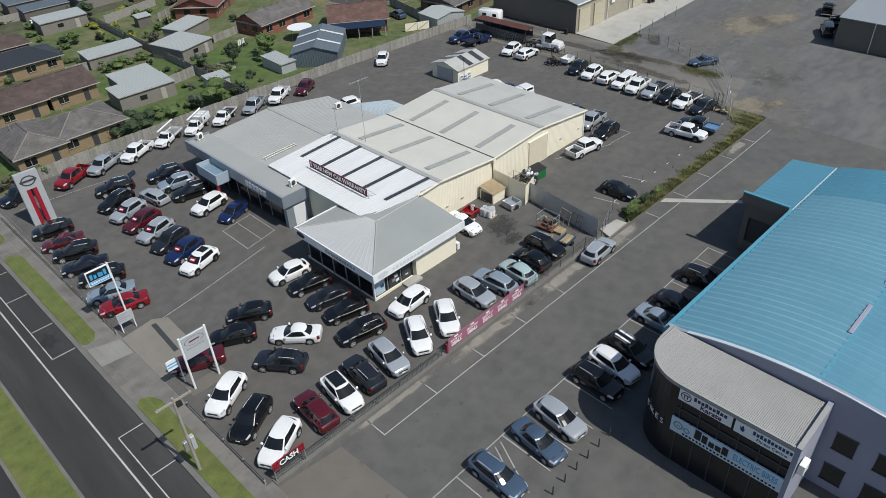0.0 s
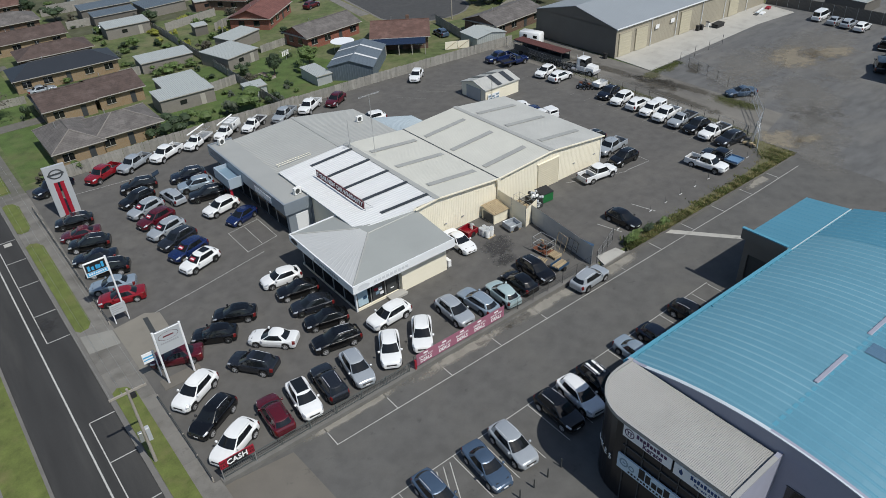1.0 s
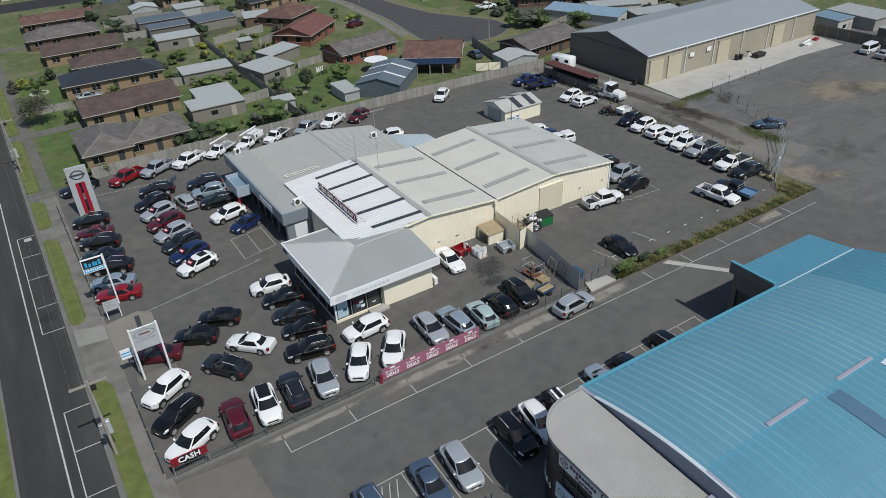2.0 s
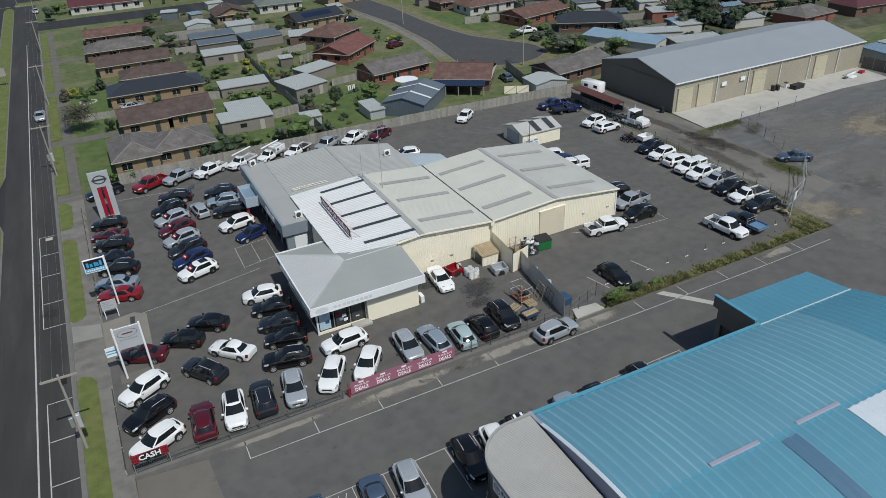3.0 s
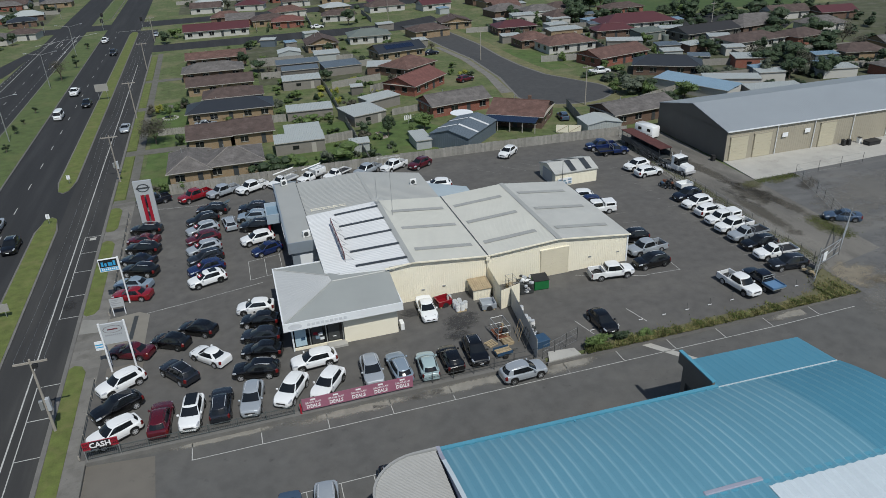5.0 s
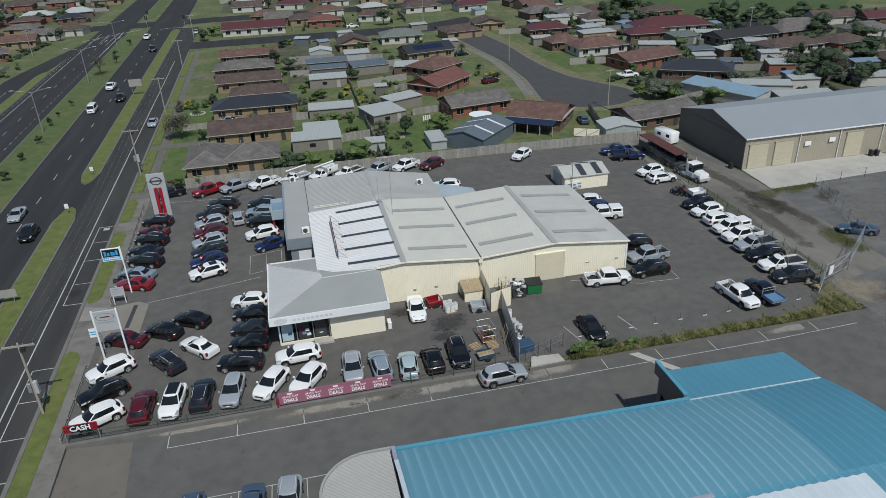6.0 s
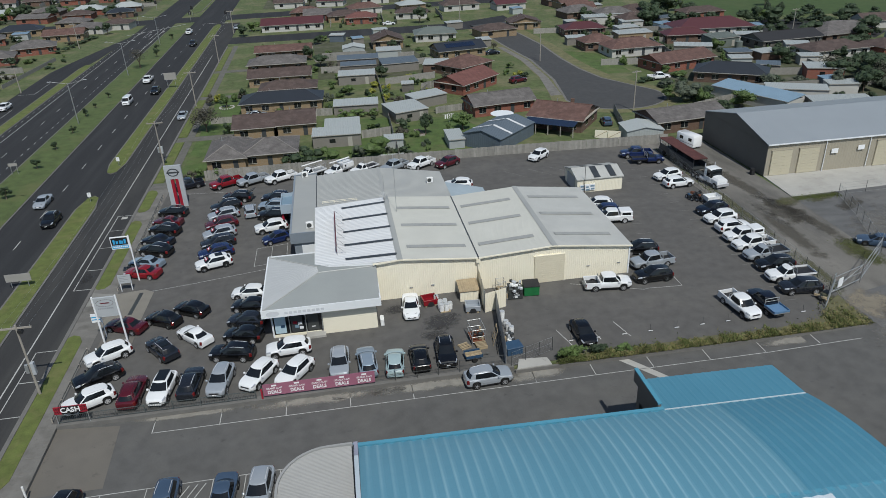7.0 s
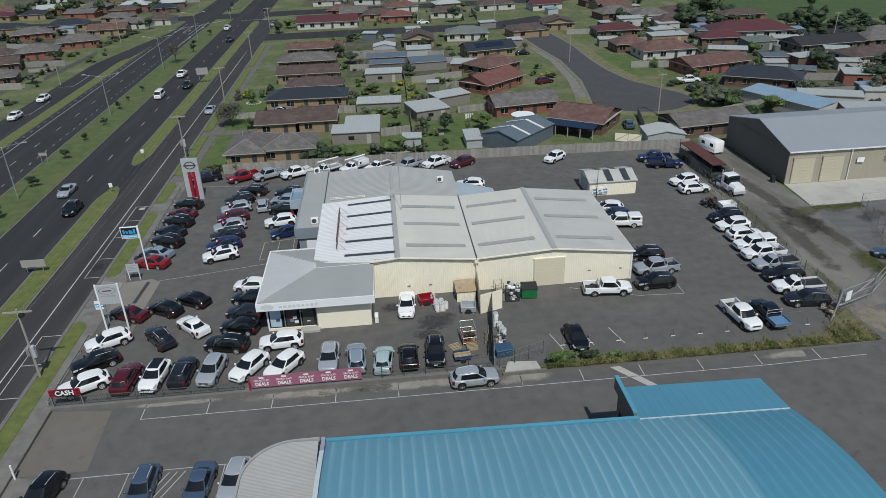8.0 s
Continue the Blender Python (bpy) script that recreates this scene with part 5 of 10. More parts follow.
# dark strip drawn for the shadow gap between canopy and gable wall
part("box_gutter", Shape().box(19.0, -29.2, 7.6, BX0, -16.9, 7.76), clad_dark, blue, "dark strip standing in for the shadow gap behind the shopfront roof")
part("parapet", Shape().box(13.65, -29.6, 0, BX0, -29.25, 8.2), wall_lavender, blue, "rendered end wall")
part("parapet_cap", Shape().box(13.6, -29.62, 8.2, 18.6, -29.27, 8.28), canopy_sheet, blue)
for i in range(6):
    yy = -21.2 - i * 1.5
    part("mullion", Shape().box(13.78, yy, 0.0, 13.86, yy + 0.08, 7.8), clad_dark, blue)
part("door_rail", Shape().box(13.78, -29.2, 5.6, 13.86, -20.9, 5.72), clad_dark, blue)


def front_sign(y0, y1, z0, z1, material=sign_white, wording="white shop sign board"):
    """A board on the shopfront, facing the street."""
    return part("sign_board", Shape().box(13.66, y0, z0, 13.78, y1, z1), material, blue, wording)


def ring_on(y, z, r0, r1):
    """A flat ring on the shopfront."""
    sh = Shape()
    for a in range(0, 360, 20):
        sh.face(*[(13.65, y + r_ * math.cos(radians(b)), z + r_ * math.sin(radians(b))) for r_, b in ((r0, a), (r1, a), (r1, a + 20), (r0, a + 20))])
    return sh


sg = front_sign(-24.95, -20.85, 6.7, 7.78)
part("emblem", ring_on(-21.42, 7.28, 0.34, 0.42).box(13.64, -21.66, 7.38, 13.655, -21.18, 7.45).box(13.64, -21.58, 7.08, 13.655, -21.5, 7.38).box(13.64, -21.34, 7.08, 13.655, -21.26, 7.38), ink_purple, sg, "round emblem")
for i in range(9):
    part("word_bar", Shape().box(13.635, -24.55 + i * 0.29, 7.32, 13.66, -24.34 + i * 0.29, 7.6 + 0.08 * (i in (8, 2, 5))), ink_purple, sg, "dark word shape")
write("Karate", 0.62, ink_purple, sg, pose(13.65, -23.4, 7.0, 90, 0, -90), "dark purple lettering", 0.98, 0.012)
sg = front_sign(-29.45, -25.15, 6.62, 7.73)
for i in range(11):
    part("word_bar", Shape().box(13.635, -29.2 + i * 0.255, 7.22, 13.66, -29.02 + i * 0.255, 7.5 + 0.08 * (i in (10, 6, 8))), sign_navy, sg, "dark word shape")
part("emblem", Shape().face((13.645, -25.9, 7.2), (13.645, -25.75, 7.55), (13.645, -25.6, 7.3), (13.645, -25.5, 7.5), (13.645, -25.62, 7.05), (13.645, -25.8, 6.95)), sign_navy, sg, "small figure emblem")
write("Fitness Centre", 0.36, sign_navy, sg, pose(13.65, -27.85, 6.92, 90, 0, -90), "navy lettering")
sg = front_sign(-29.45, -20.7, 3.2, 4.7, sign_paleblue, "pale blue shop sign board")
part("emblem", ring_on(-21.3, 4.05, 0.26, 0.4).box(13.64, -21.45, 3.98, 13.655, -21.2, 4.1), roof_bluemetal, sg, "blue ring emblem")
part("emblem", ring_on(-22.0, 3.95, 0.16, 0.27), roof_bluemetal, sg, "blue ring emblem")
for i, (y, w, h) in enumerate(((-22.9, 0.5, 0.95), (-23.45, 0.42, 0.8), (-24.0, 0.42, 0.52), (-24.52, 0.42, 0.52), (-25.05, 0.45, 0.8))):
    part("word_bar", Shape().box(13.635, y - w / 2, 3.72, 13.66, y + w / 2, 3.72 + h), ink_black, sg, "dark word shape")
small_print = Shape()
for i in range(26):
    small_print.box(13.635, -28.9 + i * 0.28, 3.36, 13.66, -28.74 + i * 0.28, 3.52)
part("text_line", small_print, ink_black, sg, "line of small dark text shapes")
write("ELECTRIC BIKES", 0.86, sign_blue, sg, pose(13.65, -27.3, 4.12, 90, 0, -90), "blue lettering", 0.54)
for ch, a in zip("BIKES", (46, 38, 32, 23, 14)):
    write(ch, 0.8, ink_white, blue, pose(CX - (CR + 0.0) * math.cos(radians(a)), CY + (CR + 0.0) * math.sin(radians(a)), 3.3, 90, 0, -90 - a), "white lettering on the curved glass")
air_conditioner(14.7, -29.9, 5.3, 180)
# the eaves fall gently to the east while the walls stay plumb
for ob in blue.children_recursive:
    for v in ob.data.vertices:
        if v.co.z < 0.02 and ob.name[:9] != "lettering":
            v.co.z = -0.5
        v.co.z -= 0.0265 * max(0.0, v.co.x - BX0) * min(1.0, max(0.0, v.co.z / 6.0))


# ---- sheds ----
def metal_shed(name, label, x0, y0, x1, y1, eave, ridge, wall, roof, along="x", pitch=0.5, at=None, turn=0.0):
    """A gabled shed on a plan box; the ridge runs along x or y."""
    t = thing(name, label, "shed", (at or (0, 0, 0)), turn, kind="")
    xm, ym = (x0 + x1) / 2, (y0 + y1) / 2
    if along == "x":
        ribbed_wall(t, x0, y0, x1, y0, 0, eave, eave, wall, pitch=pitch)
        ribbed_wall(t, x1, y0, x1, y1, 0, eave, eave, wall, pitch=pitch, zm=ridge)
        ribbed_wall(t, x1, y1, x0, y1, 0, eave, eave, wall, pitch=pitch)
        ribbed_wall(t, x0, y1, x0, y0, 0, eave, eave, wall, pitch=pitch, zm=ridge)
        o = 0.2
        q1 = ((x0 - o, y0 - o, eave), (x1 + o, y0 - o, eave), (x1 + o, ym, ridge), (x0 - o, ym, ridge))
        q2 = ((x1 + o, y1 + o, eave), (x0 - o, y1 + o, eave), (x0 - o, ym, ridge), (x1 + o, ym, ridge))
    else:
        ribbed_wall(t, x0, y0, x1, y0, 0, eave, eave, wall, pitch=pitch, zm=ridge)
        ribbed_wall(t, x1, y0, x1, y1, 0, eave, eave, wall, pitch=pitch)
        ribbed_wall(t, x1, y1, x0, y1, 0, eave, eave, wall, pitch=pitch, zm=ridge)
        ribbed_wall(t, x0, y1, x0, y0, 0, eave, eave, wall, pitch=pitch)
        o = 0.2
        q1 = ((x1 + o, y0 - o, eave), (x1 + o, y1 + o, eave), (xm, y1 + o, ridge), (xm, y0 - o, ridge))
        q2 = ((x0 - o, y1 + o, eave), (x0 - o, y0 - o, eave), (xm, y0 - o, ridge), (xm, y1 + o, ridge))
    rib = 0.006 if ridge > 7 else 0.02
    ribbed_roof(t, *q1, roof, pitch=pitch, high=rib)
    ribbed_roof(t, *q2, roof, pitch=pitch, high=rib)
    return t, q1, q2


big, q1, q2 = metal_shed("storage_shed", "long tan storage shed with a blue grey metal roof", 91.0, 43.8, 143.5, 65.0, 5.6, 8.1, tan_shed, shed_roof)
part("end_wall", Shape().box(90.9, 43.75, 0, 90.98, 65.05, 5.6).prism([(90.9, 43.8), (90.98, 43.8), (90.98, 65), (90.9, 65)], 5.5, 5.6), shed_dark_wall, big, "dark brown end wall")
s = Shape()
s.face((90.88, 65, 5.6), (90.88, 43.8, 5.6), (90.88, 54.4, 8.0))
part("end_wall", s, shed_dark_wall, big, "dark brown end wall")
for x, w, h in ((91.8, 3.7, 4.4), (96.8, 3.7, 4.4), (111.2, 3.5, 4.6), (128.8, 3.6, 4.6)):
    dd = part("roller_door", Shape().box(x, 43.62, 0.02, x + w, 43.78, h), shed_door, big, "closed cream roller door")
    for i in range(8):
        part("slat", Shape().box(x + 0.04, 43.57, 0.1 + i * h / 8.2, x + w - 0.04, 43.63, 0.1 + (i + 0.96) * h / 8.2, 0, 0.01), shed_door, dd)
    part("head", Shape().box(x - 0.1, 43.55, h, x + w + 0.1, 43.8, h + 0.12), tan_shed, dd)
for x in (101.6, 109.8, 118.6, 127.0, 135.8):
    part("downpipe", Shape().rod((x, 43.6, 0), (x, 43.6, 5.5), 0.08, 6), fascia_white, big)
part("wall_sign", Shape().box(102.7, 43.5, 3.1, 103.9, 43.56, 3.9), sign_white, big, "small white wall sign")
part("wall_sign", Shape().box(107.6, 43.5, 3.3, 108.8, 43.56, 4.1), sign_white, big, "small white wall sign")
part("gutter", Shape().box(90.8, 43.4, 5.45, 143.7, 43.62, 5.62), fascia_white, big)

t = thing("timber_pile", "loose pile of boards, pipes and sheets on the concrete", "pile", (137.4, 40.4, 0.02), 12)
for i, (x, y, w, d, z, m_) in enumerate(((-2.2, 0.4, 4.6, 0.5, 0.0, roof_pale), (-1.6, 1.2, 5.2, 0.3, 0.0, wall_grey), (-1.9, 0.5, 4.0, 0.25, 0.16, fascia_white), (-2.4, -0.8, 2.2, 0.9, 0.0, fascia_white), (-3.6, 0.0, 1.6, 0.8, 0.0, clad_dark))):
    part("board", Shape().box(x, y, z, x + w, y + d, z + 0.16, 0, 0.01), m_, t)
part("crate", Shape().box(2.2, -0.7, 0, 3.6, 0.2, 0.45, 0, 0.03), red_gloss, t, "faded red crate")

small, q1, q2 = metal_shed("site_shed", "small cream shed with a grey zinc roof and dark skylights", 58.2, 44.4, 65.9, 50.6, 2.35, 3.3, wall_cream, roof_zinc, pitch=0.25)
for q, us in ((q1, (0.38, 0.72)), (q2, (0.3, 0.62))):
    for u in us:
        part("skylight", Shape().slab(*on_slope(*q, u, 0.06, u + 0.13, 0.97, 0.06), 0.02), skylight, small, "dark roof skylight")
part("door", Shape().box(58.1, 45.6, 0, 58.18, 49.3, 2.2), sheet_grey, small, "grey sliding door")
bd = part("sign_board", Shape().box(58.6, 44.22, 0.35, 61.2, 44.28, 1.45), sign_white, small, "white sign with unreadable print")
for i, (x, z, w) in enumerate(((58.7, 1.1, 0.6), (59.6, 0.95, 0.5), (60.4, 1.1, 0.7), (58.8, 0.6, 0.7), (59.7, 0.5, 0.6), (60.5, 0.6, 0.6))):
    part("print_block", Shape().box(x, 44.2, z - 0.14, x + w, 44.23, z + 0.14), roof_bluemetal, bd)
pole = thing("site_pole", "thin steel pole beside the site shed", "pole", (59.3, 44.0, 0))
part("pole", Shape().rod((0, 0, 0), (0, 0, 4.6), 0.06, 8, 0.04), steel_dark, pole)

far_shed, q1, q2 = metal_shed("far_shed", "brown metal shed with a pale roof beside the yard", 113.2, -40, 140, 3.4, 5.2, 7.2, shed_dark_wall, shed_roof, "y")
for y in (-2.5, -8, -14):
    part("downpipe", Shape().rod((113.0, y, 0), (113.0, y, 5.1), 0.07, 6), fascia_white, far_shed)


# ---- houses ----
TAKEN = []


def window_on(owner, x, z, w, h, y, face=-1):
    wn_ = part("window", Shape().box(x - w / 2, y - 0.03, z, x + w / 2, y + 0.03, z + h), glass_dark, owner)
    part("frame", Shape().box(x - w / 2 - 0.07, y + face * 0.05 - 0.03, z - 0.09, x + w / 2 + 0.07, y + face * 0.05 + 0.03, z).box(x - w / 2 - 0.07, y + face * 0.05 - 0.03, z + h, x + w / 2 + 0.07, y + face * 0.05 + 0.03, z + h + 0.07).box(x - 0.03, y + face * 0.05 - 0.02, z, x + 0.03, y + face * 0.05 + 0.02, z + h), trim_white, wn_)
    return wn_


def house(x, y, w, d, turn, wall, roof, label, hip=True, eave=2.6, rise=1.7, chimney=False, solar_on=False, porch=False, ridge_y=False, lite=False):
    """A single storey house; x, y is its front left corner, w runs along its front."""
    t = thing("house", label, "house", (x, y, -0.12), turn, group="suburban houses")
    along = (w - d) / 2
    for sh in (-along, 0, along):
        c_ = pose(x, y, 0, 0, 0, turn) @ Vector((w / 2 + sh, d / 2, 0))
        TAKEN.append((c_.x, c_.y, d / 2 + 0.6))
    part("wall", Shape().box(0.5, 0.5, 0, w - 0.5, d - 0.5, eave), wall, t)
    o = 0.0
    s = Shape()
    if ridge_y:
        rl = (w / 2, 0 if not hip else w * 0.42)
        pf, pb = (w / 2, 0.0 if not hip else w * 0.45, eave + rise), (w / 2, d if not hip else d - w * 0.45, eave + rise)
        s.face((0, 0, eave), (0, d, eave), pb, pf)
        s.f[-1] = tuple(reversed(s.f[-1]))
        s.face((w, d, eave), (w, 0, eave), pf, pb)
        s.f[-1] = tuple(reversed(s.f[-1]))
        if hip:
            s.face((0, 0, eave), (w, 0, eave), pf)
            s.face((w, d, eave), (0, d, eave), pb)
        else:
            part("gable", Shape().face((0.5, 0.5, eave), (w - 0.5, 0.5, eave), (w / 2, 0.5, eave + rise - 0.1)), wall, t)
            part("gable", Shape().face((w - 0.5, d - 0.5, eave), (0.5, d - 0.5, eave), (w / 2, d - 0.5, eave + rise - 0.1)), wall, t)
        ends = (pf, pb)
    else:
        k = d * 0.45 if hip else 0.0
        pl, pr = (k, d / 2, eave + rise), (w - k, d / 2, eave + rise)
        s.face((0, 0, eave), (w, 0, eave), pr, pl)
        s.face((w, d, eave), (0, d, eave), pl, pr)
        if hip:
            s.face((0, d, eave), (0, 0, eave), pl)
            s.face((w, 0, eave), (w, d, eave), pr)
        else:
            part("gable", Shape().face((0.5, d - 0.5, eave), (0.5, 0.5, eave), (0.5, d / 2, eave + rise - 0.1)), wall, t)
            part("gable", Shape().face((w - 0.5, 0.5, eave), (w - 0.5, d - 0.5, eave), (w - 0.5, d / 2, eave + rise - 0.1)), wall, t)
        ends = (pl, pr)
    part("roof", s, roof, t)
    part("eave_board", Shape().box(0.02, 0.02, eave - 0.14, w - 0.02, d - 0.02, eave - 0.02), trim_white, t)
    if not lite:
        part("ridge_cap", Shape().rod(Vector(ends[0]) + Vector((0, 0, 0.02)), Vector(ends[1]) + Vector((0, 0, 0.02)), 0.1, 6), roof, t)
    if hip and y < 90 and not lite:
        for (cx, cy), e in (((0, 0), 0), ((w if ridge_y else 0, 0 if ridge_y else d), 0), ((0 if ridge_y else w, d if ridge_y else 0), 1), ((w, d), 1)):
            part("hip_cap", Shape().rod((cx, cy, eave + 0.03), Vector(ends[e]) + Vector((0, 0, 0.03)), 0.1, 6), tile_cap, t)
    if not lite:
        part("gutter", Shape().box(-0.08, -0.12, eave - 0.1, w + 0.08, 0.0, eave + 0.02), trim_white, t)
    n = max(2, int(w / (5.2 if lite else 3.6)))
    for i in range(n):
        xx = 0.5 + (w - 1.0) * (i + 0.5) / n
        if i == n // 2:
            part("door", Shape().box(xx - 0.45, 0.44, 0.1, xx + 0.45, 0.5, 2.1), clad_dark, t)
        else:
            if lite:
                part("window", Shape().box(xx - 0.8, 0.44, 0.9, xx + 0.8, 0.5, 2.05), glass_dark, t)
            else:
                window_on(t, xx, 0.9, 1.6, 1.15, 0.47)
    if d > 6 and not lite:
        for yy in (d * 0.33, d * 0.68):
            for xx in (0.47, w - 0.47):
                wn_ = part("window", Shape().box(xx - 0.03, yy - 0.7, 0.95, xx + 0.03, yy + 0.7, 2.05), glass_dark, t)
                part("frame", Shape().box(xx - 0.06, yy - 0.78, 0.86, xx + 0.06, yy + 0.78, 0.95), trim_white, wn_)
    if chimney:
        part("chimney", Shape().box(w * 0.6, d * 0.55, eave, w * 0.6 + 0.7, d * 0.55 + 0.6, eave + rise + 0.7, 0, 0.04), wall, t)
    if not lite:
        part("flue", Shape().rod((w * 0.35, d * 0.62, eave + 0.5), (w * 0.35, d * 0.62, eave + rise + 0.35), 0.07, 8), steel, t)
    if solar_on:
        for i in range(7):
            p = on_slope((0, 0, eave), (w, 0, eave), (w, d / 2, eave + rise), (0, d / 2, eave + rise), 0.2 + i * 0.085, 0.35, 0.28 + i * 0.085, 0.8, 0.08)
            part("solar_panel", Shape().slab(*p, 0.04), solar, t, "dark rooftop solar panel")
    if porch:
        part("verandah_roof", Shape().slab((0.6, -3.2, 2.25), (w - 1, -3.2, 2.25), (w - 1, 0.1, 2.6), (0.6, 0.1, 2.6), 0.08), solar, t, "dark verandah roof")
        for i in range(5):
            part("verandah_post", Shape().box(0.7 + i * (w - 1.9) / 4, -3.1, 0, 0.85 + i * (w - 1.9) / 4, -2.95, 2.25), trim_white, t)
    return t


def flat_shed(x, y, w, d, turn, h, wall, roof, label, drop=0.25, window=True):
    """A backyard shed or garage with a one-pitch ribbed roof."""
    t = thing("backyard_shed", label, "shed", (x, y, -0.12), turn, group="backyard sheds")
    c_ = pose(x, y, 0, 0, 0, turn) @ Vector((w / 2, d / 2, 0))
    TAKEN.append((c_.x, c_.y, max(w, d) / 2 + 0.3))
    part("wall", Shape().box(0.15, 0.15, 0, w - 0.15, d - 0.15, h - 0.02), wall, t)
    ribbed_roof(t, (0, 0, h), (w, 0, h), (w, d, h + drop), (0, d, h + drop), roof, pitch=0.35, high=0.04)
    if window:
        part("door", Shape().box(w * 0.72, 0.1, 0.05, w * 0.72 + 0.9, 0.16, 2.0), trim_white, t)
        part("window", Shape().box(w * 0.35, 0.1, 1.0, w * 0.35 + 1.2, 0.16, 1.75), glass_dark, t)
    part("gutter", Shape().box(0, -0.1, h - 0.12, w, 0.0, h), trim_white, t)
    return t


house(-5.0, 70.2, 8.0, 12.4, 0, brick_tan, tile_grey, "tan brick house wing with a grey tiled hip roof", rise=1.8, ridge_y=True)
house(1.5, 71.2, 11.0, 10.2, 0, brick_tan, tile_grey, "tan brick house with a grey tiled hip roof and white windows", rise=1.75)
house(-2.0, 89.2, 9.2, 11.6, 0, brick_tan, tile_brown, "tan brick unit under a brown tiled gable roof", hip=False, rise=1.6)
house(7.0, 89.6, 8.8, 11.6, 0, brick_tan, tile_brown, "tan brick unit with a dark carport under brown tiles", hip=False, rise=1.75)
flat_shed(147.5, 40.5, 6.0, 7.0, 0, 3.0, render_white, roof_bluemetal, "white workshop shed with a pale blue metal roof")
flat_shed(155.0, 36.5, 9.0, 12.0, 0, 2.8, wall_grey, roof_light, "long grey roofed shed beyond the yard fence", window=False)
flat_shed(149.5, 24.0, 8.0, 9.0, 0, 2.6, shed_dark_wall, roof_light, "dark walled shed beyond the yard fence", window=False)
flat_shed(14.8, 80.0, 10.0, 5.4, -2, 2.6, block_grey, roof_light, "grey block garage with a pale metal roof")
flat_shed(17.4, 85.5, 7.5, 5.6, -2, 2.75, block_grey, roof_light, "grey block garage wing with a pale metal roof", window=False)
house(-2.6, 110.0, 20.0, 9.5, -2, brick_tan, roof_navy, "long tan brick house with a navy metal hip roof", rise=1.7)
house(1.0, 122.6, 15.0, 9.0, -2, brick_brown, tile_brown, "brown brick house with a low brown tiled hip roof", rise=1.5)
house(-3.0, 137.5, 17.5, 9.0, -1, brick_tan, tile_brown, "pair of tan brick units with brown tiled roofs", hip=False, rise=1.6)
house(-4.7, 155.0, 17.5, 10.0, -1, brick_brown, tile_grey, "dark grey tiled hip roof house of brown brick", rise=1.8)
house(-4.0, 174.5, 18.5, 9.0, -1, brick_brown, tile_redbrown, "low house with a red brown roof", hip=False, rise=1.4)
house(-6.0, 230.0, 24.5, 11.0, -2, render_white, roof_maroon, "cream walled house with a dark red metal roof", hip=False, rise=2.0)
flat_shed(19.5, 103.6, 10.6, 5.6, -3, 2.2, block_grey, roof_light, "long low grey backyard shed", window=False)
flat_shed(21.4, 133, 10.2, 6, -3, 2.6, block_grey, roof_light, "grey backyard garage with a pale roof")
flat_shed(21.7, 154, 12.4, 6, -2, 2.7, shed_dark_wall, roof_bluegrey, "low blue grey metal garage")
flat_shed(22.5, 146, 10.4, 5.0, -2, 2.5, shed_dark_wall, roof_bluegrey, "blue grey carport over parked cars", window=False)
metal_shed("backyard_shed", "pale gabled garden garage", 0, 0, 7, 6, 2.3, 3.1, roof_light, roof_light, "y", at=(24.0, 173.5, -0.12), turn=-3)
flat_shed(34.2, 165.0, 8.0, 6.0, -2, 2.4, roof_light, roof_light, "low white metal garage", window=False)
flat_shed(34.4, 144.4, 10.8, 8, 4, 2.5, block_grey, roof_bluegrey, "grey garage with a blue grey roof", window=False)
flat_shed(45.5, 140.5, 7, 7, -14, 2.5, brick_brown, roof_light, "striped roof patio shed")
flat_shed(37.3, 120.4, 3.3, 2.6, -3, 2.2, shed_dark_wall, roof_light, "small dark garden shed", window=False)
flat_shed(33.0, 92.5, 8.2, 8.6, 17, 2.5, block_grey, roof_light, "weathered grey garage with a pale stained roof")
flat_shed(38.8, 103.2, 9.0, 5.2, 24, 2.5, block_grey, roof_light, "long grey block shed with a flat roof", window=False)
flat_shed(29.0, 75.8, 4.0, 3.0, -4, 2.0, roof_light, roof_light, "small pale garden shed", window=False)
flat_shed(41.5, 72.5, 3.4, 6.5, 0, 1.9, sheet_grey, roof_light, "low lean-to of grey sheets", window=False)
dsh, q1, q2 = metal_shed("backyard_shed", "dark blue grey gabled garage with white skylight strips", 0, 0, 13.0, 8.6, 2.7, 3.9, roof_bluegrey, roof_bluegrey, "x", at=(50.8, 67.7, -0.12), turn=45)
for q in (q1, q2):
    for u in (0.3, 0.68):
        part("skylight", Shape().slab(*on_slope(*q, u, 0.02, u + 0.05, 0.98, 0.07), 0.02), roof_white, dsh, "white skylight strip")
house(59.7, 82.2, 12.6, 12.0, -37, brick_brown, tile_redbrown, "brown brick house with red brown tiles and a dark verandah", hip=False, rise=2.0, chimney=True, porch=True)
house(50.5, 92.0, 15.5, 9.0, 9, brick_red, tile_grey, "red brick house with a mossy grey tiled gable roof", hip=False, rise=1.8)
house(51.9, 111.7, 15.5, 10.5, 42, brick_red, tile_terracotta, "red brick house with a terracotta gable roof", hip=False, rise=1.9)
house(55.0, 131.0, 13.5, 11, 36, brick_brown, tile_redbrown, "brown brick house with a red brown hip roof", rise=2.1)
house(52.5, 155.5, 16.0, 10.5, 10, brick_tan, roof_navy, "tan brick house with a navy roof and solar panels", hip=False, rise=1.8, solar_on=True)
house(33.8, 180.5, 11.0, 12.0, 0, brick_tan, tile_brown, "tan brick house with a brown gable facing the yard", hip=False, rise=2.0, ridge_y=True)
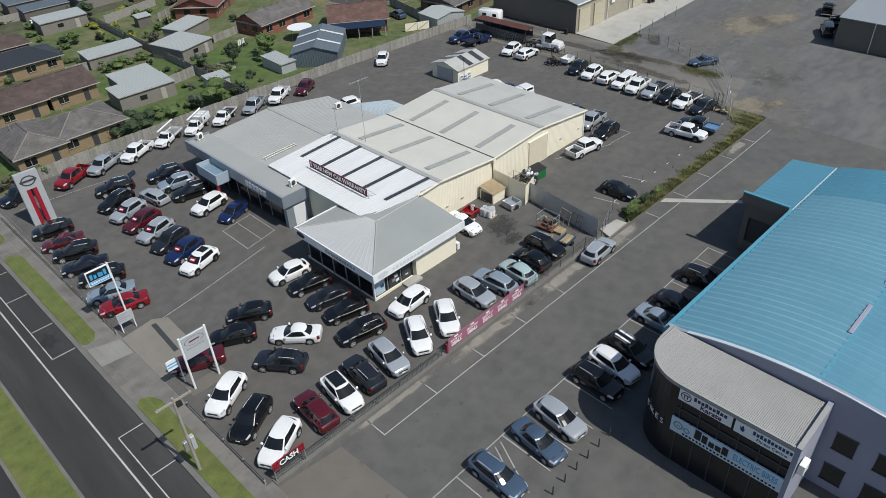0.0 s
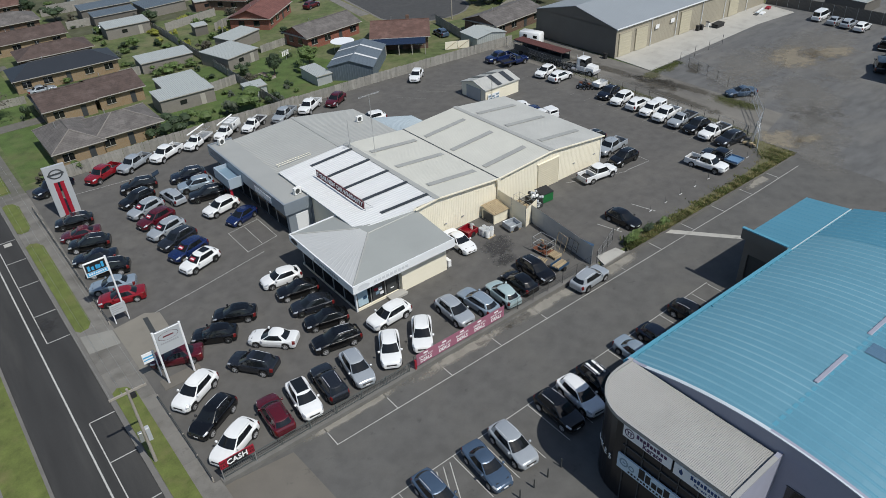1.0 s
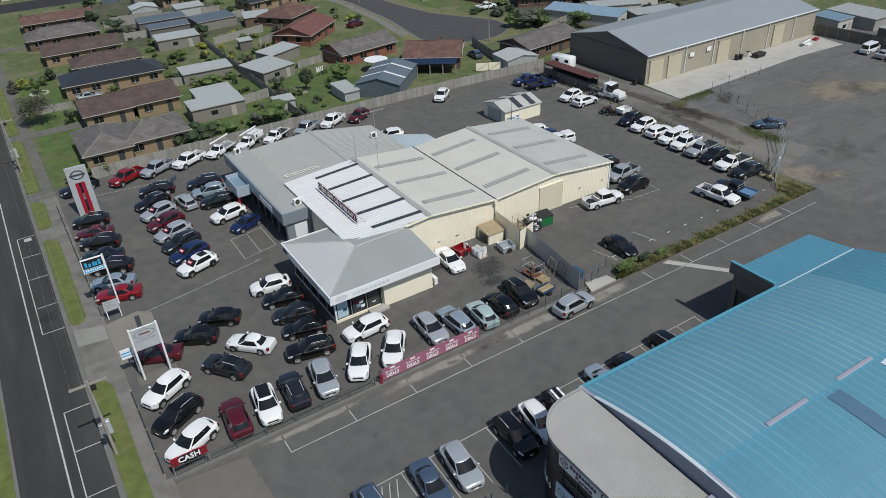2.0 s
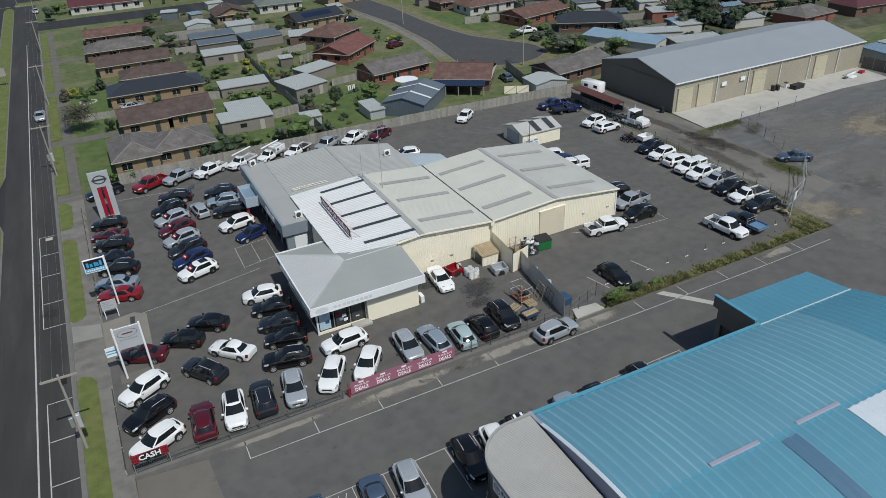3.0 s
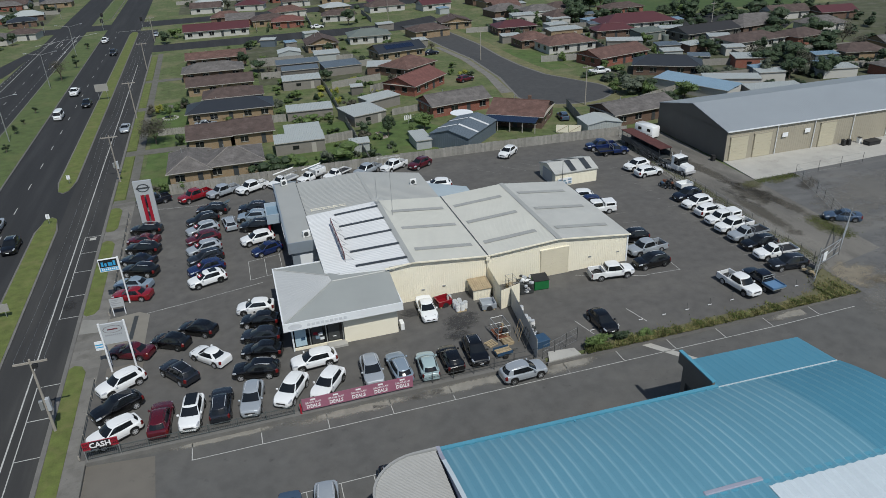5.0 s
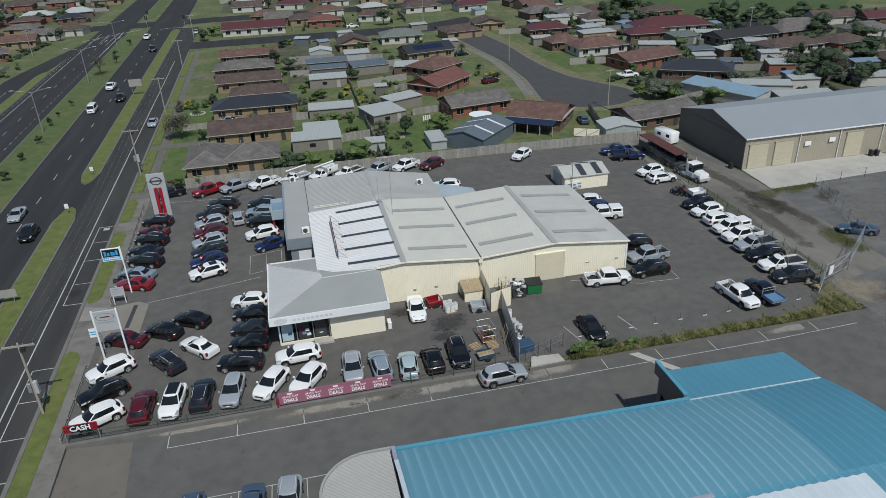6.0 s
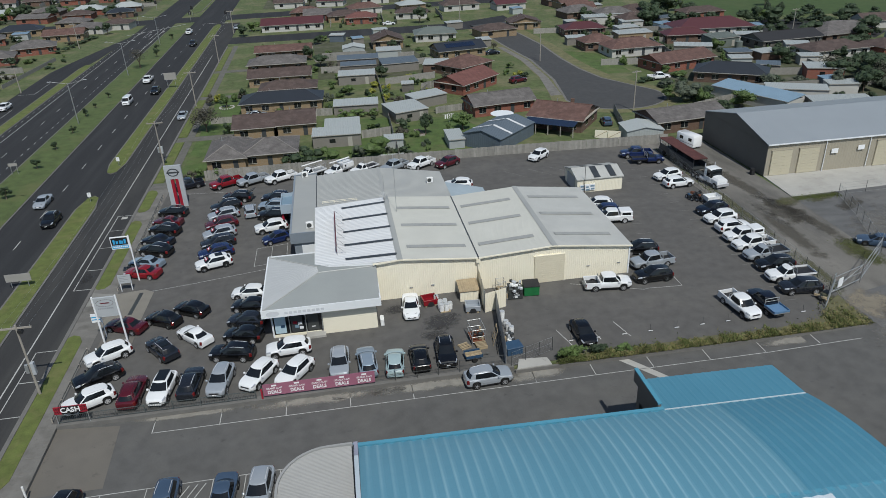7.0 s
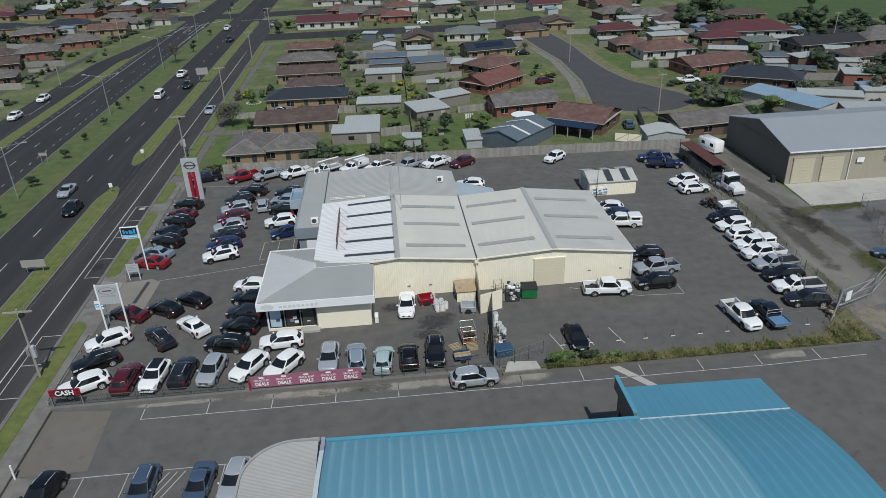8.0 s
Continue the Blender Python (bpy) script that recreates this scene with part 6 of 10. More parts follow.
house(49.0, 188.0, 15.0, 11, -4, render_white, roof_green, "house with a grey green roof and white trim", rise=1.7)
house(27, 236.5, 13, 9, -5, brick_red, tile_terracotta, "small red brick house with a terracotta hip roof")
house(47.5, 242, 14, 9, -8, render_white, tile_brown, "white walled house with a brown roof")
house(85.5, 199.0, 12, 11, -4, brick_tan, tile_brown, "tan brick house with a brown gable", hip=False, ridge_y=True)
house(99.5, 178.5, 15.0, 10, -3, brick_brown, roof_maroon, "brown house with a dark red roof")
house(102.0, 141.8, 17.0, 11.0, 3, render_white, tile_redbrown, "white walled house with a red brown hip roof", rise=2.1)
house(98.0, 153.6, 11.0, 9.0, 3, brick_brown, tile_redbrown, "red brown roofed wing of a brick house", rise=1.9)
house(107.0, 119.0, 19.0, 11.0, 14, brick_red, tile_redbrown, "red brick house with a brown gable roof", hip=False)
house(110.5, 108.6, 18.0, 9.6, -33, brick_brown, roof_navy, "brick house with a dark navy hip roof", rise=2.0)
flat_shed(108.2, 94.7, 20.0, 6.0, -67, 2.6, render_white, roof_bluemetal, "long house with a pale blue metal roof", drop=0.7, window=False)
flat_shed(118.2, 88.2, 13.4, 5.0, -26, 2.6, render_white, roof_light, "long narrow patio roof of pale sheets", window=False)
flat_shed(121.5, 75.5, 13, 5.0, -12, 2.4, block_grey, roof_light, "grey garage with a pale roof", window=False)
house(83.5, 69.4, 17.0, 10.0, 8, brick_brown, tile_grey, "brown brick house with a grey tiled roof", hip=False, rise=1.5)
metal_shed("backyard_shed", "pale metal gabled garage behind the paling fence", 0, 0, 7.2, 6.0, 2.2, 2.9, roof_light, roof_light, "y", at=(76.3, 67.4, -0.12), turn=-6)
house(134.0, 165.0, 27.0, 14.0, -5, render_white, roof_maroon, "large house with a dark red hip roof", rise=2.5)
house(126.0, 156.5, 14.0, 8.0, -6, brick_brown, roof_maroon, "low dark red roofed wing of a house", rise=1.6)
house(147.5, 137.5, 22.0, 11.0, 6, shed_dark_wall, roof_black, "house with a near black gable roof", hip=False)
house(152.0, 119.4, 19.0, 11.0, 5, render_white, tile_brown, "pale walled house with a brown roof")
flat_shed(136.0, 145.4, 9.5, 6.5, 7, 2.8, roof_green, roof_green, "green metal garage with a plain green roof", drop=0.6)
flat_shed(138.5, 103.0, 9.0, 6.5, -22, 2.7, brick_red, roof_light, "red brick shed with a striped pale roof")
flat_shed(121.0, 141.0, 11.0, 5.0, -25, 2.6, block_grey, roof_light, "white flat roofed carport between houses", window=False)
flat_shed(114.0, 200.0, 9.0, 6.0, -6, 2.8, render_white, roof_light, "white metal roofed outbuilding", window=False)
flat_shed(124.0, 204.0, 8.0, 5.5, 8, 2.6, render_white, roof_light, "white metal roofed outbuilding", window=False)
flat_shed(131.0, 128.0, 7.0, 5.0, -12, 2.4, block_grey, roof_bluegrey, "low grey garden workshop roof", window=False)
flat_shed(139.0, 124.0, 7.0, 5.0, 10, 2.4, brick_brown, roof_light, "low pale roofed garden workshop", window=False)
flat_shed(130.0, 112.0, 6.0, 4.5, -30, 2.4, shed_dark_wall, roof_bluegrey, "dark carport beside a brick house", window=False)
flat_shed(113.0, 164.0, 12.0, 6.0, 0, 2.7, brick_tan, roof_light, "tan shed with a white roof")
flat_shed(128.0, 121, 6, 4, -14, 2.3, roof_light, roof_light, "small pale metal garden shed", window=False)
for x, y, w_, d_, turn, m_ in ((106.5, 182, 7, 5, -8, roof_light), (118, 176, 8, 5, 6, roof_light), (131, 171, 7, 4.5, -10, roof_bluegrey), (147, 152, 8, 5, -18, roof_light), (152, 133, 7, 5, -22, roof_light), (146, 117, 6, 4, -16, roof_light), (160, 121, 8, 5, -24, roof_bluegrey), (166, 143, 9, 5, -20, roof_light), (112.5, 150.5, 5, 4, -6, roof_light), (101.8, 146.5, 5, 4, 4, roof_light), (156, 164, 8, 5, -14, roof_light), (124, 188, 8, 5, -4, roof_light), (139, 190, 7, 5, 8, roof_bluegrey), (168, 100, 8, 5, -26, roof_light), (176, 122, 8, 5, -24, roof_light), (134, 88, 7, 4, -14, roof_light), (150, 84, 9, 5, -12, roof_light)):
    if all(math.hypot(x - a_, y - b_) > r_ + 1.6 for a_, b_, r_ in TAKEN):
        flat_shed(x, y, w_, d_, turn, 2.4, render_white if m_ is roof_light else block_grey, m_, "pale metal roofed garden shed" if m_ is roof_light else "blue grey roofed garden shed", window=False)
flat_shed(121.5, 131.5, 4, 4, -4, 2.3, roof_bluemetal, roof_bluemetal, "small blue garden shed", window=False)
# across the highway
house(-90.0, 210.6, 15.0, 11.0, 17, brick_red, tile_grey, "red brick house with a weathered grey hip roof", rise=2.0)
house(-93.0, 152.0, 14.0, 10.0, 14, brick_brown, tile_grey, "brown brick house with a grey roof")
house(-101.0, 173.0, 14.0, 10.0, 14, brick_brown, tile_brown, "brown brick house with a brown gable roof", hip=False)
house(-97.0, 193.5, 14.0, 11.0, 14, brick_red, tile_grey, "red brick house with a grey tiled hip roof", rise=2.0)
house(-89.0, 238.5, 15.5, 10.5, 4, brick_tan, tile_redbrown, "yellow brick house with a red brown gable roof", hip=False)
house(-116.0, 234.5, 15.0, 11.0, 20, brick_red, tile_grey, "red brick house with a pale grey hip roof", rise=2.0)
house(-95, 135, 13, 10, 8, brick_brown, tile_brown, "brown brick house with a brown roof")
house(-97, 110, 13, 10, 4, brick_tan, tile_terracotta, "tan brick house with a red roof")
rng = random.Random(5)
roofs = [tile_grey, tile_grey, tile_brown, tile_brown, tile_redbrown, roof_light, roof_navy, tile_brown, roof_maroon]
walls = [brick_tan, brick_red, brick_brown, render_white, brick_tan]
words = {tile_grey: "grey tiles", tile_brown: "brown tiles", tile_redbrown: "red brown tiles", tile_terracotta: "terracotta tiles", roof_light: "pale metal", roof_navy: "navy metal", roof_maroon: "dark red metal"}
wwords = {brick_tan: "tan brick", brick_red: "red brick", brick_brown: "brown brick", render_white: "white"}


def far_house(x, y):
    r_, w_ = rng.choice(roofs), rng.choice(walls)
    house(x, y, rng.uniform(12, 17), rng.uniform(9, 11), rng.uniform(-12, 12), w_, r_, wwords[w_] + " house roofed in " + words[r_] + " on a suburban street", hip=rng.random() < 0.7, rise=rng.uniform(1.5, 2.1), lite=True)


for row in range(6):
    for col in range(19):
        x, y = -160 + col * 19.5 + rng.uniform(-2, 2), 297 + row * (19 if row % 2 else 24) + (row // 2) * 20 + rng.uniform(-2, 2)
        if -64 < x < -16 or (150 < x and row < 3):
            continue
        far_house(x, y)
for x, y in ((70, 255), (92, 248), (116, 252), (112, 214), (134, 208), (126, 190), (10, 252), (-112, 256), (-136, 255), (-132, 206), (-126, 178), (-122, 145), (176, 150), (172, 118), (190, 132), (168, 96), (186, 100), (206, 110), (210, 150)):
    far_house(x, y)
for x, y in ((68, 172), (96, 236), (128, 232), (150, 180), (20, 200), (36, 205), (96, 165), (158, 165), (164, 128), (134, 178), (106, 196), (28, 190), (-100, 196), (-104, 250), (160, 98), (136, 92), (152, 88), (64, 210)):
    flat_shed(x, y, rng.uniform(4, 7), rng.uniform(3.5, 5), rng.uniform(-15, 15), 2.4, rng.choice([roof_light, block_grey, roof_bluegrey]), rng.choice([roof_light, roof_light, roof_bluemetal]), "pale metal backyard shed", window=False)
for x, y in ((116, 224), (152, 196), (122, 206), (72, 186), (20, 244), (4, 262), (30, 262), (52, 264), (74, 268), (96, 266), (118, 240), (-84, 256), (-96, 275), (-112, 192), (170, 140), (196, 158), (164, 74), (184, 74), (204, 84), (128, 62), (-74, 262), (-92, 88), (-95, 62)):
    far_house(x, y)
flat("ground_oval", [(170, 196), (230, 186), (300, 250), (280, 330), (180, 330), (160, 240)], -0.4, -0.1, grass_oval, "mown green sports field", "ground")
solid("road_east_street", Shape().prism([(156, 170), (190, 144), (200, 152), (192, 184), (172, 186)], -0.5, -0.1), asphalt_road, "asphalt street end between the houses", "road", kind="structure")


# ---- vehicles ----
def loft_car(spec):
    """Splits a lofted body into painted body and glass. spec rows: x, floor, waist, top, half width, half roof width, kind; kind tells what lies between this row and the next."""
    body, glass = Shape(), {}
    rows = []
    for i in range(len(spec)):
        rows.append(spec[i])
        if i + 1 < len(spec) and abs(spec[i][0] - spec[i + 1][0]) > 0.2:
            p0, p1, p2, p3 = spec[max(0, i - 1)], spec[i], spec[i + 1], spec[min(len(spec) - 1, i + 2)]
            for t in (0.33, 0.67):
                mid_row = []
                for k in range(6):
                    a, b, c, d = p0[k], p1[k], p2[k], p3[k]
                    m1, m2 = (c - a) * 0.3, (d - b) * 0.3
                    v = (2 * t ** 3 - 3 * t ** 2 + 1) * b + (t ** 3 - 2 * t ** 2 + t) * m1 + (3 * t ** 2 - 2 * t ** 3) * c + (t ** 3 - t ** 2) * m2
                    mid_row.append(b + (c - b) * t if k == 0 else v)
                rows.append((*mid_row, p1[6]))
    rings = []
    for x, zb, zw, zt, w, wt, kind in rows:
        tall = zt - zw > 0.3
        zs = zt - 0.1 if tall else zw + (zt - zw) * 0.6
        rings.append([(x, w * 0.9, zb), (x, w * 0.985, zb + 0.16), (x, w, zb + (zw - zb) * 0.5), (x, w * 0.985, zw - 0.07), (x, w * 0.95, zw), (x, wt, zs), (x, wt * 0.93, zs + (zt - zs) * 0.55), (x, wt * 0.7, zt), (x, 0, zt + 0.025)])

    def both(poly):
        return [list(reversed(poly)), [(px, -py, pz) for px, py, pz in poly]]

    for i in range(len(rings) - 1):
        r0, r1 = rings[i], rings[i + 1]
        kind = rows[i][6]
        for j in range(8):
            quad = [r0[j], r0[j + 1], r1[j + 1], r1[j]]
            for side, q in enumerate(both(quad)):
                if j == 4 and kind in ("screen", "side", "back", "rearside"):
                    key = "side_window" + str(side) + ("f" if kind == "screen" or rows[i][0] > -0.2 else "b")
                    glass.setdefault(key, Shape()).face(*q)
                elif j >= 5 and kind in ("screen", "back"):
                    glass.setdefault("windscreen" if kind == "screen" else "rear_window", Shape()).face(*q)
                elif j == 0:
                    glass.setdefault("sill", Shape()).face(*q)
                else:
                    body.face(*q)
    for r, flip in ((rings[0], False), (rings[-1], True)):
        full = r + [(px, -py, pz) for px, py, pz in reversed(r[:-1])]
        body.face(*(full if not flip else list(reversed(full))))
    low0, low1 = [r[0] for r in rings], [(r[0][0], -r[0][1], r[0][2]) for r in rings]
    for i in range(len(rings) - 1):
        body.face(low0[i], low0[i + 1], low1[i + 1], low1[i])
    return body, glass


def curve_at(pts, x):
    """A soft curve through (x, value) points given from the nose backwards."""
    if x >= pts[0][0]:
        return pts[0][1]
    for k in range(len(pts) - 1):
        (xa, a), (xb, b) = pts[k], pts[k + 1]
        if xa >= x >= xb:
            t = (xa - x) / max(1e-6, xa - xb)
            before = pts[max(0, k - 1)]
            after = pts[min(len(pts) - 1, k + 2)]
            m1 = (b - before[1]) / max(0.05, before[0] - xb) * (xa - xb)
            m2 = (after[1] - a) / max(0.05, xa - after[0]) * (xa - xb)
            m1, m2 = (max(-abs(b - a) * 2, min(abs(b - a) * 2, m)) for m in (m1, m2))
            return (2 * t ** 3 - 3 * t ** 2 + 1) * a + (t ** 3 - 2 * t ** 2 + t) * m1 + (3 * t ** 2 - 2 * t ** 3) * b + (t ** 3 - t ** 2) * m2
    return pts[-1][1]


SPECS = dict(
    suv=dict(nose=2.25, tail=-2.25, W=0.93, H=1.63, top=[(2.25, 0.7), (2.2, 0.84), (2.05, 0.95), (1.6, 1.04), (1.2, 1.09), (0, 1.07), (-1.6, 1.1), (-2.05, 1.1), (-2.2, 1.02), (-2.25, 0.86)],
             glass=(1.22, 0.28, -1.72, -2.1), Wb=0.86, Wr=0.655, sill=0.25, axles=(1.38, -1.32), r=0.36, sideglass=0.84, clad=True, rails=True),
    wagon=dict(nose=2.3, tail=-2.35, W=0.9, H=1.5, top=[(2.3, 0.62), (2.24, 0.75), (2.05, 0.84), (1.6, 0.93), (1.15, 0.98), (0, 0.97), (-1.8, 1.0), (-2.2, 0.99), (-2.32, 0.92), (-2.35, 0.75)],
               glass=(1.2, 0.25, -1.75, -2.25), Wb=0.83, Wr=0.63, sill=0.22, axles=(1.42, -1.36), r=0.34, sideglass=0.93, clad=False, rails=True),
    sedan=dict(nose=2.3, tail=-2.3, W=0.9, H=1.43, top=[(2.3, 0.56), (2.24, 0.68), (2.05, 0.77), (1.6, 0.87), (1.1, 0.94), (0, 0.93), (-1.3, 0.97), (-1.8, 1.01), (-2.2, 1.0), (-2.28, 0.93), (-2.3, 0.75)],
               glass=(1.15, 0.22, -0.98, -1.72), Wb=0.83, Wr=0.6, sill=0.2, axles=(1.4, -1.36), r=0.335, sideglass=0.86, clad=False, rails=False),
    hatch=dict(nose=2.1, tail=-2.05, W=0.89, H=1.49, top=[(2.1, 0.6), (2.04, 0.72), (1.88, 0.82), (1.5, 0.92), (1.12, 0.98), (0, 0.98), (-1.5, 1.03), (-1.9, 1.03), (-2.02, 0.95), (-2.05, 0.78)],
               glass=(1.2, 0.28, -1.4, -1.92), Wb=0.82, Wr=0.61, sill=0.2, axles=(1.3, -1.25), r=0.335, sideglass=0.85, clad=False, rails=False),
    van=dict(nose=2.4, tail=-2.4, W=0.9, H=1.95, top=[(2.4, 0.8), (2.35, 0.95), (2.2, 1.06), (1.9, 1.14), (0, 1.1), (-2.2, 1.1), (-2.36, 1.05), (-2.4, 0.9)],
             glass=(2.05, 1.4, -2.2, -2.34), Wb=0.86, Wr=0.74, sill=0.24, axles=(1.45, -1.4), r=0.34, sideglass=0.93, clad=False, rails=False),
    cab=dict(nose=2.62, tail=-0.95, W=0.94, H=1.82, top=[(2.62, 0.84), (2.57, 1.0), (2.4, 1.09), (1.9, 1.16), (1.4, 1.19), (0, 1.16), (-0.95, 1.16)],
             glass=(1.5, 0.78, -0.72, -0.9), Wb=0.89, Wr=0.71, sill=0.34, axles=(1.62,), r=0.375, sideglass=0.95, clad=True, rails=False),
    single=dict(nose=2.6, tail=-0.24, W=0.92, H=1.76, top=[(2.6, 0.78), (2.55, 0.94), (2.4, 1.04), (1.9, 1.12), (1.4, 1.16), (0, 1.13), (-0.24, 1.13)],
                glass=(1.42, 0.68, -0.02, -0.2), Wb=0.86, Wr=0.66, sill=0.34, axles=(1.62,), r=0.375, sideglass=0.93, clad=True, rails=False))


def car_shell(sp):
    """Lower body with wheel openings and a separate curved cabin; returns named shapes."""
    out = {}
    nose, tail, W, sill = sp["nose"], sp["tail"], sp["W"], sp["sill"]
    cut_tail = tail > -1.5
    xs = set()
    n = 26
    for i in range(n + 1):
        xs.add(round(nose + (tail - nose) * i / n, 3))
    for e in (0.03, 0.08, 0.16, 0.27):
        xs.add(round(nose - e, 3))
        if not cut_tail:
            xs.add(round(tail + e, 3))
    for ax in sp["axles"]:
        for a in range(0, 181, 20):
            xs.add(round(ax + (sp["r"] + 0.055) * math.cos(radians(a)), 3))
    xs = sorted(xs, reverse=True)
    rings = []
    for x in xs:
        w = W
        df, dr = max(0.0, (x - (nose - 0.75)) / 0.75), max(0.0, ((tail + 0.55) - x) / 0.55)
        w *= 1 - 0.2 * df ** 2.2 - 0.1 * df ** 9
        if not cut_tail:
            w *= 1 - 0.14 * dr ** 2.2 - 0.08 * dr ** 8
        zt = curve_at(sp["top"], x)
        zb = sill + 0.12 * df ** 6 + (0.14 * dr ** 6 if not cut_tail else 0)
        for ax in sp["axles"]:
            q = (sp["r"] + 0.055) ** 2 - (x - ax) ** 2
            if q > 0:
                zb = max(zb, sp["r"] + math.sqrt(q))
        zs = zt - 0.085
        bulge = 0.012
        h = zs - zb
        lo = min(zb + 0.16, zb + 0.4 * h)
        rings.append([(x, w * 0.945, zb), (x, w * 0.985, lo), (x, w + bulge, zb + 0.55 * h), (x, w * 0.99, zb + 0.85 * h), (x, w * 0.955, zs), (x, w * 0.88, zs + 0.05), (x, w * 0.5, zt), (x, 0, zt + 0.02)])
    for i in range(len(rings) - 1):
        r0, r1 = rings[i], rings[i + 1]
        xm = (r0[0][0] + r1[0][0]) / 2
        for k in range(7):
            for side in (1, -1):
                q = [r0[k], r0[k + 1], r1[k + 1], r1[k]]
                q = [(a, b * side, c) for a, b, c in q]
                if side > 0:
                    q.reverse()
                name = "body"
                if k == 0 and sp["clad"]:
                    name = "sill_trim" + str(side)
                elif nose - 0.5 < xm < nose - 0.06 and k in (3, 4):
                    name = "headlight" + str(side)
                elif not cut_tail and tail + 0.02 < xm < tail + 0.26 and k in (2, 3, 4):
                    name = "tail_light" + str(side)
                out.setdefault(name, Shape()).face(*q)
    for r, flip in ((rings[0], False), (rings[-1], True)):
        full = r + [(px, -py, pz) for px, py, pz in reversed(r[:-1])]
        out["body"].face(*(full if not flip else list(reversed(full))))
    under = Shape().box(tail + 0.15, -W * 0.8, sill - 0.02, nose - 0.2, W * 0.8, sill + 0.3)
    for ax in sp["axles"]:
        under.box(ax - 0.5, -W * 0.62, sill, ax + 0.5, W * 0.62, sill + 0.62)
    out["underbody"] = under
    # cabin
    xwb, xwt, xrt, xrb = sp["glass"]
    H, Wb, Wr = sp["H"], sp["Wb"], sp["Wr"]
    z0 = min(curve_at(sp["top"], xwb), curve_at(sp["top"], xrb)) - 0.05
    yf = (0.0, 0.4, 0.72, 0.9, 1.0)
    g1 = sp["sideglass"]
    ss = (0.035, 0.2, 0.4, 0.44, 0.62, 0.78, g1, (g1 + 1) / 2) if g1 < 0.92 else (0.035, 0.2, 0.46, 0.5, 0.7, 0.9, g1)
    b_at = 0.42 if g1 < 0.92 else 0.48

    def outline(t):
        xf, xr = xwb + (xwt - xwb) * t, xrb + (xrt - xrb) * t
        w = Wb + (Wr - Wb) * t
        fb, rb = 0.28 - 0.1 * t, (0.26 - 0.08 * t if not cut_tail else 0.1)
        pts = [(xf - fb * y ** 2.2, w * y * (0.95 if y == 1 else 1), "f") for y in yf]
        xa, xc = xf - fb, xr + rb
        pts += [(xa + (xc - xa) * s_, w * (1 - 0.085 * (2 * s_ - 0.7) ** 2), s_) for s_ in ss]
        pts += [(xr + rb * y ** 2.2, w * y * (0.86 if not cut_tail else 0.95), "r") for y in reversed(yf)]
        return pts

    levels = [(0.0, 0.0), (0.1, 0.1), (0.48, 0.5), (0.86, 0.87), (0.95, 0.95), (1.06, 0.99)]
    rings = []
    for t, zf in levels:
        rings.append([(x, y, z0 + (H - z0) * zf, tag) for x, y, tag in outline(t)])
    top = rings[-1]
    cx = (xwt + xrt) / 2
    for sc, up in ((0.86, 0.012), (0.5, 0.03), (0.02, 0.038)):
        rings.append([(cx + (x - cx) * sc, y * sc, H + up, tag) for x, y, z, tag in top])
    arc = 0.0 if H > 1.9 else 0.09 if not cut_tail else 0.05
    xp, half_len = xwt - 0.55, (xwt - xrt) * 0.62
    rings = [[(x, y, z - arc * min(1.6, ((x - xp) / half_len) ** 2) * max(0.0, (z - z0) / (H - z0)) ** 1.5, tag) for x, y, z, tag in rg_] for rg_ in rings]
    m = len(top)
    for li in range(len(rings) - 1):
        for c in range(m - 1):
            a, b_ = rings[li][c], rings[li][c + 1]
            d, e = rings[li + 1][c], rings[li + 1][c + 1]
            ta, tb = a[3], b_[3]
            for side in (1, -1):
                q = [(v[0], v[1] * side, v[2]) for v in (a, b_, e, d)]
                if side < 0:
                    q.reverse()
                name = "body"
                if 1 <= li <= 2:
                    if ta == "f" and tb == "f" and c <= 2:
                        name = "windscreen"
                    elif ta == "r" and tb == "r" and c >= m - 4:
                        name = "rear_window"
                    elif not isinstance(ta, str) and not isinstance(tb, str) and tb <= g1 + 0.001:
                        name = "side_window" + ("f" if tb < b_at + 0.03 else "b") + str(side)
                elif li in (0, 3) and ta == "f" and tb == "f" and c <= 2:
                    name = "windscreen" if li == 0 else "body"
                out.setdefault(name, Shape()).face(*q)
    return out


WHEEL_TYRE = Shape().rod((0, -0.12, 0), (0, 0.12, 0), 0.355, 18).mesh("tyre", rubber, 40)
rs = Shape()
rs.rod((0, -0.128, 0), (0, 0.128, 0), 0.085, 10)
for a in range(0, 360, 72):
    c_, s_ = math.cos(radians(a)), math.sin(radians(a))
    for yy in (-0.124, 0.124):
        w_ = 0.055
        q = [(-s_ * w_, yy, c_ * w_), (c_ * 0.25 - s_ * w_, yy, s_ * 0.25 + c_ * w_), (c_ * 0.25 + s_ * w_, yy, s_ * 0.25 - c_ * w_), (s_ * w_, yy, -c_ * w_)]
        rs.face(*q)
        rs.face(*reversed(q))
for a in range(0, 360, 24):
    for yy in (-0.124, 0.124):
        q = [(r_ * math.cos(radians(b)), yy, r_ * math.sin(radians(b))) for r_, b in ((0.21, a), (0.25, a), (0.25, a + 24), (0.21, a + 24))]
        rs.face(*q)
        rs.face(*reversed(q))
WHEEL_RIM = rs.mesh("rim", alloy)
ARCH = Shape().rod((0, -0.1, 0), (0, 0.1, 0), 0.41, 18).mesh("wheel_arch", plastic_black, 40)


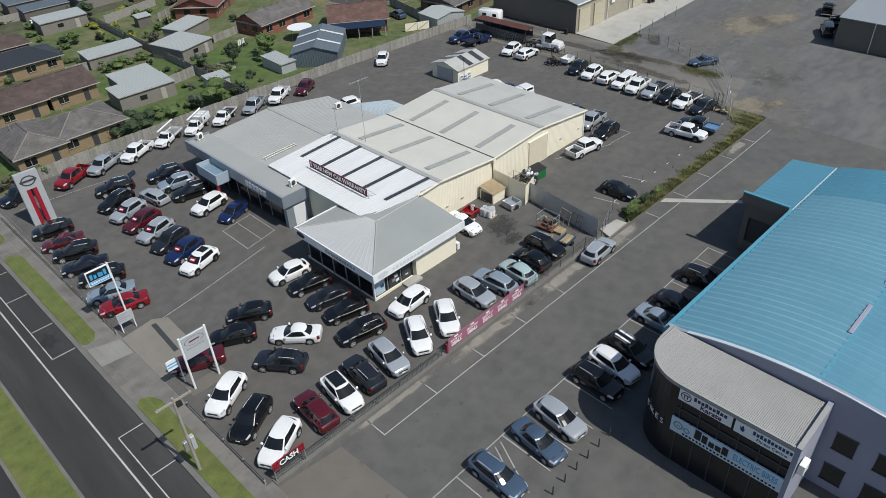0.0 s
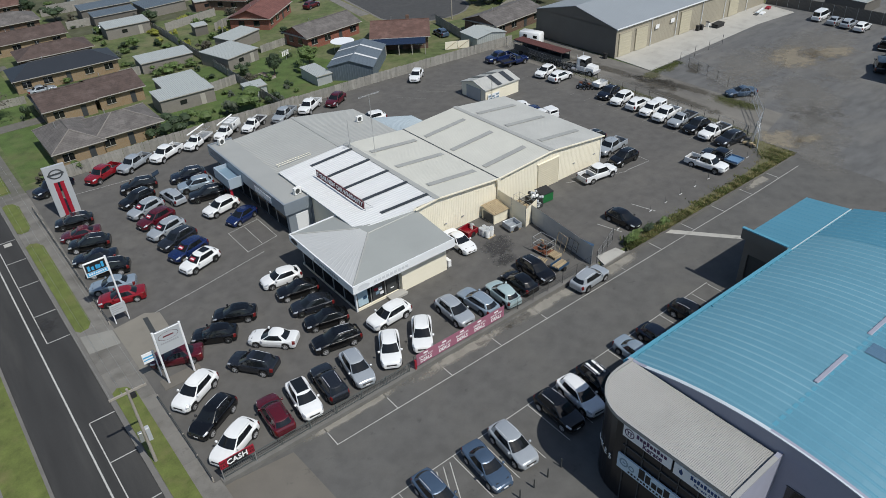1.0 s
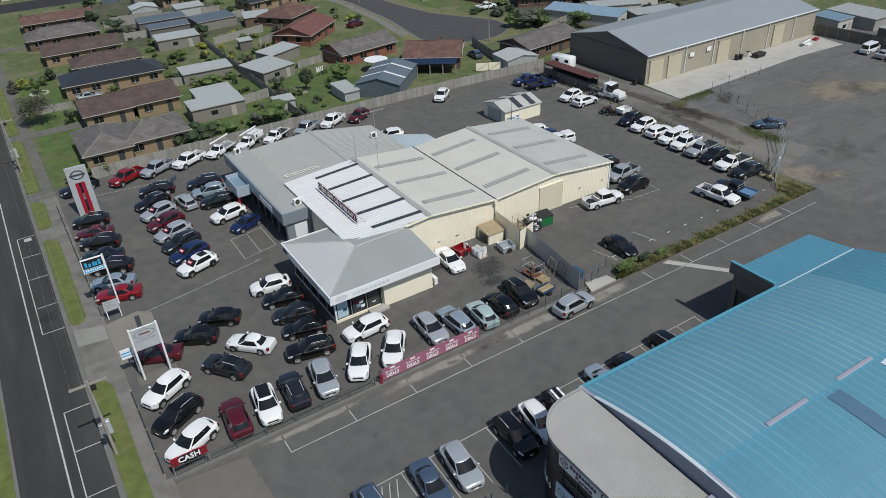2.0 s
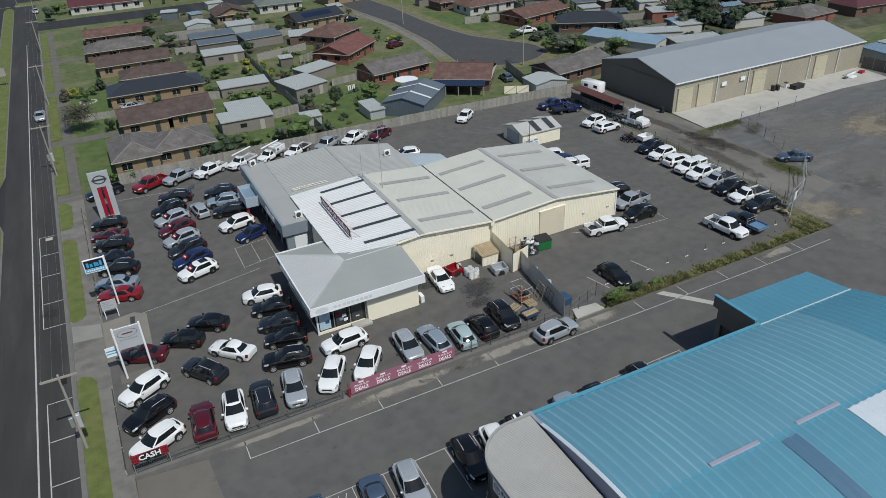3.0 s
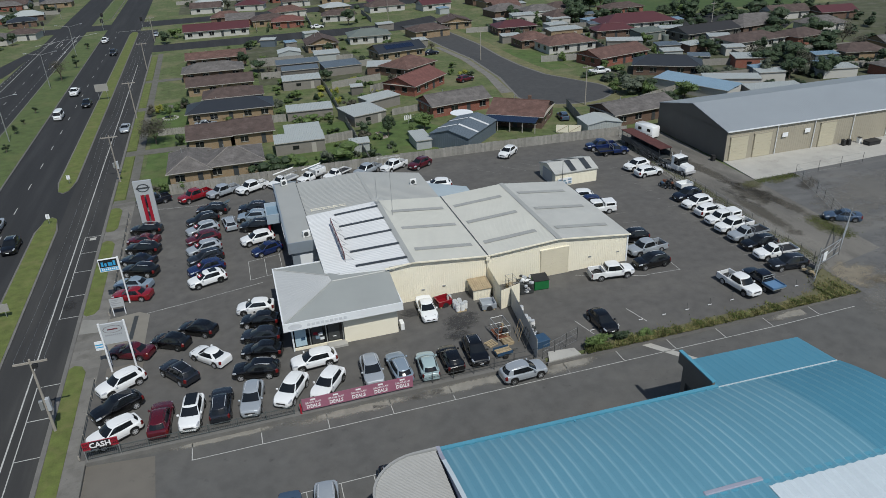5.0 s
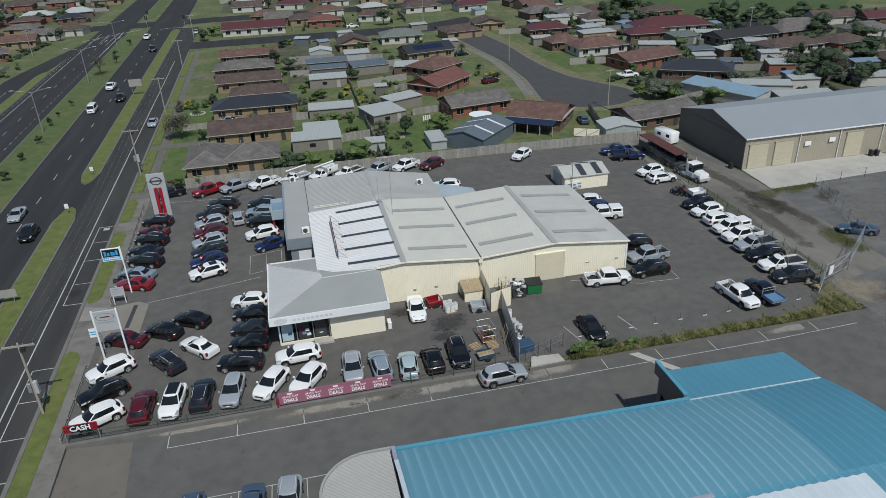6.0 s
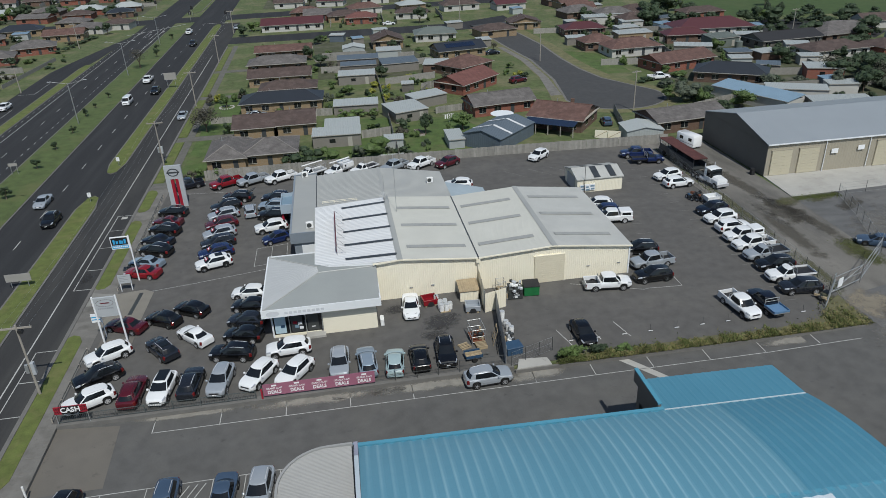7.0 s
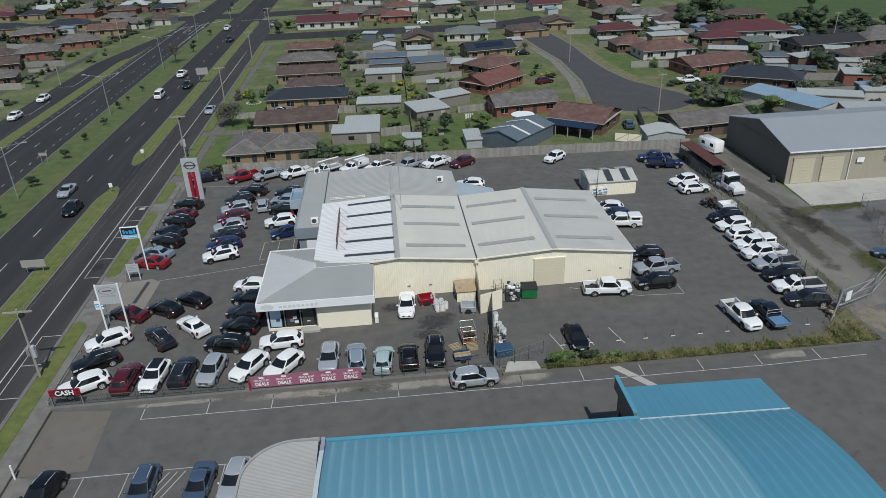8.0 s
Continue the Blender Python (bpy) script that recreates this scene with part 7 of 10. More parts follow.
def add_wheels(t, axles, half, r=1.0, arches=()):
    for x in axles:
        for side in (-1, 1):
            if x in arches:
                ar = part("wheel_arch", ARCH, None, t)
                ar.matrix_basis = pose(x, side * (half - 0.085), 0.36) @ Matrix.Diagonal((r, 1, r, 1))
            ty = part("wheel", WHEEL_TYRE, None, t)
            ty.matrix_basis = pose(x, side * (half - 0.088), 0.355 * r) @ Matrix.Diagonal((r, 1, r, 1))
            part("rim", WHEEL_RIM, None, ty)


TEMPLATE = {}


def painted(ob, m):
    ob.material_slots[0].link = "OBJECT"
    ob.material_slots[0].material = m


def build_vehicle(kind):
    """The first vehicle of a kind, at the origin, facing +x."""
    t = thing("car", "x", "car")
    sp = SPECS["cab" if kind in ("ute", "canopy", "tipper") else "single" if kind in ("tray", "box", "rack") else kind]
    for key, sh in car_shell(sp).items():
        base = key.rstrip("fb1-") if key.startswith("side_window") else key.rstrip("1-")
        if base == "body":
            part("body", sh, PAINT["white"], t, smooth=48)
        else:
            part(base, sh, {"sill_trim": plastic_black, "underbody": rubber, "headlight": lamp_clear, "tail_light": lamp_red}.get(base, glass_car), t, smooth=60)
    is_cab = kind in ("ute", "tray", "box", "rack", "canopy", "tipper")
    front, rear, half = sp["nose"], sp["tail"], sp["W"]
    zl = curve_at(sp["top"], front - 0.05) - 0.06
    xm_ = sp["glass"][0] - 0.42
    zm_ = curve_at(sp["top"], xm_)
    for side in (-1, 1):
        part("mirror", Shape().box(xm_ - 0.09, side * (half + 0.06) - 0.11, zm_ - 0.03, xm_ + 0.07, side * (half + 0.06) + 0.09, zm_ + 0.12, 0, 0.03), PAINT["white"], t, smooth=40)
    grille = Shape().box(front - 0.12, -0.46, zl - 0.16, front + 0.015, 0.46, zl - 0.02, 0, 0.03)
    part("grille", grille, plastic_black, t)
    part("number_plate", Shape().box(front - 0.02, -0.18, 0.5, front + 0.025, 0.18, 0.6), ink_white, t)
    if sp["rails"]:
        x0, x1 = sp["glass"][1] - 0.25, sp["glass"][2] + 0.2
        for side in (-1, 1):
            yr, zr = side * sp["Wr"] * 0.84, sp["H"] + 0.005
            part("roof_rail", Shape().tube([(x0, yr, zr - 0.07), (x0 - 0.15, yr, zr + 0.005), (x0 - 0.5, yr, zr + 0.025), (x1 + 0.6, yr * 0.97, zr - 0.02), (x1 + 0.15, yr * 0.95, zr - 0.06), (x1, yr * 0.94, zr - 0.14)], 0.024, 6), rail_silver, t)
    if kind in ("ute", "canopy"):
        tub = part("tub", Shape().box(-2.6, -0.94, 0.42, -0.93, -0.82, 1.16, 0, 0.03).box(-2.6, 0.82, 0.42, -0.93, 0.94, 1.16, 0, 0.03).box(-1.05, -0.82, 0.42, -0.93, 0.82, 1.16).box(-2.58, -0.8, 0.42, -0.98, 0.8, 0.6), PAINT["white"], t, smooth=35)
        part("tailgate", Shape().box(-2.64, -0.8, 0.5, -2.56, 0.8, 1.08, 0, 0.02), PAINT["white"], tub)
        part("tub_liner", Shape().box(-2.55, -0.795, 0.6, -1.0, 0.795, 0.62), plastic_black, tub)
        part("rear_bumper", Shape().box(-2.74, -0.85, 0.42, -2.6, 0.85, 0.55, 0, 0.02), steel, tub)
        for side in (-1, 1):
            part("tail_light", Shape().box(-2.66, side * 0.86 - 0.06, 0.7, -2.58, side * 0.86 + 0.06, 1.0), lamp_red, tub)
        if kind == "ute":
            part("sports_bar", Shape().rod((-1.05, -0.7, 1.1), (-1.05, -0.6, 1.55), 0.04, 6).rod((-1.05, 0.7, 1.1), (-1.05, 0.6, 1.55), 0.04, 6).rod((-1.05, -0.6, 1.55), (-1.05, 0.6, 1.55), 0.04, 6), steel, t)
        else:
            can = part("canopy", Shape().box(-2.58, -0.88, 1.1, -0.9, 0.88, 1.74, 0, 0.09), PAINT["white"], t, smooth=35)
            for side in (-1, 1):
                part("canopy_window", Shape().box(-2.3, side * 0.885 - 0.006, 1.25, -1.15, side * 0.885 + 0.006, 1.58), glass_car, can)
            part("canopy_window", Shape().box(-2.592, -0.62, 1.22, -2.58, 0.62, 1.58), glass_car, can)
    if kind in ("tray", "rack", "box", "tipper"):
        x1 = -0.35 if kind != "tipper" else -0.95
        tr = part("tray", Shape().box(-2.75, -0.95, 0.78, x1, 0.95, 0.9), steel if kind != "tray" else plastic_black, t)
        for side in (-1, 1):
            part("tray_side", Shape().box(-2.75, side * 0.93 - 0.02, 0.9, x1, side * 0.93 + 0.02, 1.14), PAINT["white"] if kind != "tipper" else PAINT["bluetray"], tr)
        part("tray_tail", Shape().box(-2.77, -0.93, 0.9, -2.73, 0.93, 1.14), PAINT["white"] if kind != "tipper" else PAINT["bluetray"], tr)
        part("chassis", Shape().box(-2.6, -0.45, 0.45, x1, 0.45, 0.78), steel_dark, tr)
        part("headboard", Shape().rod((x1, -0.85, 0.9), (x1, -0.85, 1.75), 0.035, 6).rod((x1, 0.85, 0.9), (x1, 0.85, 1.75), 0.035, 6).rod((x1, -0.85, 1.75), (x1, 0.85, 1.75), 0.035, 6).rod((x1, -0.85, 1.4), (x1, 0.85, 1.4), 0.025, 6), steel, tr)
        if kind == "tipper":
            part("tray_liner", Shape().box(-2.72, -0.9, 0.9, x1 - 0.02, 0.9, 0.93), PAINT["bluetray"], tr, "blue tray floor")
        if kind == "box":
            bx = part("service_body", Shape().box(-2.75, -0.95, 0.9, -0.45, 0.95, 1.95, 0, 0.05), PAINT["white"], t, smooth=35)
            for side in (-1, 1):
                part("hatch", Shape().box(-2.5, side * 0.955 - 0.01, 1.05, -1.5, side * 0.955 + 0.01, 1.75), plastic_white, bx)
                part("vent_window", Shape().box(-1.1, side * 0.955 - 0.012, 1.35, -0.75, side * 0.955 + 0.012, 1.7, 0, 0.0), glass_car, bx)
        if kind in ("rack", "box"):
            zt_ = 2.0 if kind == "box" else 1.95
            rk = part("ladder_rack", Shape().rod((-2.7, -0.8, zt_ + 0.1), (1.2, -0.8, zt_ + 0.1), 0.03, 6).rod((-2.7, 0.8, zt_ + 0.1), (1.2, 0.8, zt_ + 0.1), 0.03, 6).rod((-2.6, -0.8, 0.9), (-2.6, -0.8, zt_ + 0.1), 0.03, 6).rod((-2.6, 0.8, 0.9), (-2.6, 0.8, zt_ + 0.1), 0.03, 6), steel, t)
            for i in range(5):
                part("rack_bar", Shape().rod((-2.6 + i * 0.85, -0.8, zt_ + 0.1), (-2.6 + i * 0.85, 0.8, zt_ + 0.1), 0.025, 5), steel, rk)
            part("conduit_tube", Shape().rod((-2.9, -0.55, zt_ + 0.24), (1.3, -0.55, zt_ + 0.24), 0.11, 10), plastic_white, rk, "white plastic tube")
    add_wheels(t, (1.62, -1.55) if is_cab else sp["axles"], half, sp["r"] / 0.355, (-1.55,) if kind in ("ute", "canopy") else ())
    return t


COLOUR_WORDS = dict(white="white", black="glossy black", navyblack="blue black", darkgrey="dark grey", silver="silver", bluesilver="pale blue silver", greyblue="grey blue", red="bright red", maroon="dark red", navy="navy blue", teal="pale green blue")
KIND_WORDS = dict(suv="SUV", sedan="sedan", hatch="hatchback", van="delivery van", ute="dual cab pickup", tray="tray pickup", box="service body pickup", rack="pickup with ladder rack", canopy="pickup with a canopy", wagon="station wagon", tipper="pickup with a blue tray")
PAINTED = ("body", "mirror", "tub", "tailgate", "canopy", "tray_side", "tray_tail", "service_body")


CAR_SIZE = Matrix.Diagonal((1.05, 1.05, 1.035, 1.0))


def vehicle(kind, colour, x, y, turn, where, group, extra="", z=0.0):
    if kind not in TEMPLATE:
        TEMPLATE[kind] = build_vehicle(kind)
        t = TEMPLATE[kind]
        t.matrix_basis = pose(x, y, z, 0, 0, turn) @ CAR_SIZE
    else:
        t = copy_thing(TEMPLATE[kind], pose(x, y, z, 0, 0, turn) @ CAR_SIZE)
    for o in t.children_recursive:
        base = o.name.split(".")[0]
        if base in PAINTED and not (kind == "tipper" and base.startswith("tray")):
            painted(o, PAINT[colour])
        if base == "roof_rail" and colour in ("maroon", "navy"):
            painted(o, plastic_black)
    tagged(t, (COLOUR_WORDS[colour] + " " + KIND_WORDS[kind] + " " + extra + " " + where).replace("  ", " "), "car", group)
    return t


def row(group, where, cars):
    return [vehicle(k, c, x, y, a, where, group, *rest) for k, c, x, y, a, *rest in cars]


row("cars along the street fence", "facing the street fence", [("suv", "black", -7.3, 51.3, 166), ("sedan", "maroon", -7.5, 47.6, 163), ("suv", "black", -7.3, 44.3, 158), ("sedan", "navyblack", -7.7, 40.7, 157), ("suv", "black", -7.2, 37.2, 157), ("sedan", "bluesilver", -7.8, 33.5, 157), ("sedan", "red", -7.7, 30.6, 162)])
mid = row("cars in the middle row", "in a slanted sales row", [("suv", "black", 2.5, 55.3, 168, "with open tailgate"), ("suv", "black", 1.0, 51.6, -160), ("suv", "silver", 1.0, 48.0, -162, "with red sale card"), ("suv", "maroon", 1.1, 44.5, -163, "with red sale card"), ("suv", "silver", 1.2, 41.0, -162, "with red sale card"), ("suv", "darkgrey", 1.4, 37.8, -161), ("suv", "navy", 1.5, 34.5, -162, "with red sale card"), ("suv", "white", 1.6, 31.2, -162, "with card and sunroof")])
row("cars before the showroom", "before the grey showroom", [("suv", "navyblack", 9.0, 53.4, 169), ("suv", "bluesilver", 8.7, 49.9, 170), ("suv", "black", 8.9, 46.2, 169), ("wagon", "silver", 5.0, 49.0, 98), ("suv", "white", 8.8, 41.5, -167), ("hatch", "navy", 9.9, 37.5, -160)])
row("pickups along the paling fence", "backed onto the paling fence", [("ute", "navyblack", -7.0, 63.4, -160), ("ute", "red", -0.2, 62.7, -150), ("ute", "silver", 4.4, 62.9, -150), ("ute", "white", 9.3, 62.9, -150), ("rack", "white", 14.6, 63.6, -146), ("box", "white", 19.6, 63.8, -145), ("tray", "white", 24.2, 63.4, -145), ("ute", "silver", 29.8, 63.4, -145), ("ute", "white", 34.8, 63.6, -145), ("suv", "maroon", 39.6, 62.9, -148)])
row("cars at the rear of the lot", "at the rear of the lot", [("suv", "white", 56.8, 62.3, -138), ("suv", "white", 39.6, 51.6, 170)])
# the last sedan is red; its maroon paint includes the shade over it
kia = row("cars before the corner showroom", "by the corner showroom", [("hatch", "white", 7.3, 21.7, 172), ("hatch", "black", 7.6, 18.4, 166), ("hatch", "darkgrey", 7.5, 15.0, 165), ("hatch", "black", 7.4, 11.9, 164), ("suv", "black", 6.5, 8.4, 168), ("hatch", "black", 0.5, 19.1, 150), ("hatch", "black", -2.5, 17.4, 150), ("sedan", "white", 1.8, 12.9, 134), ("suv", "darkgrey", -1.4, 10.8, 127), ("sedan", "maroon", -6.7, 16.9, 155)])
row("cars at the corner fence", "by the lot corner fence", [("suv", "white", -7.2, 11.0, -149), ("suv", "black", -7.2, 6.9, -150), ("suv", "white", -7.0, 2.9, -151), ("suv", "maroon", -2.9, 3.4, 86), ("suv", "white", 0.0, 3.4, -97, "with black glass roof"), ("suv", "darkgrey", 2.8, 3.7, 85), ("suv", "silver", 5.8, 3.6, -99), ("suv", "white", 9.7, 3.7, -121), ("suv", "white", 13.4, 3.4, -125), ("suv", "white", 12.6, 8.0, -176)])
row("used cars behind the banner", "behind the driveway fence", [("suv", "silver", 18.1, 4.0, -92), ("wagon", "bluesilver", 21.0, 3.7, 93), ("hatch", "teal", 23.9, 2.9, 85), ("hatch", "black", 26.6, 3.2, 90), ("suv", "black", 29.5, 3.6, -93), ("sedan", "white", 26.9, 13.8, -94), ("hatch", "black", 45.1, 4.1, -88)])
vehicle("suv", "silver", 33.1, -1.15, 3, "parked in the driveway bay", "cars in the driveway", z=DRIVE)
row("cars in the east row", "in the long east row", [("suv", "white", 75.1, 46.8, -168), ("suv", "white", 75.3, 43.2, 2), ("suv", "navyblack", 75.3, 32.0, -170), ("suv", "white", 74.9, 28.8, 187), ("suv", "white", 75.0, 25.5, 3), ("canopy", "white", 74.8, 22.5, 184), ("ute", "white", 74.7, 19.8, 185), ("tray", "silver", 74.6, 16.8, 184), ("suv", "black", 74.3, 13.9, 180), ("tray", "white", 74.3, 10.9, 178), ("suv", "darkgrey", 73.9, 7.9, 174)])
row("pickups by the verge", "by the overgrown verge", [("ute", "white", 64.7, 5.6, -84), ("tipper", "navyblack", 67.8, 5.4, 94)])
row("cars beside the workshop", "beside the cream workshop", [("suv", "black", 58.0, 14.6, -178), ("ute", "silver", 59.4, 18.1, -174), ("suv", "black", 59.4, 22.0, 174), ("ute", "white", 51.7, 13.9, -7), ("canopy", "white", 59.6, 32.6, 172), ("suv", "navy", 59.3, 35.2, 172), ("suv", "white", 59.2, 37.9, 170)])
row("old pickups at the fence corner", "at the fence corner", [("tray", "navy", 75.2, 55.2, -8), ("ute", "navy", 74.4, 58.6, 172)])
vehicle("sedan", "greyblue", 91.2, 16.9, 150, "on the gravel beyond the fence", "cars in the yard")
row("cars in the south bays", "in the driveway bays", [("wagon", "greyblue", 3.0, -12.32, -91, "", DRIVE), ("sedan", "greyblue", 7.8, -12.62, -95, "", DRIVE), ("suv", "silver", 10.85, -12.45, -96, "", DRIVE), ("suv", "black", 16.5, -12.3, -94, "", DRIVE), ("suv", "white", 19.2, -12.35, -97, "", DRIVE), ("suv", "black", 21.9, -12.35, -97, "with roof stripes", DRIVE), ("sedan", "bluesilver", 27.4, -12.22, -92, "", DRIVE), ("hatch", "navyblack", 30.6, -12.22, -92, "", DRIVE), ("suv", "black", 36.0, -12.22, -90, "", DRIVE), ("suv", "black", -5.4, -12.02, -100, "", DRIVE)])
row("cars on the highway", "on the highway", [("van", "white", -32.6, 130.4, -90, "", -0.095), ("ute", "white", -32.6, 155.2, -90, "", -0.095), ("suv", "black", -27.6, 140.2, -90, "", -0.095), ("ute", "darkgrey", -28.6, 212.0, -90, "", -0.095), ("ute", "white", -34.4, 240, -90, "", -0.095), ("sedan", "silver", -30.8, 62.0, -90, "", -0.095), ("suv", "black", -26.6, 53.0, -90, "", -0.095)])
row("cars parked on the streets", "parked at the kerb", [("sedan", "silver", -15.9, 112.3, -90, "", -0.09), ("suv", "white", -63.6, 133.9, -92, "", -0.09), ("suv", "white", -63.4, 116.8, -92, "", -0.09), ("sedan", "silver", -16.6, 245, -91, "", -0.09), ("sedan", "silver", 1.7, 108.0, -2, "", -0.12), ("hatch", "greyblue", 76.9, 80.1, 80, "", -0.12), ("ute", "white", 104.0, 113.6, -4, "", -0.12), ("suv", "maroon", 68.5, 122.0, 20, "", -0.12), ("sedan", "navyblack", 70, 160, 5, "", -0.12), ("sedan", "white", 23.4, 142.0, 5, "", -0.12), ("sedan", "white", 44, 230, 0, "", -0.12)])
row("cars along the yard end fence", "against the dark fence of the yard", [("van", "white", 140.2, 28.8, 4), ("sedan", "silver", 139.4, 25.2, 3), ("suv", "silver", 139.0, 22.2, 2), ("suv", "white", 138.6, 19.2, 2)])
row("old vehicles beside the far shed", "in the shade of the brown shed", [("van", "darkgrey", 118.5, 6.6, 25), ("tray", "black", 124.5, 7.4, 20), ("ute", "black", 131, 11.2, 15)])


# ---- details on single cars ----
def card_on(car):
    part("window_card", Shape().slab((1.0, -0.34, 1.235), (1.0, 0.34, 1.235), (0.62, 0.34, 1.465), (0.62, -0.34, 1.465), 0.01), red_gloss, car, "red sale card in the windscreen")
    part("card_bar", Shape().slab((0.88, -0.26, 1.325), (0.88, 0.26, 1.325), (0.76, 0.26, 1.4), (0.76, -0.26, 1.4), 0.01), ink_white, car)


for i in (2, 3, 4, 6, 7):
    card_on(mid[i])
part("tailgate", Shape().slab((-1.85, -0.6, 1.62), (-1.85, 0.6, 1.62), (-2.75, 0.55, 1.98), (-2.75, -0.55, 1.98), 0.08), PAINT["black"], mid[0], "raised tailgate")
for car in [o for o in scene.objects if o.parent is None and "black glass roof" in o.get("label", "")]:
    part("glass_roof", Shape().box(-1.5, -0.5, 1.6, 0.15, 0.5, 1.675, 0, 0.01), glass_car, car, "black glass roof panel")
for car in [o for o in scene.objects if o.parent is None and "sunroof" in o.get("label", "")] + [kia[8]]:
    part("sunroof", Shape().box(-1.2, -0.45, 1.62, -0.3, 0.45, 1.678, 0, 0.01), glass_car, car, "dark sunroof panel")
for car in [o for o in scene.objects if o.parent is None and "roof stripes" in o.get("label", "")]:
    for yy in (-0.3, 0.3):
        part("roof_stripe", Shape().box(-1.5, yy - 0.1, 1.62, 0.1, yy + 0.1, 1.68), ink_white, car)
    part("roof_rack", Shape().rod((-0.9, -0.6, 1.78), (-0.9, 0.6, 1.78), 0.03, 6).rod((0.0, -0.6, 1.78), (0.0, 0.6, 1.78), 0.03, 6), plastic_black, car)


# ---- signs ----
def pylon_sign(x, y, z0):
    t = thing("pylon_sign", "tall silver pylon sign with red bars and ring emblem", "sign", (x, y, z0))
    part("slab", Shape().box(-1.35, -0.22, 0, -0.62, 0.22, 7.2).box(0.62, -0.22, 0, 1.35, 0.22, 7.2).box(-0.62, -0.22, 4.9, 0.62, 0.22, 7.2), sign_silver, t)
    for sx in (-0.38, 0.38):
        part("red_bar", Shape().box(sx - 0.24, -0.2, 0.0, sx + 0.24, 0.2, 4.9), red_gloss, t, "red upright bar")
    ring = Shape()
    for a in range(0, 360, 15):
        q = []
        for r_, b in ((0.62, a), (0.78, a), (0.78, a + 15), (0.62, a + 15)):
            q.append((1.15 * r_ * math.cos(radians(b)), -0.26, 6.05 + 0.85 * r_ * math.sin(radians(b))))
        ring.face(*q)
        ring.face(*[(px, 0.26, pz) for px, py, pz in reversed(q)])
    part("emblem_ring", ring, clad_dark, t, "dark chrome ring emblem")
    part("emblem_bar", Shape().box(-1.0, -0.28, 5.95, 1.0, 0.28, 6.16), clad_dark, t, "chrome bar across the emblem")
    return t


pylon_sign(-6.95, 55.2, 0)

t = thing("post_sign", "white sign board with a dark oval on two white posts", "sign", (-7.3, 14.35, 0))
for sx in (-1.25, 1.25):
    part("post", Shape().rod((sx, 0, 0), (sx, 0, 6.2), 0.11, 10), sign_white, t, smooth=40)
    part("base_plate", Shape().box(sx - 0.2, -0.2, 0, sx + 0.2, 0.2, 0.04), steel, t)
bd = part("board", Shape().box(-1.15, -0.09, 3.6, 1.15, 0.09, 6.1, 0, 0.02), sign_silver, t)
for yy in (-0.1, 0.1):
    ring = Shape()
    for a in range(0, 360, 15):
        q = [(r_ * 0.95 * math.cos(radians(b)), yy, 5.35 + r_ * 0.45 * math.sin(radians(b))) for r_, b in ((0.95, a), (1.0, a), (1.0, a + 15), (0.95, a + 15))]
        ring.face(*q)
        ring.face(*reversed(q))
    part("emblem_ring", ring, maroon_banner, bd, "dark red oval emblem")
    part("emblem_bar", Shape().box(-0.5, yy - 0.006, 5.28, 0.5, yy + 0.006, 5.42), maroon_banner, bd)
    for i in range(9):
        part("word_bar", Shape().box(-0.85 + i * 0.19, yy - 0.006, 4.58, -0.72 + i * 0.19, yy + 0.006, 4.76), ink_grey, bd)
part("plinth", Shape().box(-1.9, -0.8, 0, 1.9, 0.8, 0.06), tan_concrete, t)

t = thing("small_sign", "small white and blue direction sign on a post", "sign", (-9.1, 15.9, 0))
part("post", Shape().rod((0.35, 0, 0), (0.35, 0, 3.2), 0.06, 8), sign_white, t)
bd = part("board", Shape().box(-0.75, -0.05, 2.1, 0.3, 0.05, 3.2), sign_white, t)
part("stripe", Shape().box(-0.7, -0.06, 2.7, 0.25, 0.06, 2.85).box(-0.7, -0.06, 2.4, 0.25, 0.06, 2.52), sign_blue, bd, "blue stripe")

t = thing("hire_sign", "blue and black sign board on a single leaning white post", "sign", (-8.05, 29.6, 0))
part("post", Shape().rod((0, 0, 0), (0, 0, 6.7), 0.1, 10), sign_white, t, smooth=40)
bd = part("board", Shape().box(-2.3, -0.1, 4.9, -0.05, 0.1, 6.6, 0, 0.02), sign_white, t)
for yy in (-0.105, 0.105):
    part("panel", Shape().box(-2.2, yy - 0.006, 5.45, -0.15, yy + 0.006, 6.5), ink_black, bd, "black upper panel")
    part("panel", Shape().box(-2.2, yy - 0.006, 4.98, -0.15, yy + 0.006, 5.4), sign_blue, bd, "blue lower panel")
    for i, (x, h) in enumerate(((-2.0, 0.6), (-1.62, 0.42), (-1.2, 0.5), (-0.98, 0.45), (-0.62, 0.65))):
        part("word_shape", Shape().box(x, yy * 1.09 - 0.006, 5.62, x + 0.26, yy * 1.09 + 0.006, 5.62 + h), sign_blue, bd, "blue word shape")
    for i in range(8):
        part("word_shape", Shape().box(-2.05 + i * 0.23, yy * 1.09 - 0.006, 5.1, -1.9 + i * 0.23, yy * 1.09 + 0.006, 5.3), ink_white, bd)

t = thing("notice_sign", "grey notice board with faded lines on two short posts", "sign", (-8.95, 26.9, 0))
for sx in (-0.68, 0.68):
    part("post", Shape().rod((sx, 0, 0), (sx, 0, 2.3), 0.06, 8), sign_white, t)
bd = part("board", Shape().box(-0.8, -0.06, 1.15, 0.8, 0.06, 2.35), sign_silver, t)
for i, w in enumerate((0.9, 0.7, 1.1, 0.6)):
    part("text_bar", Shape().box(-0.65, -0.07, 2.1 - i * 0.23, -0.65 + w, -0.06, 2.2 - i * 0.23), ink_grey, bd)

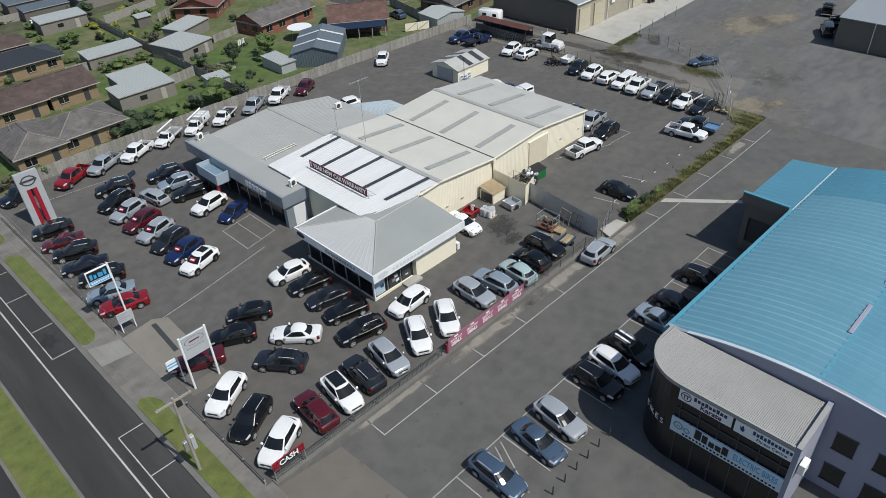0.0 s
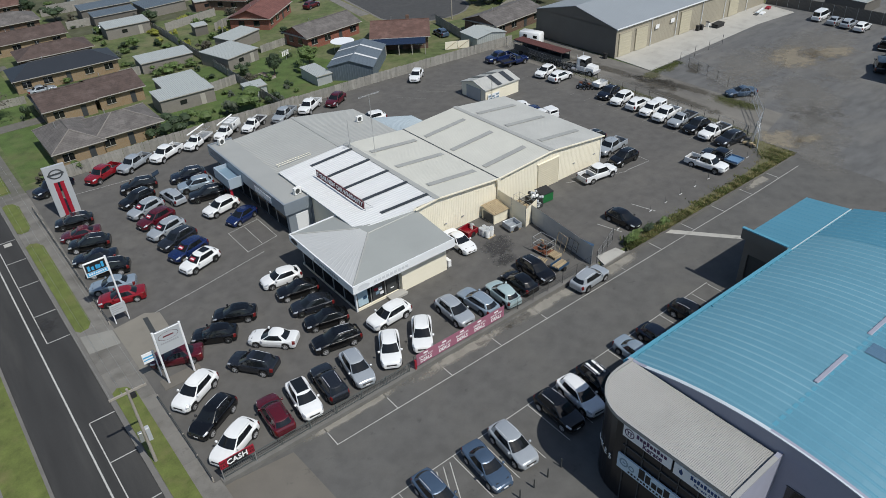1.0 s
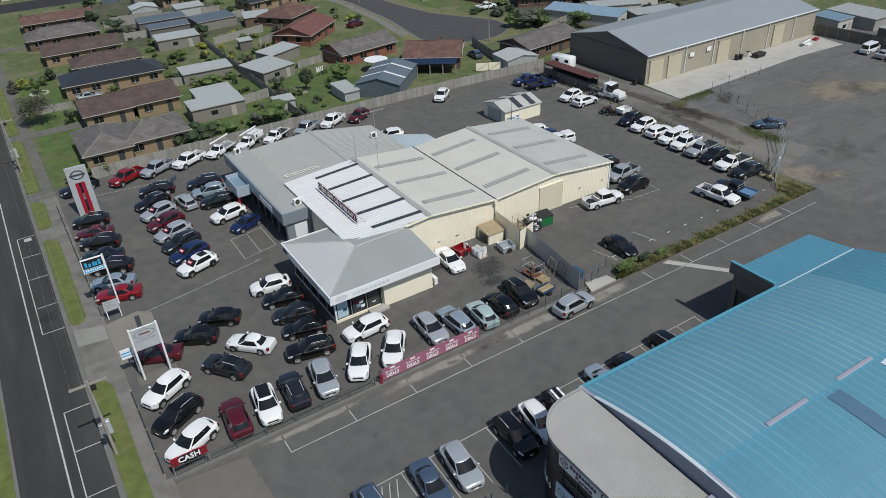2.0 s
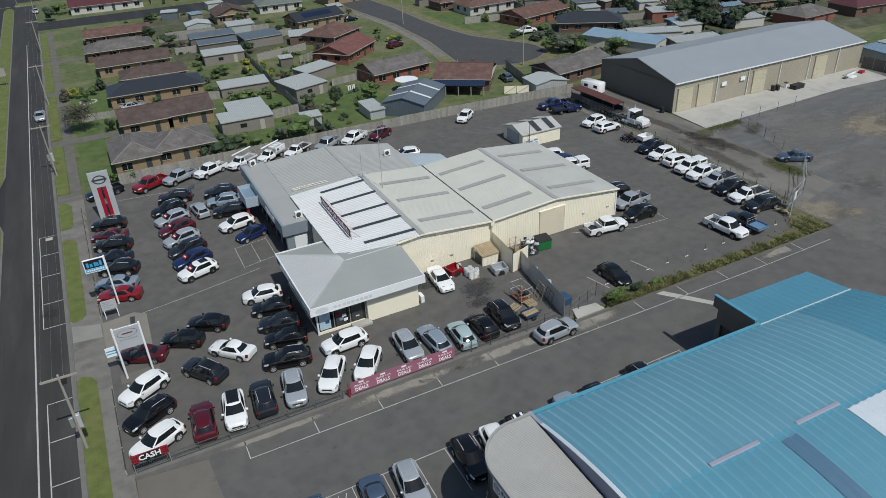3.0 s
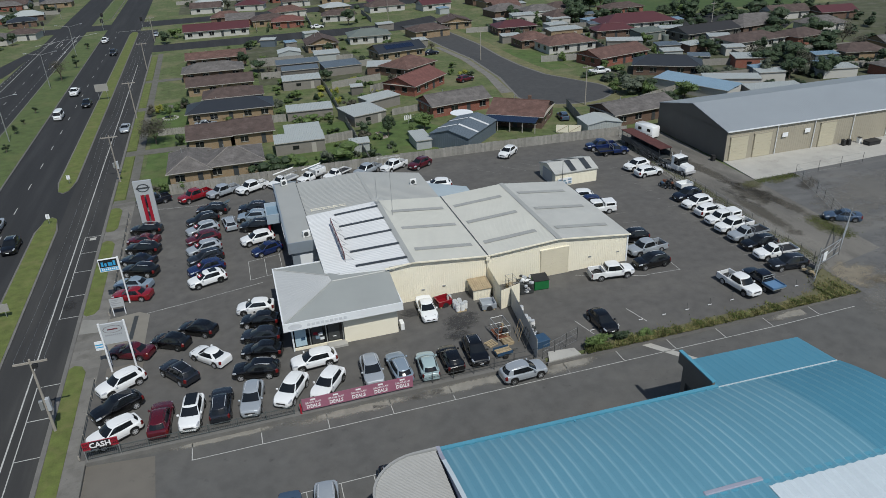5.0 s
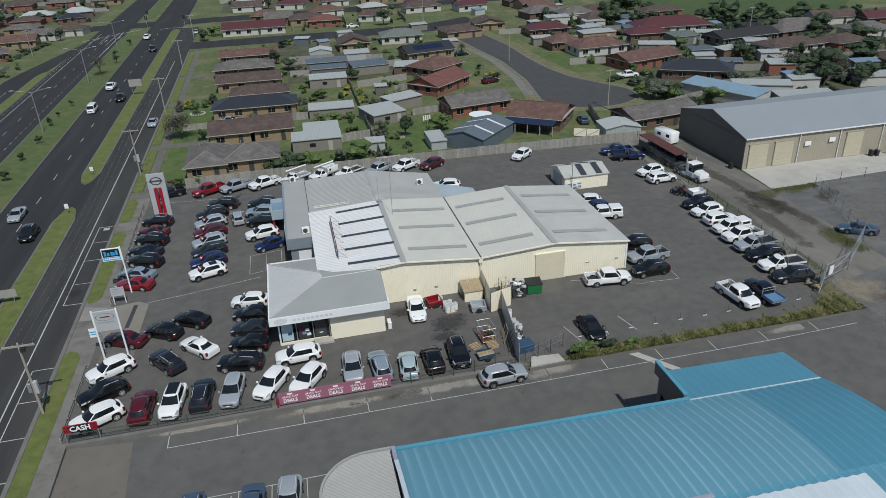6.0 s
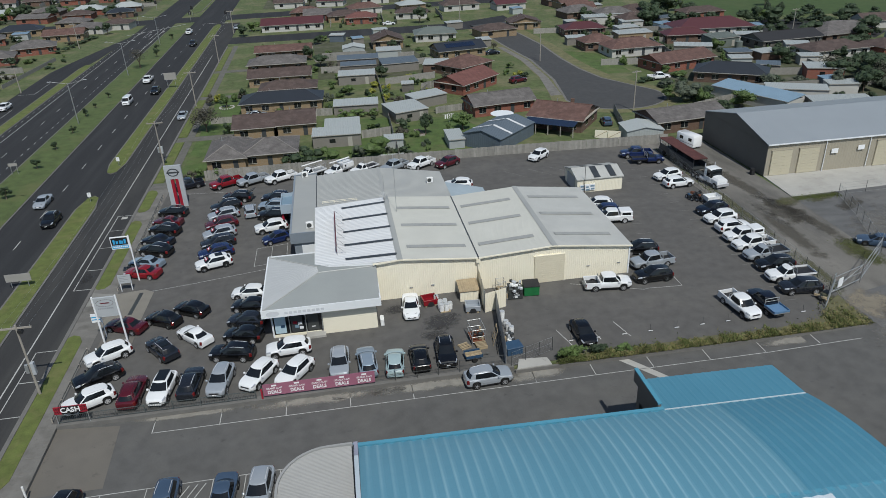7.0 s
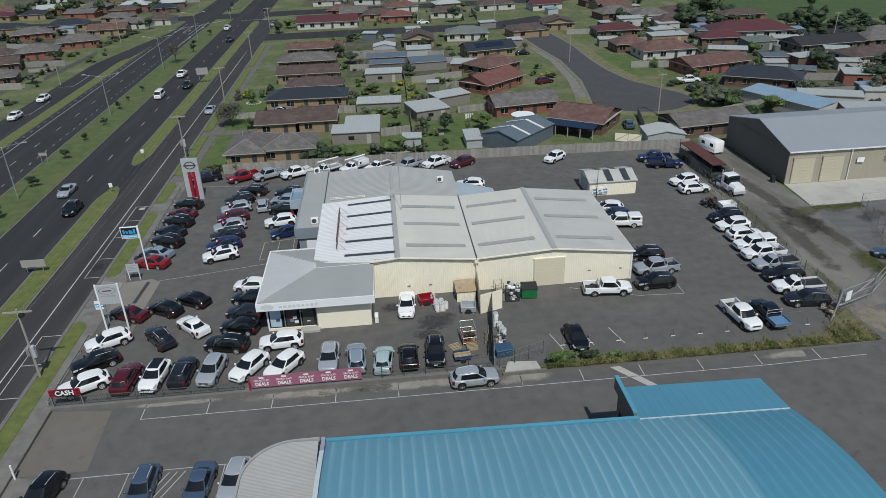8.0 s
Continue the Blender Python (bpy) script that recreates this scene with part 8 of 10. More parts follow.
t = thing("corner_sign", "red black and white cash for cars sign on a metal frame", "sign", (-7.75, 0.3, 0.0))
for sx in (-1.45, 1.45):
    part("post", Shape().rod((sx, 0, 0), (sx, 0, 2.1), 0.045, 8), steel, t)
bd = part("board", Shape().box(-1.5, -0.05, 1.3, 1.5, 0.05, 2.15), red_gloss, t, "red end panels")
part("panel", Shape().box(-0.85, -0.065, 1.3, 0.85, -0.05, 2.15), ink_black, bd, "black middle panel")
write("CASH", 0.78, ink_white, bd, pose(0, -0.075, 1.72, 90, 0, 0), "bold white lettering", 0.92, 0.02)
write("WE\nPAY", 0.36, ink_black, bd, pose(-1.18, -0.06, 1.74, 90, 0, 0), "black lettering", 0.9)
write("FOR\nCARS", 0.36, ink_black, bd, pose(1.18, -0.06, 1.74, 90, 0, 0), "black lettering", 0.75)

t = thing("fence_banner", "long pink sale banner tied to the driveway fence", "banner", (16.0, 0.28, 0.0))
part("cloth", Shape().box(-5.6, -0.02, 0.35, 5.6, 0.02, 1.75), pink_banner, t)
for i in range(5):
    x = -4.5 + i * 2.25
    write("GRAND SLAM", 0.3, ink_white, t, pose(x, -0.035, 1.18, 90, 0, 0), "white banner lettering", 0.85)
    write("DEALS", 0.56, ink_white, t, pose(x, -0.035, 0.72, 90, 0, 0), "bold white banner lettering", 0.86, 0.012)
    part("emblem", Shape().box(x - 0.25, -0.035, 1.42, x + 0.25, -0.022, 1.6), ink_white, t)
part("end_post", Shape().box(-5.85, -0.1, 0, -5.68, 0.1, 1.2), red_gloss, t, "red end post")


# ---- fences ----
def picket_fence(x0, x1, y):
    t = thing("picket_fence", "low dark steel picket fence along the lot edge", "fence", (0, y, 0.1), kind="")
    for z in (0.12, 0.9):
        part("rail", Shape().box(x0, -0.02, z, x1, 0.02, z + 0.05), fence_green, t)
    pm = Shape().box(-0.012, -0.012, 0.02, 0.012, 0.012, 1.0).mesh("picket", fence_green)
    n = int((x1 - x0) / 0.16)
    for i in range(n):
        p = part("picket", pm, None, t)
        p.location = (x0 + (i + 0.5) * (x1 - x0) / n, 0, 0)
    pp = Shape().box(-0.035, -0.035, -0.1, 0.035, 0.035, 1.08, 0, 0.01).mesh("post", fence_green)
    for i in range(8):
        p = part("post", pp, None, t)
        p.location = (x0 + i * (x1 - x0) / 7, 0, 0)
    return t


picket_fence(-9.2, 9.6, 0.4)

t = thing("wire_fence", "thin wire fence on steel posts beside the driveway", "fence", (0, 0.42, 0.1))
for i in range(12):
    part("post", Shape().rod((10.2 + i * 2.25, 0, -0.1), (10.2 + i * 2.25, 0, 1.5), 0.035, 6), steel_dark, t)
for z in (0.35, 0.8, 1.45):
    part("wire", Shape().rod((10.2, 0, z), (35.4, 0, z), 0.022, 5), steel_dark, t)

t = thing("street_rail", "low rusty rail on short posts along the footpath", "rail", (0, 0, 0))
for y0, y1 in ((0.8, 13.0), (27.2, 60.0)):
    part("rail", Shape().rod((-9.95 - 0.008 * y0, y0, 0.42), (-9.95 - 0.012 * y1, y1, 0.42), 0.045, 6), steel_dark, t)
    n = int((y1 - y0) / 2.6)
    for i in range(n + 1):
        y = y0 + (y1 - y0) * i / n
        part("post", Shape().box(-10.02 - 0.01 * y, y - 0.05, 0, -9.9 - 0.01 * y, y + 0.05, 0.5), wood_pole, t)


def paling_fence(pts, h, board, label, gap=0.0, cap=True):
    """A board fence along a line of plan points; each board is a part."""
    t = thing("paling_fence", label, "fence", (0, 0, -0.12), group="timber fences")
    me = Shape().box(-board / 2 + 0.006, -0.012, 0, board / 2 - 0.006, 0.012, h).mesh("paling", paling)
    r_ = random.Random(len(pts) * 7 + int(h * 10) + int(pts[0][0]))
    for (xa, ya), (xb, yb) in zip(pts, pts[1:]):
        L = math.hypot(xb - xa, yb - ya)
        turn = math.degrees(math.atan2(yb - ya, xb - xa))
        n = max(1, round(L / board))
        for i in range(n):
            u = (i + 0.5) / n
            p = part("paling", me, None, t)
            p.matrix_basis = pose(xa + (xb - xa) * u, ya + (yb - ya) * u, r_.uniform(-0.05, 0.03), r_.uniform(-1.5, 1.5), r_.uniform(-0.8, 0.8), turn) @ Matrix.Translation((0, 0.02 * (i % 2), 0))
        nx, ny = -(yb - ya) / L * 0.05, (xb - xa) / L * 0.05
        for z in (0.35, h - 0.35):
            part("rail", Shape().rod((xa + nx, ya + ny, z), (xb + nx, yb + ny, z), 0.045, 4), wood_pole, t)
    return t


paling_fence([(-4.5, 66.9), (20, 66.9), (52, 66.2), (83.5, 64.6)], 1.95, 0.45, "weathered grey paling fence behind the sales lot")
paling_fence([(31.3, 67.2), (31.8, 100), (32.2, 132), (31.6, 156)], 1.8, 0.7, "dark shaded paling fence between backyards")
paling_fence([(25.0, 84.3), (31.2, 85.4)], 1.8, 0.4, "short pale timber fence between backyards")
paling_fence([(15.4, 104.6), (19.3, 104.2)], 1.8, 0.4, "short grey timber fence beside a house")
paling_fence([(-8.5, 104.8), (-2.0, 104.4)], 1.5, 0.45, "low grey timber side fence")
paling_fence([(78.0, 72.5), (81.6, 88)], 2.0, 0.6, "dark timber fence beside a driveway")
paling_fence([(42.5, 121.5), (50, 126), (52, 131)], 1.8, 0.6, "grey timber fence behind a brick house")
paling_fence([(15, 167.5), (32, 166.5), (46, 164)], 1.8, 0.7, "dark timber fence across the backyards")
paling_fence([(42.8, 98.5), (50, 100)], 1.6, 0.6, "pale timber fence beside a shed")
paling_fence([(98, 84), (108, 88), (124, 92)], 1.8, 0.7, "timber fence behind the court houses")
t = thing("yard_gate", "cream boarded double gate across a driveway", "gate", (71.2, 71.6, -0.12), -27)
for i in range(2):
    lf = part("leaf", Shape().box(i * 2.6, -0.03, 0.1, i * 2.6 + 2.5, 0.03, 1.7), wall_cream, t)
    part("brace", Shape().rod((i * 2.6 + 0.1, -0.05, 0.2), (i * 2.6 + 2.4, -0.05, 1.6), 0.05, 4), wood, lf)


def sheet_fence(name, ax, ay, bx, by, h, material, label, top=True):
    t = thing(name, label, "fence")
    s_ = Shape().ribbed((ax, ay, 0), (bx, by, 0), (bx, by, h), (ax, ay, h), 0.25, 0.03)
    d = Vector((bx - ax, by - ay, 0)).normalized()
    nx, ny = -d.y * -0.02, d.x * -0.02
    s_.ribbed((bx - nx, by - ny, 0), (ax - nx, ay - ny, 0), (ax - nx, ay - ny, h), (bx - nx, by - ny, h), 0.25, 0.0)
    part("sheet", s_, material, t)
    n = max(2, int(math.hypot(bx - ax, by - ay) / 2.4) + 1)
    for i in range(n):
        u = i / (n - 1)
        part("post", Shape().rod((ax + (bx - ax) * u, ay + (by - ay) * u, 0), (ax + (bx - ax) * u, ay + (by - ay) * u, h + 0.05), 0.045, 6), steel, t)
    return t


sheet_fence("sheet_fence", 144.0, 43.5, 145.0, 8.0, 2.4, shed_dark_wall, "tall dark sheet fence closing the yard")
sheet_fence("sheet_fence", 35.45, 0.7, 37.0, 12.2, 2.5, sheet_grey, "tall grey corrugated sheet fence across the yard")
sheet_fence("sheet_fence", 35.5, 11.4, 35.9, 16.9, 3.0, wall_cream, "tall cream ribbed screen fence beside the workshop")
sheet_fence("sheet_fence", 35.5, 11.4, 38.3, 12.3, 2.6, wall_cream, "cream ribbed gate leaf standing open")


def chain_fence(pts, h, label, step=2.8, net=True):
    t = thing("chain_fence", label, "fence", group="wire fences")
    for (xa, ya), (xb, yb) in zip(pts, pts[1:]):
        L = math.hypot(xb - xa, yb - ya)
        n = max(1, round(L / step))
        for i in range(n + 1):
            u = i / n
            part("post", Shape().rod((xa + (xb - xa) * u, ya + (yb - ya) * u, -0.1), (xa + (xb - xa) * u, ya + (yb - ya) * u, h), 0.035, 6), steel_dark, t)
        for z in (0.1, h * 0.55, h - 0.05):
            part("wire", Shape().rod((xa, ya, z), (xb, yb, z), 0.012, 4), steel, t)
        if net:
            s_ = Shape()
            m = int(L / 0.45)
            for i in range(m):
                u0, u1 = i / m, (i + 1) / m
                p0, p1 = (xa + (xb - xa) * u0, ya + (yb - ya) * u0), (xa + (xb - xa) * u1, ya + (yb - ya) * u1)
                s_.rod((*p0, 0.1), (*p1, h - 0.05), 0.006, 3).rod((*p1, 0.1), (*p0, h - 0.05), 0.006, 3)
            part("netting", s_, steel, t)
    return t


chain_fence([(77.3, 7.2), (77.9, 20), (78.4, 40), (79.5, 56), (81.5, 64.2)], 2.0, "tall wire netting fence on dark posts east of the lot")
chain_fence([(36.0, 0.4), (41.0, 2.3)], 1.8, "sagging wire gate beside the driveway", 1.7)
chain_fence([(90.0, 14.5), (95, 26), (97.5, 33.5)], 2.0, "wire netting fence along the gravel lane")
chain_fence([(97.5, 33.5), (112, 34.0)], 2.0, "wire netting fence along the concrete apron", 4.5, False)
for i in range(10):
    x = 43.5 + i * 3.1
    t = thing("marker_post", "thin leaning steel post with a white tag", "post", (x, 3.45, 0), group="marker posts")
    part("post", Shape().rod((0, 0, 0), (0.05 * ((i % 3) - 1), 0.1, 0.95), 0.02, 5), steel_dark, t)
    part("tag", Shape().box(-0.26, -0.03, 0.1, 0.26, -0.01, 0.2), sign_white, t)

# folding gate frames at the end of the verge
t = thing("steel_gate", "leaning galvanised steel gate frames at the yard corner", "gate", (76.2, 5.2, 0))
posts = part("gate_post", Shape().rod((-1.8, -1.4, 0), (-0.6, -0.6, 3.2), 0.07, 8).rod((-0.4, 0.2, 0), (0.2, 0.4, 3.4), 0.07, 8), steel, t)
for k in range(2):
    x0, y0, x1, y1 = (0.0, 0.3, 5.4, 2.4) if k == 0 else (5.4, 2.4, 12.5, 8.2)
    lf = part("gate_leaf", Shape().rod((x0, y0, 0.9), (x1, y1, 0.9), 0.045, 6).rod((x0, y0, 2.9), (x1, y1, 2.9), 0.045, 6).rod((x0, y0, 0.4), (x0, y0, 3.3), 0.05, 6).rod((x1, y1, 0.4), (x1, y1, 3.6), 0.05, 6), steel, t)
    part("gate_brace", Shape().rod((x0, y0, 0.9), (x1, y1, 2.9), 0.035, 6).rod((x0, y0, 1.9), (x1, y1, 1.9), 0.03, 6), steel, lf)
part("gate_sign", Shape().box(0.5, 0.3, 1.5, 1.4, 0.36, 2.7, 22), sign_white, t, "white sign plate on the gate")


# ---- poles, wires and lamps ----
def power_pole(x, y, h, arm=2.9, box=False, turn=0.0):
    t = thing("power_pole", "grey timber power pole with a crossarm", "power pole", (x, y, -0.05), turn, group="power poles")
    part("pole", Shape().rod((0, 0, 0), (0, 0, h), 0.15, 10, 0.1), wood_pole, t, smooth=40)
    ar = part("crossarm", Shape().box(-arm / 2, -0.07, h - 0.45, arm / 2, 0.07, h - 0.28), wood_pole, t)
    for i in range(4):
        part("insulator", Shape().rod((-arm / 2 + 0.15 + i * (arm - 0.3) / 3, 0, h - 0.28), (-arm / 2 + 0.15 + i * (arm - 0.3) / 3, 0, h - 0.1), 0.035, 6), steel, ar)
    if box:
        part("cable_box", Shape().box(0.1, -0.2, 2.6, 0.45, 0.2, 4.0, 0, 0.02), sign_silver, t, "grey cable box")
        part("cable_box", Shape().box(-0.5, -0.15, 2.8, -0.16, 0.15, 3.8, 0, 0.02), steel, t, "grey cable box")
        part("drop_fuse", Shape().box(0.1, -0.25, h - 0.95, 0.5, 0.25, h - 0.55), plastic_black, t)
    return t


POLES = ((-12.85, 6.0, 8.5, True), (-13.7, 77.2, 8.9, True), (-14.3, 122.0, 8.8, False), (-15.3, 176, 8.8, False), (-16.4, 232, 8.8, False))
for x, y, h, b in POLES:
    power_pole(x, y, h, 2.9, b)
power_pole(86.3, 87.9, 9.0, 2.2, turn=8)
power_pole(81.2, 145, 8.5, 2.0)
power_pole(73.0, 232, 9.0, 2.2)
power_pole(-66.3, 152.4, 7.0, 1.6)
power_pole(-70.4, 221, 9.0, 2.4)
power_pole(165, 150, 9.5, 2.2)
for (xa, ya, ha, _), (xb, yb, hb, _) in zip(POLES, POLES[1:]):
    for off in (-1.3, -0.43, 0.43, 1.3):
        t = thing("power_line", "thin sagging overhead power wire", "wire", group="power wires")
        line = []
        for i in range(9):
            u = i / 8
            line.append((xa + off + (xb - xa) * u, ya + (yb - ya) * u, ha - 0.05 + (hb - ha) * u - 1.1 * 4 * u * (1 - u)))
        s_ = Shape().tube(line, 0.006)
        part("wire", s_, steel, t)

for x, y in ((-38.6, 60.6), (-40.0, 114.0), (-40.7, 166.0), (-41.4, 218)):
    t = thing("street_lamp", "tall galvanised street lamp with two long arms", "street lamp", (x, y, 0), group="street lamps")
    part("pole", Shape().rod((0, 0, 0), (0, 0, 9.5), 0.11, 10, 0.07), steel, t, smooth=40)
    for sx in (-1, 1):
        part("arm", Shape().rod((0, 0, 9.4), (sx * 3.6, 0, 10.1), 0.035, 6), steel, t)
        part("lamp_head", Shape().box(sx * 3.9 - 0.4, -0.12, 10.05, sx * 3.9 + 0.4, 0.12, 10.17, 0, 0.03), sign_silver, t)
for x, y, w, h, z in ((-24.0, 144.3, 3.2, 1.9, 2.4), (-23.6, 31.2, 3.2, 1.1, 0.9), (-41.8, 80.0, 1.6, 0.6, 1.6)):
    t = thing("road_sign", "plain grey back of a road sign on two posts", "road sign", (x, y, 0), group="road signs")
    part("panel", Shape().box(-w / 2, -0.03, z, w / 2, 0.03, z + h), wall_grey, t)
    for sx in (-w / 3, w / 3):
        part("post", Shape().rod((sx, 0.06, 0), (sx, 0.06, z + h), 0.05, 6), steel, t)


def traffic_light(x, y, turn):
    t = thing("traffic_light", "grey traffic light pole with black signal head", "traffic light", (x, y, -0.1), turn, group="traffic lights")
    part("pole", Shape().rod((0, 0, 0), (0, 0, 4.4), 0.07, 8), steel, t)
    head = part("signal_head", Shape().box(-0.55, -0.3, 3.0, 0.55, -0.12, 4.6, 0, 0.03), plastic_black, t)
    part("hood", Shape().rod((0, -0.3, 3.9), (0, -0.55, 3.88), 0.2, 10).rod((0, -0.3, 3.4), (0, -0.55, 3.38), 0.2, 10), plastic_black, head)
    return t


for x, y, turn in ((-62.0, 278.0, 0), (-70.4, 284.6, 40), (-40.8, 291.0, 0), (-62.6, 321.0, 10), (-23.0, 268.0, 0), (-38.6, 271.5, 180)):
    traffic_light(x, y, turn)
for x, y in ((-22.6, 79.6), (-22.8, 61.0)):
    t = thing("keep_left_sign", "small white traffic sign on the grass island", "road sign", (x, y, 0.06), group="island signs")
    part("post", Shape().rod((0, 0, 0), (0, 0, 1.6), 0.04, 6), steel, t)
    part("plate", Shape().box(-0.3, -0.03, 0.9, 0.3, 0.0, 1.7), sign_white, t)
for i in range(6):
    t = thing("bollard", "short dark steel bollard", "bollard", (4.9 + i * 1.54, -16.3, DRIVE), group="bollards by the shopfront")
    part("tube", Shape().rod((0, 0, 0), (0, 0, 1.05), 0.06, 10), steel_dark, t)
t = thing("white_post", "white plastic post on a gravel corner", "post", (-9.0, -9.1, DRIVE))
part("tube", Shape().rod((0, 0, 0), (0.02, 0, 1.6), 0.09, 10), plastic_white, t)
flat("ground_gravel_corner", [(-9.8, -14.2), (-6.9, -14.2), (-6.6, -9.6), (-9.3, -8.9)], -0.6, DRIVE + 0.03, concrete, "rubble and weeds at the driveway corner", "ground")


# ---- yard things ----
t = thing("lean_to", "low cream lean-to shed against the workshop wall", "shed", (34.3, 15.2, 0))
part("wall", Shape().ribbed((-1.2, -0.7, 0), (1.1, -0.7, 0), (1.1, -0.7, 1.4), (-1.2, -0.7, 1.4), 0.2, 0.02).box(-1.2, -0.66, 0, 1.1, 1.5, 1.4), wall_cream, t)
# dark panel on the solid wall stands for the shade inside an open side
part("opening", Shape().box(-1.23, -0.5, 0.05, -1.2, 1.3, 1.3), clad_dark, t)
part("roof", Shape().slab((-1.3, -0.85, 1.45), (1.2, -0.85, 1.45), (1.2, 1.6, 1.85), (-1.3, 1.6, 1.85), 0.05), wood, t, "stained timber roof")
for i in range(9):
    part("batten", Shape().slab((-1.2 + i * 0.28, -0.8, 1.5), (-1.05 + i * 0.28, -0.8, 1.5), (-1.05 + i * 0.28, 1.5, 1.88), (-1.2 + i * 0.28, 1.5, 1.88), 0.03), wood, t)


def pickup_tub(x, y, turn, colour, label):
    t = thing("pickup_tub", label, "pickup tub", (x, y, 0), turn, group="loose pickup tubs")
    b_ = part("shell", Shape().box(-0.9, -0.85, 0.25, 0.9, -0.72, 0.9, 0, 0.03).box(-0.9, 0.72, 0.25, 0.9, 0.85, 0.9, 0, 0.03).box(-0.9, -0.72, 0.25, -0.78, 0.72, 0.9).box(0.78, -0.72, 0.25, 0.9, 0.72, 0.9), PAINT[colour], t, smooth=35)
    part("floor", Shape().box(-0.8, -0.72, 0.28, 0.8, 0.72, 0.36), PAINT[colour], t)
    for sx in (-0.6, 0.6):
        part("support", Shape().box(sx - 0.1, -0.8, 0, sx + 0.1, 0.8, 0.25), wood, t)
    for sy in (-1, 1):
        part("wheel_arch", Shape().rod((0, sy * 0.78, 0.3), (0, sy * 0.86, 0.3), 0.38, 14), plastic_black, t)
    return t


pickup_tub(29.3, 15.0, 8, "red", "loose red pickup tub on the ground")
pickup_tub(34.2, 12.4, -6, "silver", "loose silver pickup tub on blocks")


def drum(x, y, z=0.0, group="white drums"):
    t = thing("drum", "white plastic drum with a lid", "drum", (x, y, z), group=group)
    part("barrel", Shape().rod((0, 0, 0), (0, 0, 0.84), 0.29, 14), plastic_white, t, smooth=40)
    part("hoop", Shape().rod((0, 0, 0.5), (0, 0, 0.54), 0.31, 14), plastic_white, t)
    part("lid", Shape().rod((0, 0, 0.84), (0, 0, 0.9), 0.27, 14), sign_silver, t)
    return t


def pallet(x, y, z, turn, label="worn timber pallet"):
    t = thing("pallet", label + " on the asphalt", "pallet", (x, y, z), turn, group="pallets")
    for i in range(5):
        part("board", Shape().box(-0.6, -0.55 + i * 0.24, 0.1, 0.6, -0.41 + i * 0.24, 0.13), wood, t)
    for yy in (-0.5, 0.0, 0.5):
        part("bearer", Shape().box(-0.6, yy - 0.04, 0, 0.6, yy + 0.04, 0.1), wood, t)
    return t


pallet(30.9, 13.0, 0, 5)
for x, y in ((30.5, 12.8), (31.1, 12.8), (30.4, 13.4), (31.0, 13.4), (31.6, 13.3), (30.5, 14.0), (31.1, 14.1)):
    drum(x, y, 0.13 if x < 31.4 and y < 13.6 else 0.0)
drum(30.2, 15.3)
for x, y, z in ((36.9, 8.6, 0), (37.2, 7.9, 0), (36.9, 8.55, 0.9), (37.3, 7.2, 0), (37.5, 6.6, 0)):
    drum(x, y, z, "drums behind the sheet fence")
pallet(31.8, 5.0, 0, 20)
pallet(33.6, 4.6, 0, 4)
pallet(33.6, 4.6, 0.13, 4, "second timber pallet of a stack")
pallet(33.6, 4.6, 0.26, 4, "third timber pallet of a stack")
cage = thing("steel_cage", "galvanised steel cage holding rusty scrap", "cage", (33.4, 6.2, 0), 3)
for sx in (-0.75, 0.75):
    for sy in (-1.1, 1.1):
        part("post", Shape().rod((sx, sy, 0), (sx, sy, 1.9), 0.035, 6), steel, cage)
for z in (0.3, 1.0, 1.88):
    part("rail", Shape().rod((-0.75, -1.1, z), (0.75, -1.1, z), 0.03, 6).rod((-0.75, 1.1, z), (0.75, 1.1, z), 0.03, 6).rod((-0.75, -1.1, z), (-0.75, 1.1, z), 0.03, 6).rod((0.75, -1.1, z), (0.75, 1.1, z), 0.03, 6), steel, cage)
part("cage_floor", Shape().box(-0.75, -1.1, 0.28, 0.75, 1.1, 0.36), rust, cage, "rusty orange cage floor")
rng2 = random.Random(11)


def scrap_heap(name, label, x, y, w, d, h, n, mats_, tall=0.3):
    t = thing(name, label, "scrap", (x, y, 0))
    for i in range(n):
        a, l, z = rng2.uniform(0, 180), rng2.uniform(0.2, 0.8), rng2.uniform(0, h)
        px, py = rng2.uniform(-w / 2, w / 2), rng2.uniform(-d / 2, d / 2)
        part("piece", Shape().box(px - l / 2, py - 0.12, 0.0 if i < n // 2 else z * 0.7, px + l / 2, py + 0.12, z + 0.12, a, 0.015), rng2.choice(mats_), t)
    return t


scrap_heap("scrap_pieces", "rusty scrap pieces inside the steel cage", 33.4, 6.4, 1.2, 1.7, 0.9, 14, [rust, steel_dark, wood, rust])
t = thing("loose_tyre", "used car tyre lying on scrap", "tyre", (33.7, 5.6, 0.9))
part("tyre", Shape().rod((0, 0, 0), (0, 0, 0.2), 0.32, 16), rubber, t)
part("hub", Shape().rod((0, 0, 0.2), (0, 0, 0.21), 0.18, 12), steel_dark, t)
tr = thing("trailer", "small blue trailer loaded with timber", "trailer", (32.3, 2.6, 0), 5)
part("tray", Shape().box(-0.9, -0.6, 0.45, 0.9, 0.6, 0.52).box(-0.9, -0.62, 0.45, 0.9, -0.58, 0.8).box(-0.9, 0.58, 0.45, 0.9, 0.62, 0.8), tarp_blue, tr)
for sy in (-0.72, 0.72):
    w_ = part("wheel", Shape().rod((0, sy - 0.08, 0.28), (0, sy + 0.08, 0.28), 0.28, 14), rubber, tr)
part("drawbar", Shape().rod((0.9, 0, 0.45), (1.8, 0, 0.4), 0.05, 6), steel_dark, tr)
